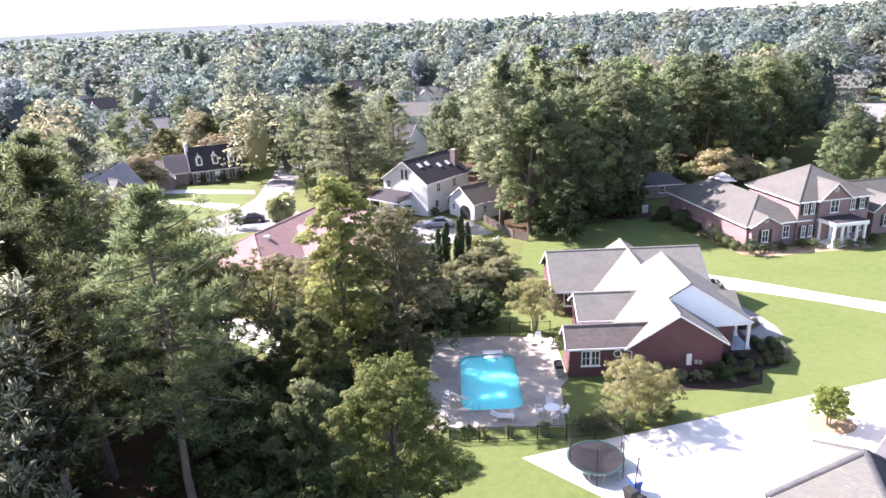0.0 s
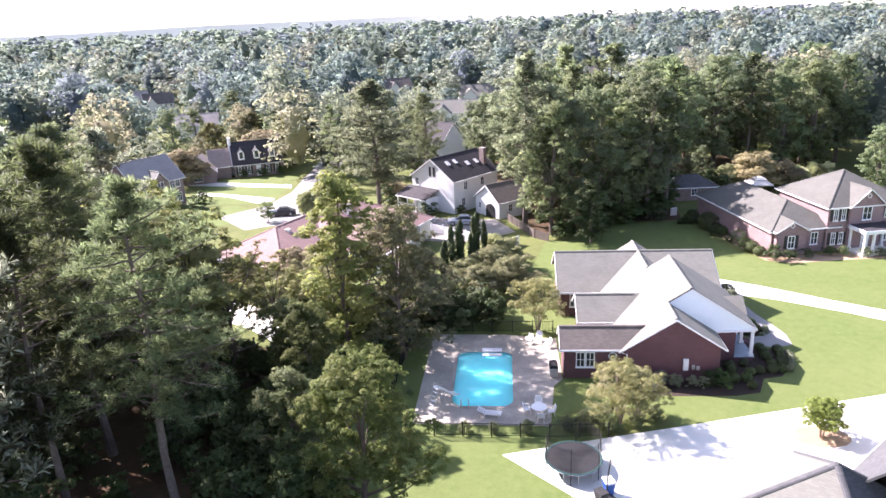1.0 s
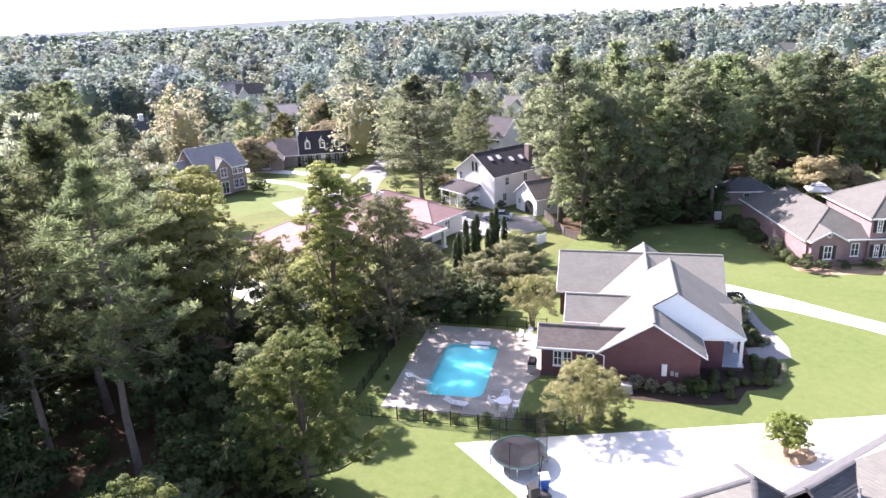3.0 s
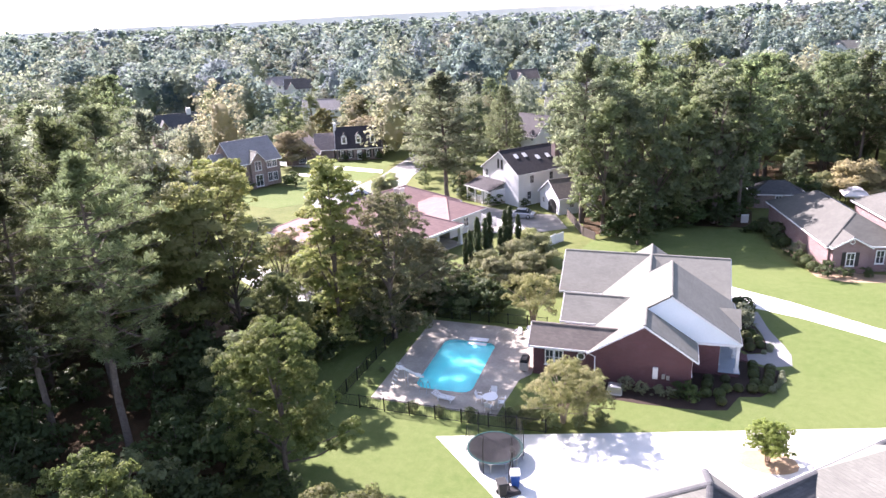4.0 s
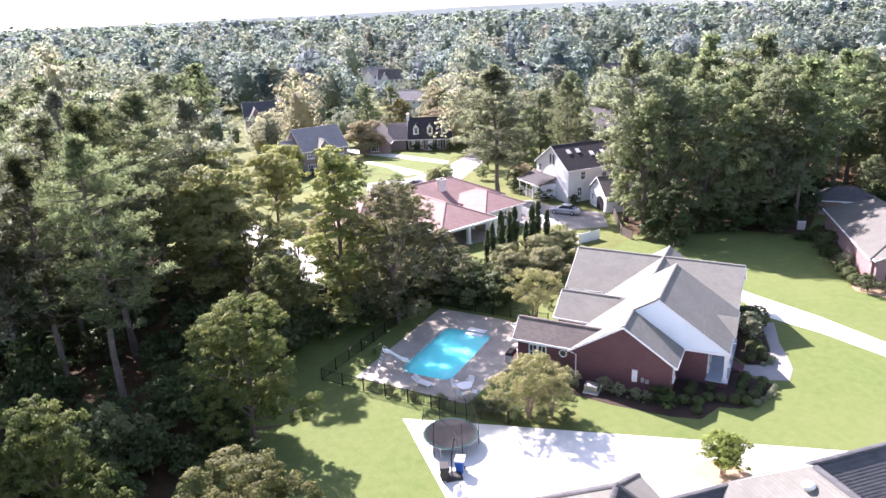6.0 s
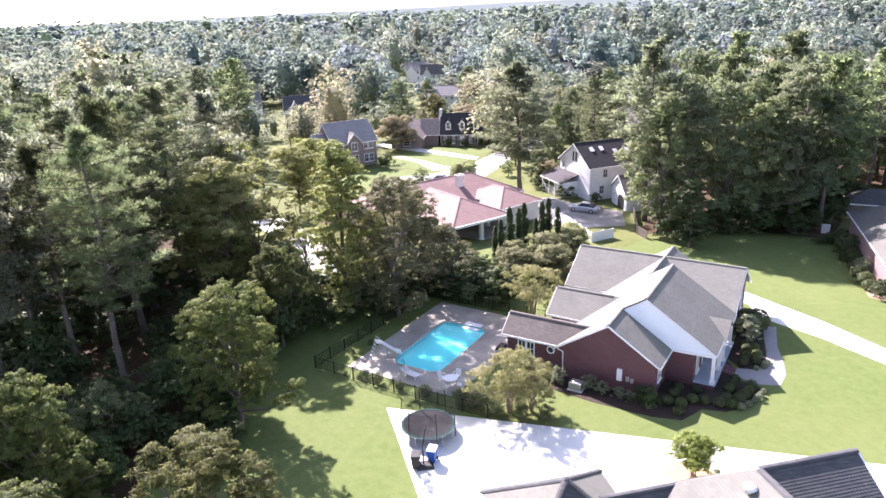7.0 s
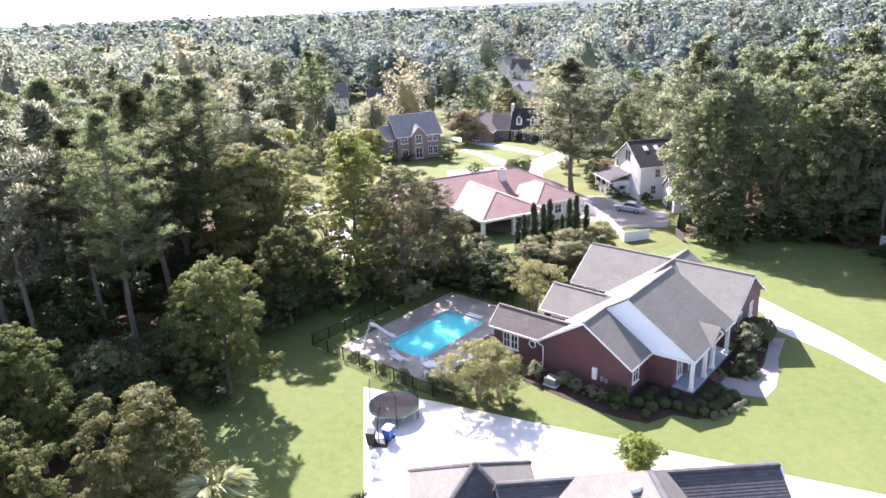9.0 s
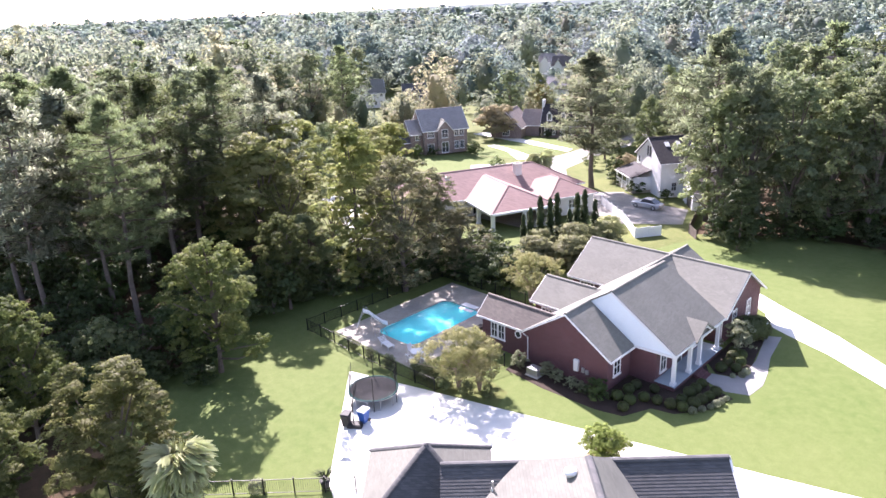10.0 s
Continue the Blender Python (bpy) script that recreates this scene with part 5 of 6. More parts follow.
plant("crape", -14.6, 66.2, 1.3, 1.0, 90, "large tan-flowered crape myrtle before the tiled house")
plant("tall_a", -9.2, 52.8, 1.0, 1.0, 0)
plant("broad_a", -12.8, 49.0, 0.62, 0.9, 40), plant("near_b", -10.4, 44.8, 0.84, 0.8, 200)
plant("ivy_a", -10.8, 57.2, 0.70, 0.8, 200)
plant("near_a", -3.9, 33.6, 0.98, 0.92, 0)
plant("near_b", -5.2, 20.0, 0.92, 0.8, 140)
plant("near_b", -9.5, 17.5, 0.85, 1.0, 250)
plant("near_b", 1.5, 15.5, 0.75, 1.0, 310)
proto("near_c", "broad", "broadleaf_tree", 26, 12, 4.5, 0.8, 88, 430, 0.19, 0.10, "olive", "bark", 0.24, "olive green broadleaf tree", clump=0.66, skirt=0.65, sprays=18, fine=0.72)
plant("near_c", 7.2, 21.6, 0.82, 1.12, 30, "dense olive green tree at the edge of the lawn")
plant("shrub", -9.5, 26.5, 2.2, 0.85, 30)
for x, y, z in ((-9.6, 49.4, 0.75), (-8.8, 51.8, 0.8), (-7.8, 54.2, 0.85), (-7.0, 56.8, 0.8), (-6.2, 59.2, 0.8), (-10.8, 47.0, 0.7)):
    plant("under", x, y, z, 1.0, x * 40 + y * 9, group="dark bushes beside the pool fence")
plant("pine_a", -14.8, 31.6, 0.98, 1.0, 0)
plant("broad_b", -21.0, 49.0, 1.0, 1.1, 0)
plant("pine_d", -24, 40, 1.12, 1.05, 60)
plant("pine_d", -22, 32, 1.0, 1.0, 140)
plant("pine_a", -30, 50, 1.0, 1.1, 80)
plant("pine_a", -34, 36, 1.05, 1.1, 170)
plant("pine_d", -28, 26, 1.05, 1.0, 20)
plant("crape", 12.8, 44.6, 1.0, 1.0, 0)
plant("crape", 14.3, 45.3, 0.82, 0.85, 100)
plant("crape", 7.6, 60.6, 1.1, 0.92, 200, "full tan-flowered crape myrtle beside the rear wing")
for x, y, z in ((2.0, 69.2, 0.9), (5.0, 71.2, 0.95), (3.0, 74.5, 1.0), (4.6, 78.6, 0.95), (3.0, 82.0, 0.85), (0.2, 72.0, 0.85)):
    plant("myrtle", x, y, z, 1.0, x * 70 + y, group="large shrubs behind the house")
plant("under", -5.6, 32.4, 0.62, 1.1, 20), plant("under", -3.2, 31.6, 0.5, 1.1, 80), plant("under", -6.4, 29.6, 0.6, 1.1, 150)
plant("under", -7.6, 33.6, 1.3, 0.9, 200), plant("broad_a", -9.5, 38.0, 0.6, 0.9, 100)
plant("bright_a", -59.0, 101.6, 0.66, 0.9, 40), plant("bright_a", -46.7, 91.3, 0.85, 0.95, 200)
# trees and bushes along the neighbour's drive
for k, x, y, z, w in (("broad_b", -31.5, 58.0, 1.0, 1.0), ("broad_b", -38, 64, 0.95, 1.0), ("bright_a", -40, 80, 0.9, 1.0), ("broad_a", -41, 63, 0.95, 1.0)):
    plant(k, x, y, z, w, x * 31 + y * 17, group="trees along the neighbour's drive")
for k, x, y, z in (("myrtle", -21.5, 67.0, 0.7), ("dusky", -25.6, 71.5, 0.5), ("shrub", -17.0, 66.8, 1.0), ("dusky", -20.0, 73.0, 0.55), ("under", -32, 69.0, 0.8), ("dark_shrub", -15.8, 68.8, 0.9)):
    plant(k, x, y, z, 1.0, x * 50 + y * 13, group="bushes along the neighbour's drive")
plant("open_a", -18.6, 50.6, 1.0, 1.05, 20)
plant("open_a", -16.0, 54.6, 0.8, 1.0, 140)

# street trees and pines beyond the house
plant("pine_c", -15.6, 107.6, 1.0, 1.3, 0)
plant("pine_c", 7.4, 99.8, 1.15, 0.95, 90)
plant("pine_b", -10, 128, 0.9, 1.0, 30)
plant("leyland", 16.0, 89.4, 1.05, 1.0, 0)
plant("leyland", -15.6, 115.0, 0.85, 0.9, 60)
plant("gold", -47, 163, 1.0, 1.0, 0)
plant("dusky", -63, 139, 0.95, 1.1, 0)
plant("dusky", -52, 160, 1.05, 1.4, 60)
for i in range(9):
    plant("cypress", -2.7 + i * 0.56 + (0.25, -0.1, 0.0, 0.1, -0.2, 0.3, 0.1, -0.1, 0.15)[i], 72.3 + i * 1.05, (0.72, 0.8, 1.0, 0.95, 1.02, 0.72, 1.0, 1.04, 0.85)[i], 1.0, i * 50, group="cypress row")
for k, x, y, z in (("wood_b", 11.0, 94.5, 1.05), ("wood_a", 14.0, 97.0, 0.95), ("wood_a", 18.0, 99.5, 1.0), ("wood_b", 22.0, 101.5, 1.0), ("wood_a", 26.0, 103.5, 1.05), ("wood_pine", 29.5, 106.0, 1.05), ("wood_a", 28.0, 114.0, 1.0), ("wood_b", 19.5, 106.0, 1.12), ("wood_a", 25.5, 109.5, 1.1)):
    plant(k, x, y, z, 1.05, x * 40, group="trees of the wood behind the lawn")
for x, y, z in ((13.0, 92.5, 0.7), (19.5, 98.5, 0.6), (26.5, 102.0, 0.7), (15.5, 95.8, 0.8), (22.6, 100.2, 0.8), (24.5, 105.0, 1.0), (29.6, 109.0, 0.9), (20.0, 103.0, 0.9), (16.8, 100.0, 0.9), (28.0, 105.2, 0.7), (30.5, 113.5, 0.9), (12.0, 97.5, 0.9), (33.0, 121.0, 1.0), (27.0, 112.0, 1.1)):
    plant("under", x, y, z, 1.2, x * 60, group="bushes at the edge of the wood")

rs = random.Random(5)


def inside(poly, x, y):
    hit = False
    for (a, b), (c, d) in zip(poly, poly[1:] + poly[:1]):
        if (b > y) != (d > y) and x < (c - a) * (y - b) / (d - b) + a:
            hit = not hit
    return hit


PLACED = []


def scatter(poly, gap, kinds, lo, hi, group, tries=900, most=200):
    xs, ys = [p[0] for p in poly], [p[1] for p in poly]
    n = 0
    for _ in range(tries):
        x, y = rs.uniform(min(xs), max(xs)), rs.uniform(min(ys), max(ys))
        if inside(poly, x, y) and all((x - a) ** 2 + (y - b) ** 2 > gap * gap for a, b in PLACED):
            PLACED.append((x, y))
            plant(rs.choice(kinds), x, y, rs.uniform(lo, hi), rs.uniform(0.9, 1.15), rs.uniform(0, 360), group=group)
            n += 1
            if n >= most:
                return


PLACED += [(-14.8, 31.6), (-21, 49), (-24, 40), (-22, 32), (-30, 50), (-34, 36), (-28, 26)]
scatter([(-75, 22), (-32, 25), (-20, 34), (-20, 46), (-30, 57), (-52, 60), (-75, 62)], 6.0, ["pine_mid", "pine_b", "wood_b", "pine_mid", "pine_mid"], 0.8, 1.05, "pine wood trees", 700, 46)
scatter([(-50, 24), (-20, 26), (-20, 36), (-24, 50), (-50, 58)], 4.3, ["pine_b", "pine_mid"], 0.95, 1.15, "pine wood trees", 500, 8)
PLACED += [(18, 99.5), (22, 101.5), (26, 103.5), (29.5, 106), (31.5, 111), (19.5, 106), (25.5, 109.5)]
scatter([(11, 103), (20, 99), (29, 107), (31, 124), (45, 134), (62, 136), (75, 145), (75, 165), (20, 150), (5, 135)], 5.5, ["wood_a", "wood_b", "wood_a", "wood_pine"], 0.95, 1.2, "trees of the wood behind the lawn", 900, 36)
scatter([(-135, 20), (-62, 20), (-62, 62), (-78, 88), (-78, 150), (-135, 150)], 7.0, ["wood_a", "wood_b", "wood_pine", "wood_pine"], 0.8, 1.1, "trees of the western wood", 900, 38)
scatter([(-34, 132), (-4, 124), (4, 128), (8, 150), (-30, 165)], 7.0, ["wood_a", "wood_pine", "wood_b"], 0.6, 0.85, "trees behind the white house", 300, 10)
scatter([(-75, 158), (-36, 172), (-30, 200), (-80, 190)], 7.0, ["wood_a", "wood_b", "gold"], 0.6, 0.85, "trees behind the cape house", 300, 14)
scatter([(56, 104), (75, 100), (110, 130), (110, 160), (75, 135)], 6.5, ["wood_a", "wood_b"], 0.45, 0.7, "low trees behind the large house", 300, 22)
scatter([(-75, 58), (-47, 61), (-47, 78), (-57, 98), (-80, 95)], 6.0, ["wood_b", "wood_a"], 0.4, 0.6, "trees beside the brown brick house", 300, 14)
PLACED.clear()
scatter([(-60, 8), (-8, 10), (-5, 22), (-10, 36), (-11, 50), (-17, 55), (-19, 47), (-19, 36), (-60, 32)], 3.0, ["under", "under", "under", "dark_shrub"], 0.7, 1.3, "understory bushes", 1500, 84)
scatter([(-48, 32), (-19, 36), (-19, 47), (-24, 56), (-48, 58)], 4.2, ["under"], 0.5, 0.9, "understory bushes", 500, 20)
scatter([(-9, 60.8), (3, 61), (4, 65), (-3, 69), (-10, 67.5)], 2.4, ["under", "under", "shrub"], 0.6, 0.9, "bushes along the terrace", 400, 20)
for x, y, z in ((-16.0, 51.0, 0.8), (-14.0, 53.0, 0.85), (-12.0, 55.0, 0.9), (-10.5, 57.5, 0.9), (-7.0, 57.8, 0.75), (-6.6, 60.8, 0.8), (-4.0, 62.0, 0.8), (-1.5, 62.8, 0.75), (1.0, 63.2, 0.7), (3.2, 63.8, 0.6), (-16.5, 42.0, 0.8), (-13.5, 39.5, 0.8), (-11.0, 37.0, 0.8)):
    plant("under", x, y, z, 1.1, x * 50 + y * 20, group="hedge along the woods")


# ---- garden things ----
GREEN_BALLS = ((26.8, 56.6), (26.8, 55.6), (26.7, 54.7), (26.7, 53.5), (28.1, 56.1), (28.0, 55.2), (27.8, 54.4), (27.6, 53.6), (27.2, 52.6), (26.4, 52.4), (25.4, 52.3), (24.5, 52.0), (23.9, 51.0), (24.0, 49.9), (23.1, 52.3), (24.5, 53.6), (23.2, 53.2), (22.9, 50.9))
PALE_BALLS = ((29.0, 55.9), (28.9, 55.2), (28.8, 54.6), (28.6, 54.1), (28.3, 53.4), (27.9, 52.7), (28.0, 59.4), (28.5, 59.9), (28.6, 60.5))
for i, (x, y) in enumerate(GREEN_BALLS + ((26.9, 61.0), (26.9, 59.8), (27.8, 60.5), (27.7, 61.6), (26.8, 62.2), (26.5, 63.2), (27.3, 62.8))):
    plant("ball", x, y, 0.80 + 0.16 * ((i * 7) % 5) / 5, 1.0, i * 77, group="clipped bushes in the front bed")
for i, (x, y) in enumerate(PALE_BALLS):
    plant("pale_ball", x, y, 0.46 + 0.1 * (i % 3), 1.0, i * 50, group="small pale bushes edging the bed")
plant("ball", 26.2, 66.5, 2.5, 1.05, 0, "large clipped dark round bush beside the drive")
plant("pale_shrub", 14.5, 49.9, 0.62, 0.9, 40, "pale tipped rounded shrub beside the air conditioner", "shrub")
plant("pale_shrub", 26.4, 64.0, 1.05, 1.0, 80, "pale green loose shrub beside the porch", "shrub")
for x, y, z in ((17.0, 50.3, 0.5), (18.1, 50.2, 0.42), (19.4, 50.1, 0.38), (20.3, 50.1, 0.35)):
    plant("pale_shrub", x, y, z, 1.1, x * 60, "small pale leaved shrub along the brick wall", "shrub", "shrubs along the brick wall")
for x, y, z in ((21.7, 50.3, 0.6), (20.9, 50.4, 0.4)):
    plant("dark_shrub", x, y, z, 1.2, x * 60, group="dark shrubs at the house corner")
for x, y, z in ((9.0, 43.7, 0.5), (10.2, 43.9, 0.62), (11.2, 44.3, 0.7), (12.2, 43.6, 0.55), (14.0, 44.2, 0.5), (15.6, 44.9, 0.45), (-3.4, 46.2, 0.25), (-3.3, 48.6, 0.22), (1.5, 43.3, 0.4), (3.6, 43.3, 0.35), (6.0, 43.3, 0.45)):
    plant("shrub", x, y, z, 1.0, x * 90 + y, group="shrubs along the pool fence")
proto("round", "broad", "small_tree", 24, 3.2, 1.55, 0.75, 90, 560, 0.14, 0.09, "lime", "bark_pale", 0.05, "small round-headed tree", clump=0.7, skirt=1.0, stems=5)
plant("round", 26.5, 43.2, 0.95, 1.0, 0, "small round-headed ornamental tree beside the driveway", "tree", z=0.03)
patch("tree_ring", [(26.5 + 1.5 * math.cos(a) * 1.3, 43.2 + 1.3 * math.sin(a)) for a in (2 * math.pi * i / 14 for i in range(14))], "straw", 0.06, "pine straw ring round the small tree", "structure", "ground")
patch("planting_bed", [(7.9, 43.6), (12, 42.95), (16.8, 44.3), (16.2, 46.4), (12.5, 47.2), (9.0, 46.2)], "rough_grass", 0.03, "weedy grass bed under the crape myrtles", "structure", "ground")
patch("house_bed", [(34.0, 99), (33.2, 93), (34.6, 86), (35.6, 80.4), (38.5, 79.2), (45, 80.4), (52, 81), (52, 84), (37, 82.2), (33, 101)], "straw", 0.03, "pine straw beds round the large house", "structure", "ground")
for x, y, z, k in ((32.5, 101.5, 1.9, "ball"), (31.9, 99.4, 1.6, "ball"), (33.2, 96.0, 2.8, "ball"), (33.7, 94.0, 1.6, "ball"), (34.0, 92.6, 1.5, "ball"), (34.9, 88.4, 0.75, "pale_shrub"), (35.2, 84.2, 1.7, "ball"), (35.6, 82.6, 1.4, "ball"),
                   (36.6, 80.6, 0.9, "dark_shrub"), (38.6, 81.0, 0.5, "dark_shrub"), (40.8, 81.6, 0.5, "dark_shrub"), (43.6, 82.2, 0.55, "dark_shrub"), (45.2, 82.0, 0.5, "shrub"),
                   (47.5, 81.4, 0.5, "shrub"), (49.0, 81.2, 0.5, "shrub"), (50.6, 81.6, 0.5, "shrub"), (53.0, 83.0, 0.6, "dark_shrub")):
    plant(k, x, y, z, 1.1, x * 40, group="shrubs round the large house")
plant("dusky", 47.5, 121.5, 0.8, 1.15, 0)
plant("dusky", 53.5, 123, 0.6, 0.9, 70)
plant("under", 40.5, 119.5, 1.0, 1.2, 0)
plant("wood_a", 39.5, 124, 0.4, 1.0, 60)
plant("under", -13.5, 113.0, 0.6, 1.4, 10), plant("under", -8.0, 108.5, 0.5, 1.2, 70), plant("dark_shrub", -2.6, 108.0, 0.7, 1, 0)
for x, y in ((-52.5, 118.5), (-56.5, 111.0), (-59.0, 107.5), (-46.5, 151.5), (-50, 149.5), (-54, 148)):
    plant("dark_shrub", x, y, 0.9, 1.0, x * 30, group="shrubs round the far houses")
plant("pale_ball", 11.8, 27.3, 1.1, 1.0, 0, "small silvery bush beside the garden fence")
plant("shrub", -24.5, 121, 1.2, 1.0, 30), plant("shrub", -34, 105, 1.4, 0.8, 30), plant("dusky", -15, 118, 0.5, 1.0, 130)


def palm_tree():
    """A cabbage palm: a rough trunk and drooping fan fronds split into blades."""
    o = empty("palm_tree", 12.0, 22.9, 0, 0, "stout palm tree with grey-green drooping fronds", "tree")
    t = Build()
    t.tube([(0, 0, -0.2), (0.05, 0, 1.5), (0.0, 0.05, 3.2), (0, 0, 4.8)], [0.32, 0.27, 0.27, 0.3], 10)
    for i in range(60):
        a, z = i * 2.4, 1.2 + i * 0.06
        t.box(0.27 * math.cos(a) - 0.06, 0.27 * math.sin(a) - 0.06, z, 0.27 * math.cos(a) + 0.06, 0.27 * math.sin(a) + 0.06, z + 0.22)
    t.ob("trunk", "bark_pale", o)
    rng = np.random.default_rng(3)
    kinds = []
    for k in range(5):
        f = Build()
        stem = rng.uniform(0.5, 1.0)
        f.tube([(0, 0, 0), (stem * 0.5, 0, 0.1), (stem, 0, 0.02)], [0.03, 0.025, 0.015], 4)
        for i in range(60):
            b = radians(-130 + i * 260 / 59 + rng.uniform(-4, 4))
            ln = (0.85 + 0.25 * math.cos(b)) * rng.uniform(0.7, 1.15)
            dx, dy = math.cos(b), math.sin(b)
            px, py = -dy * 0.019, dx * 0.019
            d1, d2 = rng.uniform(0.05, 0.25), rng.uniform(0.45, 1.1)
            f.add([(stem, 0, 0.02), (stem + dx * ln * 0.55 + px, dy * ln * 0.6 + py, 0.0 - d1), (stem + dx * ln * 0.9, dy * ln * 0.9, 0.0 - d2), (stem + dx * ln * 0.6 - px, dy * ln * 0.6 - py, 0.03 - d1)], [(0, 1, 2), (0, 2, 3)])
        kinds.append(f)
    meshes = []
    for i in range(104):
        k = i % 5
        if i < 5:
            fr = kinds[k].ob("frond", "palm", o)
            meshes.append(fr.data)
        else:
            fr = new("frond", meshes[k])
            fr.parent = o
        el = 72 - 135 * (i / 104) ** 0.9 + rng.uniform(-22, 22)
        fr.matrix_basis = pose(0, 0, 4.5 + rng.uniform(-0.3, 0.3), rng.uniform(-55, 55), -el, i * 137.5 + rng.uniform(-20, 20)) @ Matrix.Scale(rng.uniform(0.75, 1.3), 4)
    return o


palm = palm_tree()
for x, y, z, a in ((-28.0, 109.9, 1.25, 30), (-18.8, 65.6, 1.0, 150), (56.5, 125.0, 1.1, 200), (61.5, 128.0, 1.1, 280)):
    tagged(copy_thing(palm, pose(x, y, gz(y) - 2.6 * z, 0, 0, a) @ Matrix.Scale(z, 4)), "low palmetto with drooping grey-green fans", "tree", "palmettos")


def fence(name, pts, height, gap, label, pickets=0.14):
    """Black railings: posts, two rails a bay, and thin pickets between."""
    o = empty(name, pts[0][0], pts[0][1], 0, 0, label, "fence")
    ox, oy = pts[0]
    for (ax, ay), (bx, by) in zip(pts, pts[1:]):
        ln = math.hypot(bx - ax, by - ay)
        n = max(round(ln / gap), 1)
        a = math.degrees(math.atan2(by - ay, bx - ax))
        for i in range(n + (bx == pts[-1][0] and by == pts[-1][1])):
            p = Build().box(-0.04, -0.04, -0.1, 0.04, 0.04, height + 0.1, 0.01).ob("post", "iron", o)
            p.matrix_basis = pose(ax - ox + (bx - ax) * i / n, ay - oy + (by - ay) * i / n, 0, 0, 0, a)
        for i in range(n):
            m = pose(ax - ox + (bx - ax) * i / n, ay - oy + (by - ay) * i / n, 0, 0, 0, a)
            w = ln / n
            for z in (0.15, height - 0.05):
                Build().box(0, -0.015, z, w, 0.015, z + 0.035).ob("rail", "iron", o).matrix_basis = m
            b = Build()
            for k in range(1, int(w / pickets)):
                b.box(k * pickets - 0.009, -0.009, 0.1, k * pickets + 0.009, 0.009, height)
            q = b.ob("picket_panel", "iron", o)
            q.matrix_basis = m
            tagged(q, "thin black iron pickets", "", "", "stuff")


fence("pool_fence", [(9.0, 60.3), (-4.4, 60.4), (-4.9, 42.9), (7.6, 42.7), (11.8, 42.9), (13.4, 49.4)], 1.15, 2.0, "black iron railing round the pool terrace")
fence("garden_fence", [(5.5, 20.8), (9.6, 24.8), (16.4, 31.4)], 1.15, 2.0, "black iron railing beside the near house")


def trampoline():
    o = empty("trampoline", 8.95, 39.2, 0.035, 20, "round trampoline with black mat, teal pad and safety net", "trampoline")
    r, n = 1.9, 32
    ring = [(math.cos(2 * math.pi * i / n), math.sin(2 * math.pi * i / n)) for i in range(n)]
    Build().rings([[(x * (r - 0.11), y * (r - 0.11), z) for x, y in ring] for z in (0.84, 0.86)]).ob("mat", "mat_black", o, "black woven jumping mat")
    b = Build()
    b.rings([[(x * k, y * k, z) for x, y in ring] for k, z in ((r - 0.13, 0.87), (r - 0.13, 0.885), (r - 0.02, 0.89), (r + 0.02, 0.86), (r, 0.82))], False)
    b.ob("pad", "teal", o, "teal edge pad")
    Build().tube([(x * r, y * r, 0.82) for x, y in ring + ring[:1]], [0.03] * (n + 1), 6).ob("frame", "steel", o)
    for i in range(6):
        a = 2 * math.pi * i / 6
        c, s = math.cos(a), math.sin(a)
        Build().tube([(c * (r + 0.06), s * (r + 0.06), 0.02), (c * (r + 0.06), s * (r + 0.06), 1.8), (c * (r - 0.05), s * (r - 0.05), 2.75)], [0.03, 0.03, 0.025], 6).ob("pole", "iron", o)
        d0, d1 = a + 0.25, a - 0.25
        Build().tube([(math.cos(d0) * r, math.sin(d0) * r, 0.82), (math.cos(d0) * r, math.sin(d0) * r, 0.03), (math.cos(d1) * r, math.sin(d1) * r, 0.03), (math.cos(d1) * r, math.sin(d1) * r, 0.82)], [0.025] * 4, 6).ob("leg", "steel", o)
    Build().rings([[(x * (r - k), y * (r - k), z) for x, y in ring] for k, z in ((0.0, 0.9), (0.1, 2.65))], False).ob("net", "net", o, "black see-through safety net")


trampoline()


def wheeled_bin(x, y, turn, mat, lid, label):
    o = empty("wheeled_bin", x, y, 0.04, turn, label, "bin", "bins on the driveway")
    Build().rings([[(-w, -d, z), (w, -d, z), (w, d, z), (-w, d, z)] for w, d, z in ((0.22, 0.26, 0.06), (0.25, 0.3, 0.5), (0.3, 0.37, 0.95), (0.32, 0.39, 1.0))]).ob("body", mat, o)
    Build().rings([[(-0.33, -0.41, 1.0), (0.33, -0.41, 1.0), (0.33, 0.42, 1.0), (-0.33, 0.42, 1.0)], [(-0.3, -0.36, 1.09), (0.3, -0.36, 1.09), (0.3, 0.4, 1.07), (-0.3, 0.4, 1.07)]]).ob("lid", lid, o)
    for sx in (-1, 1):
        w = Build().tube([(sx * 0.24, 0.28, 0.13), (sx * 0.31, 0.28, 0.13)], [0.13, 0.13], 12)
        w.ob("wheel", "rubber", o)
    Build().tube([(-0.25, 0.44, 0.95), (0.25, 0.44, 0.95)], [0.02, 0.02], 6).ob("handle", mat, o)
    return o


wheeled_bin(10.3, 35.5, 30, "rubber", "rubber", "black wheeled rubbish bin on the driveway")
wheeled_bin(10.9, 36.6, 15, "blue_plastic", "white", "blue wheeled recycling bin with pale lid")


def hoop():
    o = empty("basketball_hoop", 10.75, 35.9, 0.04, 130, "portable basketball hoop with black base and slim pole", "basketball hoop")
    Build().rings([[(-w, -d, z), (w, -d, z), (w, d, z), (-w, d, z)] for w, d, z in ((0.42, 0.55, 0.0), (0.42, 0.55, 0.14), (0.3, 0.42, 0.22))]).ob("base", "rubber", o)
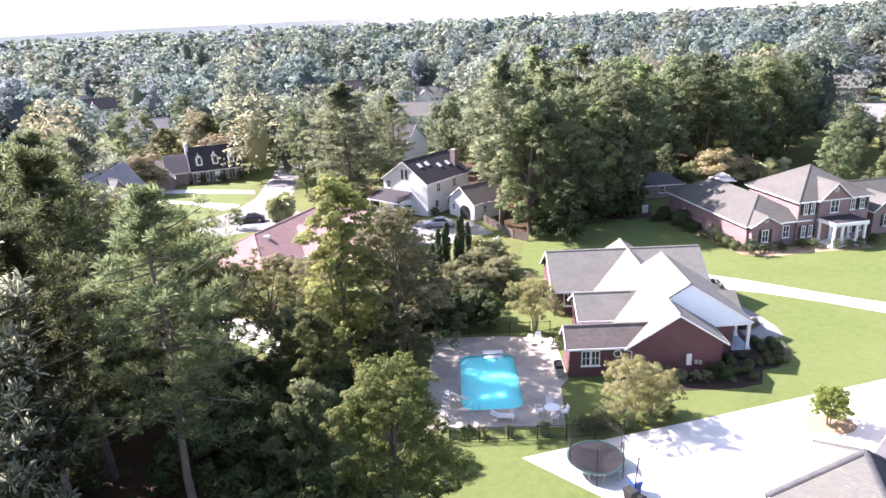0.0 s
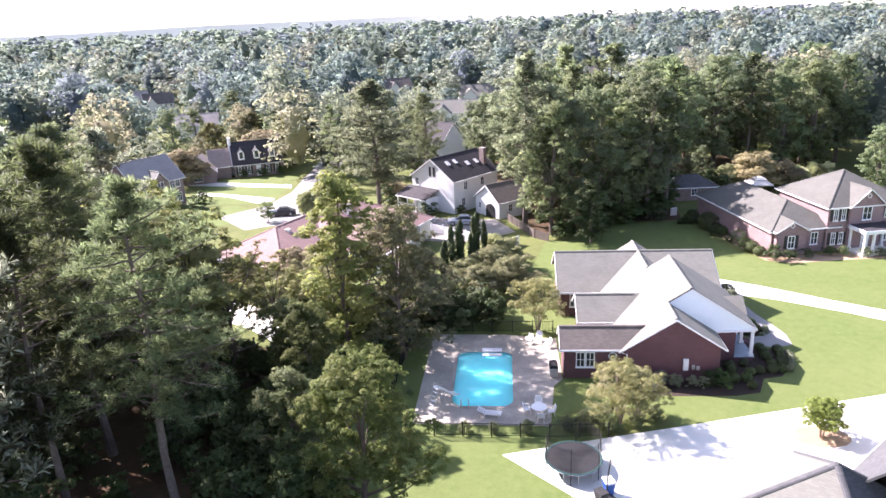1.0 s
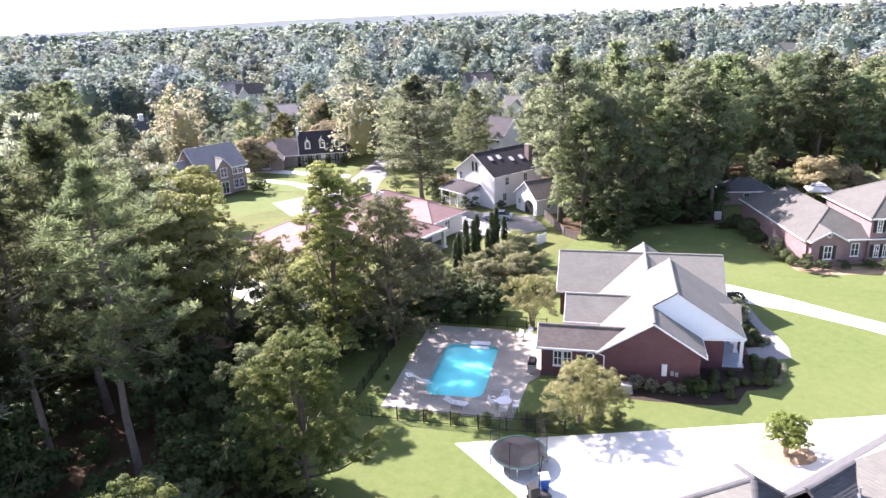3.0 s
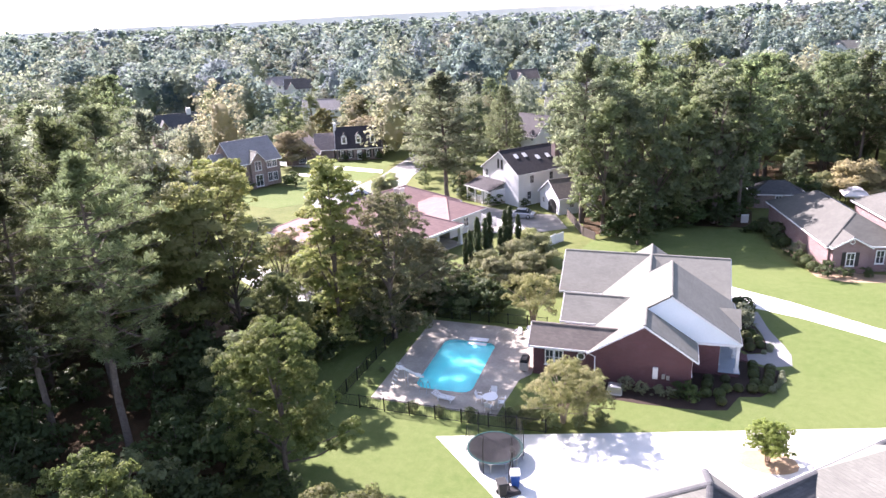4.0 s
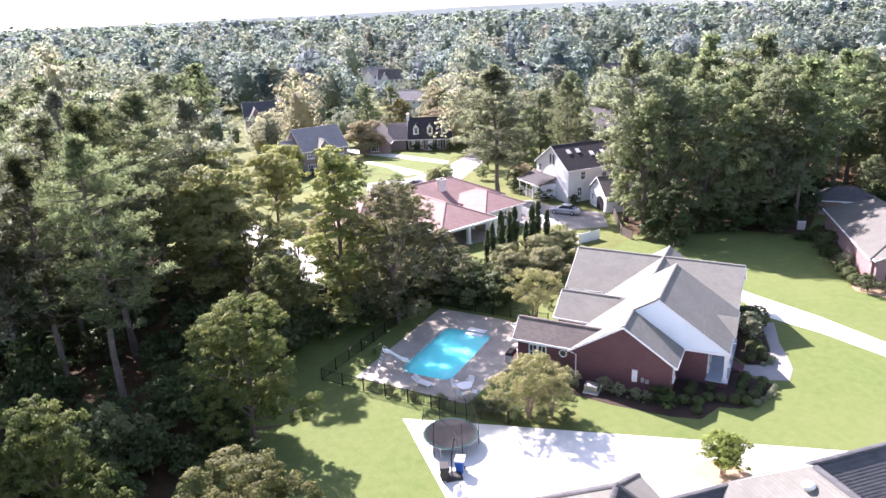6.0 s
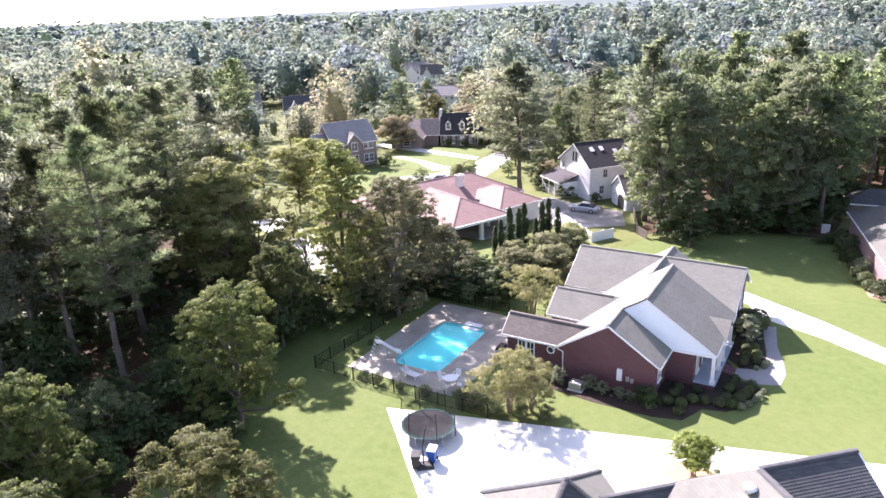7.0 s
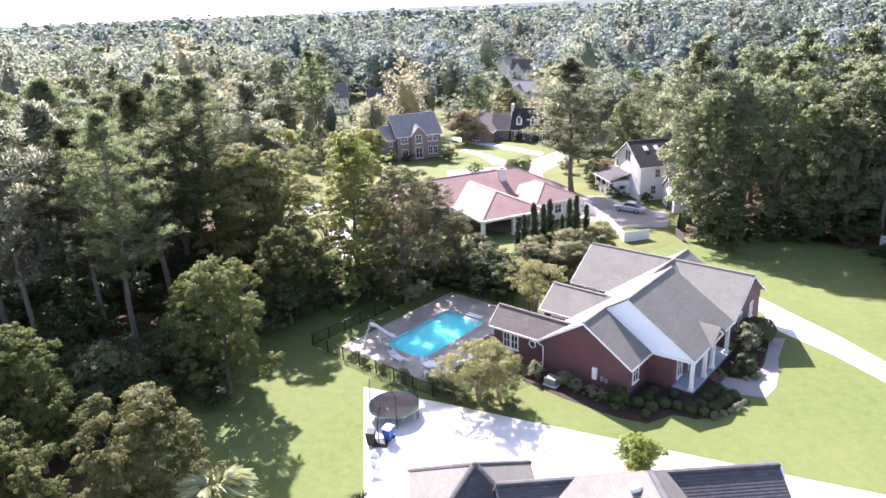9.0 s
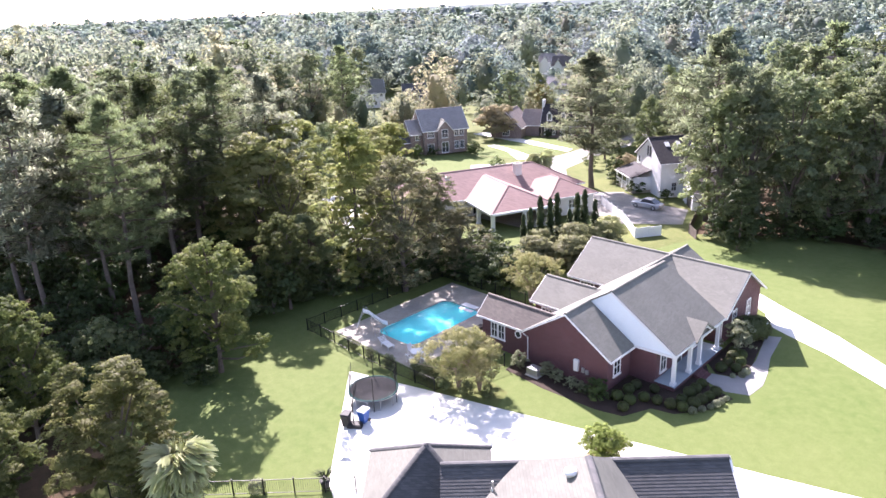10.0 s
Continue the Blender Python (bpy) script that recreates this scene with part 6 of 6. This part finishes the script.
    Build().tube([(0, 0.1, 0.15), (0, 0.1, 1.6), (0, -0.15, 3.0)], [0.045, 0.045, 0.04], 8).ob("pole", "iron", o)
    Build().box(-0.45, -0.24, 2.65, 0.45, -0.2, 3.25, 0.01).ob("backboard", "net", o, "clear small backboard")
    Build().tube([(0.22 * math.cos(a), -0.48 + 0.22 * math.sin(a), 2.8) for a in (2 * math.pi * i / 14 for i in range(15))], [0.012] * 15, 5).ob("rim", "iron", o)


hoop()


def plastic_chair(x, y, turn, z=0.06, label="white plastic garden chair", group="white garden chairs"):
    o = empty("garden_chair", x, y, z, turn, label + " on the concrete", "chair", group)
    Build().box(-0.24, -0.24, 0.40, 0.24, 0.24, 0.44, 0.012).ob("seat", "white", o)
    Build().rings([[(-0.24, y0, z0), (0.24, y0, z0), (0.24, y0 + 0.04, z0), (-0.24, y0 + 0.04, z0)] for y0, z0 in ((0.22, 0.43), (0.27, 0.65), (0.33, 0.88))]).ob("backrest", "white", o)
    for sx in (-1, 1):
        for sy in (-1, 1):
            Build().tube([(sx * 0.21, sy * 0.21, 0.41), (sx * 0.25, sy * 0.25, 0.0)], [0.025, 0.02], 6).ob("leg", "white", o)
        Build().tube([(sx * 0.26, 0.27, 0.66), (sx * 0.28, -0.1, 0.66), (sx * 0.27, -0.24, 0.42)], [0.025, 0.03, 0.025], 6).ob("armrest", "white", o)


def patio_table(x, y, z=0.06):
    o = empty("garden_table", x, y, z, 0, "round white garden table on the terrace", "table")
    Build().disc(0, 0, [(0.55, 0.68), (0.6, 0.69), (0.6, 0.72), (0.55, 0.73)], 24).ob("tabletop", "white", o)
    for i in range(4):
        a = math.pi / 4 + i * math.pi / 2
        Build().tube([(0.25 * math.cos(a), 0.25 * math.sin(a), 0.69), (0.45 * math.cos(a), 0.45 * math.sin(a), 0.0)], [0.03, 0.025], 6).ob("leg", "white", o)


patio_table(7.0, 45.7)
for x, y, t in ((6.1, 45.9, 90), (7.9, 45.6, -80), (7.0, 46.7, 0), (7.1, 44.8, 170)):
    plastic_chair(x, y, t)
for x, y, t in ((6.7, 57.8, -30), (7.6, 58.3, -10), (8.3, 57.0, -70)):
    plastic_chair(x, y, t)
plastic_chair(12.1, 34.0, 60, 0.04), plastic_chair(12.8, 33.2, 20, 0.04)


def lounger(x, y, turn):
    o = empty("sun_lounger", x, y, 0.06, turn, "white slatted sun lounger beside the pool", "lounger", "sun loungers")
    for sx in (-1, 1):
        Build().tube([(sx * 0.3, -0.95, 0.3), (sx * 0.3, 0.3, 0.3), (sx * 0.3, 0.9, 0.62)], [0.03] * 3, 6).ob("frame", "white", o)
        for yy in (-0.8, 0.3):
            Build().box(sx * 0.3 - 0.025, yy - 0.025, 0, sx * 0.3 + 0.025, yy + 0.025, 0.3).ob("leg", "white", o)
    for i in range(14):
        yy = -0.9 + i * 0.13
        z = 0.33 if yy < 0.3 else 0.33 + (yy - 0.3) * 0.53
        Build().box(-0.28, yy - 0.045, z - 0.012, 0.28, yy + 0.045, z + 0.012).ob("slat", "white", o)


lounger(3.2, 45.5, 80)


def pool_slide():
    o = empty("pool_slide", -0.9, 46.4, 0.06, -38, "white curved pool slide with ladder", "pool slide")
    path = [(0, 0, 1.75), (0.0, 0.5, 1.6), (0.05, 1.1, 1.05), (0.12, 1.7, 0.55), (0.2, 2.2, 0.35)]
    Build().rings([[(x - 0.28, y, z + 0.2), (x - 0.22, y, z), (x + 0.22, y, z), (x + 0.28, y, z + 0.2), (x + 0.24, y, z + 0.2), (x + 0.18, y, z + 0.04), (x - 0.18, y, z + 0.04), (x - 0.24, y, z + 0.2)] for x, y, z in path]).ob("chute", "white", o)
    for sx in (-1, 1):
        Build().tube([(sx * 0.26, -0.75, 0), (sx * 0.26, -0.05, 1.75), (sx * 0.26, 0.1, 2.2), (sx * 0.26, 0.5, 1.95)], [0.025] * 4, 6).ob("ladder_rail", "steel", o)
        Build().tube([(sx * 0.2, 0.75, 1.35), (sx * 0.24, 0.75, 0)], [0.025] * 2, 6).ob("strut", "steel", o)
    for i in range(5):
        Build().box(-0.25, -0.68 + i * 0.135, 0.28 + i * 0.31, 0.25, -0.58 + i * 0.135, 0.31 + i * 0.31).ob("step", "white", o)


pool_slide()


def handrail(x, y, turn):
    o = empty("pool_ladder", x, y, 0.06, turn, "bent steel handrails at the pool edge", "pool ladder")
    for sx in (-0.3, 0.3):
        Build().tube([(sx, 0.5, 0), (sx, 0.45, 0.75), (sx, 0.0, 0.85), (sx, -0.4, 0.2), (sx, -0.45, -0.5)], [0.022] * 5, 6).ob("rail", "steel", o)


handrail(1.3, 46.6, 180)


def air_conditioner(x, y, turn):
    o = empty("air_conditioner", x, y, 0.03, turn, "pale grey outdoor air conditioning unit by the wall", "air conditioner")
    Build().box(-0.52, -0.4, 0.06, 0.52, 0.4, 0.66, 0.03).ob("case", "steel", o)
    Build().box(-0.6, -0.5, -0.02, 0.6, 0.5, 0.06).ob("base_pad", "concrete", o)
    for i in range(7):
        Build().box(-0.46, -0.42, 0.13 + i * 0.07, 0.46, -0.395, 0.16 + i * 0.07).ob("slat", "steel", o)
    Build().disc(0, 0, [(0.33, 0.655), (0.33, 0.68), (0.28, 0.70)], 18).ob("fan_grille", "steel", o)


air_conditioner(16.1, 49.9, 0)
g = empty("grill", 8.5, 51.9, 0.06, 0, "dark covered gas grill against the wing wall", "grill")
Build().box(-0.35, -0.55, 0.1, 0.35, 0.55, 0.85, 0.04).ob("cabinet", "steel", g)
Build().rings([[(-0.36, -0.56, 0.86), (0.36, -0.56, 0.86), (0.36, 0.56, 0.86), (-0.36, 0.56, 0.86)], [(-0.3, -0.52, 1.1), (0.25, -0.52, 1.15), (0.25, 0.52, 1.15), (-0.3, 0.52, 1.1)]]).ob("hood", "mat_black", g)
pot = empty("potted_plant", 14.6, 30.4, 0.04, 0, "spiky plant in a dark pot on the driveway", "plant")
Build().disc(0, 0, [(0.22, 0), (0.32, 0.45), (0.36, 0.48), (0.3, 0.5)], 14).ob("pot", "rubber", pot)
b = Build()
for i in range(40):
    a, e = i * 2.4, 0.3 + (i % 7) * 0.18
    b.tube([(0, 0, 0.45), (0.35 * math.cos(a) * e, 0.35 * math.sin(a) * e, 0.95), (0.75 * math.cos(a) * e, 0.75 * math.sin(a) * e, 1.05)], [0.03, 0.03, 0.004], 4)
b.ob("leaves", "dark_leaf", pot)


def car(x, y, turn, paint, label, pickup=False):
    o = empty("pickup_truck" if pickup else "car", x, y, gz(y) + 0.02, turn, label, "car")
    hgt = 0.25 if pickup else 0.0
    secs = [(-2.3, 0.78, 0.45, 0.62), (-2.2, 0.86, 0.3, 0.80), (-1.2, 0.9, 0.25, 0.92), (0.6, 0.9, 0.25, 0.95), (1.7, 0.88, 0.25, 0.90), (2.25, 0.8, 0.32, 0.80), (2.32, 0.72, 0.42, 0.66)]
    Build().rings([[(u, -w, a + hgt), (u, w, a + hgt), (u, w, b + hgt - 0.1), (u, w - 0.12, b + hgt), (u, -w + 0.12, b + hgt), (u, -w, b + hgt - 0.1)] for u, w, a, b in secs]).ob("body", paint, o)
    cab = ((-0.9, 0.66, 0.92), (-0.35, 0.6, 1.38), (0.9, 0.6, 1.42), (1.75 if not pickup else 1.1, 0.68, 0.92))
    Build().rings([[(u, -w, 0.85 + hgt), (u, w, 0.85 + hgt), (u, w, z + hgt), (u, -w, z + hgt)] for u, w, z in ((cab[0][0], 0.76, 0.9), (cab[1][0], 0.66, 1.36), (cab[2][0], 0.66, 1.40), (cab[3][0], 0.76, 0.9))]).ob("glasshouse", "pane", o)
    Build().box(-0.4, -0.6, 1.36 + hgt, 0.95, 0.6, 1.45 + hgt, 0.03).ob("roof_panel", paint, o)
    for sx in (-1.42, 1.42):
        for sy in (-1, 1):
            w = Build().tube([(sx, sy * 0.68, 0.33 + hgt * 0.3), (sx, sy * 0.92, 0.33 + hgt * 0.3)], [0.33 + hgt * 0.3] * 2, 16).ob("wheel", "rubber", o)
            Build().tube([(sx, sy * 0.9, 0.33 + hgt * 0.3), (sx, sy * 0.935, 0.33 + hgt * 0.3)], [0.2, 0.19], 12).ob("rim", "steel", w)
    for sy in (-1, 1):
        Build().box(-2.33, sy * 0.6 - 0.14, 0.55 + hgt, -2.22, sy * 0.6 + 0.14, 0.68 + hgt, 0.02).ob("headlight", "white", o)
        Build().box(2.24, sy * 0.62 - 0.12, 0.62 + hgt, 2.34, sy * 0.62 + 0.12, 0.76 + hgt, 0.02).ob("tail_light", "terracotta", o)


car(-2.0, 101.2, -2, "silver", "silver sedan parked in the gravel yard")
car(-14.4, 59.8, 150, "dark_car", "dark pickup truck parked behind the trees", True)
car(-16.2, 61.8, 150, "dark_car", "dark car parked behind the trees")
car(-33.0, 109.5, 15, "dark_car", "dark car parked on the sunlit street")


def wall_run(name, pts, height, mat, label, category, panel=2.4):
    o = empty(name, pts[0][0], pts[0][1], gz(pts[0][1]), 0, label, category)
    ox, oy = pts[0]
    oz = gz(oy)
    for (ax, ay), (bx, by) in zip(pts, pts[1:]):
        ln = math.hypot(bx - ax, by - ay)
        n = max(round(ln / panel), 1)
        a = math.degrees(math.atan2(by - ay, bx - ax))
        for i in range(n):
            px, py = ax + (bx - ax) * i / n, ay + (by - ay) * i / n
            z = gz(py) - oz
            Build().box(0.06, -0.03, -0.3, ln / n - 0.06, 0.03, height - 0.08, 0.01).ob("panel", mat, o).matrix_basis = pose(px - ox, py - oy, z, 0, 0, a)
            Build().box(-0.07, -0.07, -0.3, 0.07, 0.07, height + 0.08, 0.02).ob("post", mat, o).matrix_basis = pose(px - ox, py - oy, z, 0, 0, a)


wall_run("white_fence", [(-8.0, 98.4), (-1.0, 92.4), (4.6, 86.0), (6.4, 89.4)], 1.35, "white", "white panel fence beside the tiled house", "fence")
wall_run("wooden_fence", [(5.0, 103), (6.4, 99.0), (8.6, 92.5), (10.5, 90.5)], 1.3, "wood_dark", "low weathered wooden fence beside the garage", "fence")


def shed():
    o = empty("garden_shed", 32.4, 114.6, gz(116), 5, "dark brown garden building with hipped shingle roof", "shed")
    hip_block(o, 0, 0, 7.2, 5.0, 2.6, 0.55, "brick_brown", "roof_slate_shaded", 0.4, 0.25)
    window(o, 3.6, 0, 0.9, 0, 1.0, 1.2)


shed()


def gazebo():
    o = empty("gazebo", 46.6, 115.8, gz(115), 0, "pale two-tiered canvas gazebo on posts", "gazebo")
    Build().rings([[(sx * w, sy * w, z) for sx, sy in ((-1, -1), (1, -1), (1, 1), (-1, 1))] for w, z in ((1.75, 2.4), (1.75, 2.6), (0.8, 3.2), (0.75, 3.15))]).ob("canopy", "stucco", o)
    Build().rings([[(sx * w, sy * w, z) for sx, sy in ((-1, -1), (1, -1), (1, 1), (-1, 1))] for w, z in ((0.95, 3.2), (0.95, 3.3), (0.1, 3.7))]).ob("top_canopy", "stucco", o)
    for sx in (-1.6, 1.6):
        for sy in (-1.6, 1.6):
            Build().box(sx - 0.06, sy - 0.06, 0, sx + 0.06, sy + 0.06, 2.5).ob("post", "iron", o)


gazebo()
# stands for a leaning flat white board, built as an upright box
ub = empty("utility_box", 30.3, 104.5, gz(104.5), 15, "thin upright white panel on the lawn", "utility box")
Build().box(-0.5, -0.14, 0, 0.5, 0.14, 1.15, 0.03).ob("cabinet", "stucco", ub)
Build().box(-0.53, -0.17, 1.15, 0.53, 0.17, 1.2, 0.01).ob("lid", "white", ub)

plant("dusky", 50.5, 126.0, 0.62, 1.15, 40, "spreading tan-leaved tree behind the large brick house")
plant("myrtle", 40.5, 134.0, 1.3, 0.85, 10, "round grey-green tree behind the garden building")
plant("myrtle", 43.0, 121.5, 1.2, 0.9, 80, "rounded grey shrub beside the garden building")
plant("wood_b", 66.0, 141.0, 0.95, 1.15, 20)
for x, y, z, w in ((30.9, 99.0, 0.75, 0.8), (30.0, 98.8, 0.45, 1.2), (32.6, 92.3, 0.62, 0.9), (33.4, 91.3, 0.4, 0.9), (34.5, 84.9, 0.8, 0.8), (37.6, 83.4, 0.5, 1.0), (33.9, 88.5, 0.4, 1.2)):
    plant("dark_shrub", x, y, z, w, x * 40, "rounded dark shrub beside the large brick house", group="shrubs beside the large house")

plant("ball", 26.8, 67.0, 2.5, 0.95, 0, "large dark clipped round bush at the house corner")
plant("dark_shrub", -50.0, 116.8, 1.45, 0.75, 0, "dark upright bush at the corner of the brown brick house"), plant("dark_shrub", -57.4, 107.6, 1.3, 0.75, 50, "dark upright bush at the corner of the brown brick house")

# ---- far woods ----
FAR_HOMES = [v[:2] for v in FAR_HOUSES] + [(-56, 152), (-58, 112)]


def far_height(x, y):
    """How high the woods stand at a place: none in the gardens, low before a distant house."""
    if 30 < y < 148 and (-75 if y < 105 else -67) < x < 75:
        return 0.0
    most = 40.0
    for hx, hy in FAR_HOMES:
        d = math.hypot(hx - 20, hy)
        ux, uy = (20 - hx) / d, -hy / d
        s, c = (x - hx) * ux + (y - hy) * uy, -(x - hx) * uy + (y - hy) * ux
        if -12 < s < 0.6 * d and abs(c) < 9:
            most = min(most, 0.0 if s < 13 else 29 * s / d + 4.0)
    return most


def crown_shape(rng, h, r, base, boughs, sprays, per, size):
    """A crown seen from afar: sprays of leaves on its boughs round a small dense heart. Points with normals, and triangles."""
    cs, qs = crown_clumps(rng, h, r, base, boughs, 0.6, 1.1, (0.24, 0.3, 0.36, 0.42))
    mid = np.array([0, 0, base + (h - base) * 0.42])
    around, levels = 9, 7
    th, ph = np.linspace(0.0, math.pi, levels), np.arange(around) * 2 * math.pi / around
    d = np.stack([np.outer(np.sin(th), np.cos(ph)), np.outer(np.sin(th), np.sin(ph)), np.outer(np.cos(th), np.ones(around))], 2).reshape(-1, 3)
    tris = []
    for k in range(levels - 1):
        for a in range(around):
            p, q = k * around + a, k * around + (a + 1) % around
            tris += [(p, p + around, q), (q, p + around, q + around)]
    lump = rng.uniform(0.72, 1.12, (len(d), 1))
    lump[:around], lump[-around:] = lump[0], lump[-1]
    skin = np.concatenate([mid + d * lump * np.array([0.36 * r, 0.36 * r, 0.34 * (h - base)]), d], 1)
    cards = clump_leaves(rng, cs, qs, per, size, size * 0.66, 1.15, -0.45, 0.93, sprays)
    return np.concatenate([skin, cards]), np.concatenate([np.array(tris), len(d) + np.arange(len(cards)).reshape(-1, 3)])


def skin_mesh(name, verts, tris, mat):
    me = bpy.data.meshes.new(name)
    n = len(tris)
    me.vertices.add(len(verts)), me.loops.add(n * 3), me.polygons.add(n)
    me.vertices.foreach_set("co", verts[:, :3].astype(np.float32).ravel())
    me.loops.foreach_set("vertex_index", tris.astype(np.int32).ravel())
    me.polygons.foreach_set("loop_start", np.arange(0, n * 3, 3, dtype=np.int32))
    me.polygons.foreach_set("loop_total", np.full(n, 3, dtype=np.int32))
    me.polygons.foreach_set("use_smooth", np.ones(n, dtype=bool))
    me.materials.append(M[mat])
    me.update()
    me.normals_split_custom_set_from_vertices(verts[:, 3:].tolist())
    return me


def far_woods(name, near, far, gap, boughs, sprays, per, size, seed, mats, label, wide=1.0):
    """Woods of single crowns on the falling ground, low before the distant houses."""
    rng = np.random.default_rng(seed)
    groups = [([], []) for _ in mats]
    counts = [0] * len(mats)
    protos = []
    for k in range(10):
        r, h, slim = rng.uniform(5.4, 8.0), rng.uniform(14.5, 21.0), k % 4 == 0
        protos.append((crown_shape(rng, h, r * (0.62 if slim else 1.0), h * (0.3 if slim else 0.05), boughs, sprays, per, size), h))
    for _ in range(int((far * far - near * near) * math.radians(150) / 2 / (gap * gap))):
        a, d = rng.uniform(radians(-47), radians(103)), math.sqrt(rng.uniform(near * near, far * far))
        x, y = 20 - d * math.sin(a), d * math.cos(a)
        (pts, tris), h = protos[rng.integers(len(protos))]
        s = rng.choice([0.6, 0.8, 0.95, 1.1, 1.3]) * rng.uniform(0.9, 1.1)
        most = far_height(x, y)
        if most < 1.5 or (d < 500 and math.sin(x * 0.021 + 1) * math.sin(y * 0.017 + 2) > 0.86):
            continue
        t, s = rng.uniform(0, 6.28), min(s, most / h)
        c, w = math.cos(t) * s * wide, math.sin(t) * s * wide
        hill = 5.0 * max(d - 500, 0) / 1000
        q = np.stack([pts[:, 0] * c - pts[:, 1] * w + x, pts[:, 0] * w + pts[:, 1] * c + y, pts[:, 2] * s * rng.uniform(0.8, 1.1) + gz(y) + hill, (pts[:, 3] * c - pts[:, 4] * w) / (s * wide), (pts[:, 3] * w + pts[:, 4] * c) / (s * wide), pts[:, 5]], 1)
        odds = np.array([0.36, 0.27, 0.2, 0.1, 0.07])[: len(mats)]
        k = rng.choice(len(mats), p=odds / odds.sum())
        groups[k][0].append(q), groups[k][1].append(tris + counts[k])
        counts[k] += len(q)
    for (v, f), m in zip(groups, mats):
        if v:
            tagged(new(name, skin_mesh(name, np.concatenate(v), np.concatenate(f), m)), label, "woods", "", "stuff")


# leaf colours that already hold the haze of the distance
FAR_MATS = ["far_leaf", "far_dark", "far_olive", "far_haze_grey", "tan_far"]
# nearest ring of woods, with a lighter haze in its leaf colours
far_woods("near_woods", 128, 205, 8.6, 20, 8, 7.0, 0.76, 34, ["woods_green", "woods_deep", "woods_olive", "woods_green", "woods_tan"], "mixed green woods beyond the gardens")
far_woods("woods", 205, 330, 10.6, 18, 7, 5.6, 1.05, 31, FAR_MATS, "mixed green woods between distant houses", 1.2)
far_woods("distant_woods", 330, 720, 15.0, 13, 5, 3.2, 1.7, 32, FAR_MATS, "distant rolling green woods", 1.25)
# the farthest crowns, their colour lifted to pass for haze
far_woods("horizon_woods", 720, 1900, 34.0, 8, 2, 1.0, 4.6, 33, ["horizon_leaf", "far_haze_grey", "horizon_leaf"], "woods along the horizon, leaves paled blue-green for haze", 1.8)


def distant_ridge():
    """The last wooded rise on the skyline, ragged along its top; its pale colour stands for haze."""
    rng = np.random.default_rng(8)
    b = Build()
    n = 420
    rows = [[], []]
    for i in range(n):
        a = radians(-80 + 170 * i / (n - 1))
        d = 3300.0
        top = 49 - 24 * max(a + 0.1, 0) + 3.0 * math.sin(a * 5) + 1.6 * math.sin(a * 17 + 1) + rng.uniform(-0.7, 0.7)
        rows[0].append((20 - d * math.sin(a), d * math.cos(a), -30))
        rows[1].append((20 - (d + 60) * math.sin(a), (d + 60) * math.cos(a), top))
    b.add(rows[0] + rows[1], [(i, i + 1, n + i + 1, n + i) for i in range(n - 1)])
    tagged(b.ob("backdrop", "ridge"), "wooded rise on the skyline, coloured pale for haze", "backdrop", "", "structure")


distant_ridge()
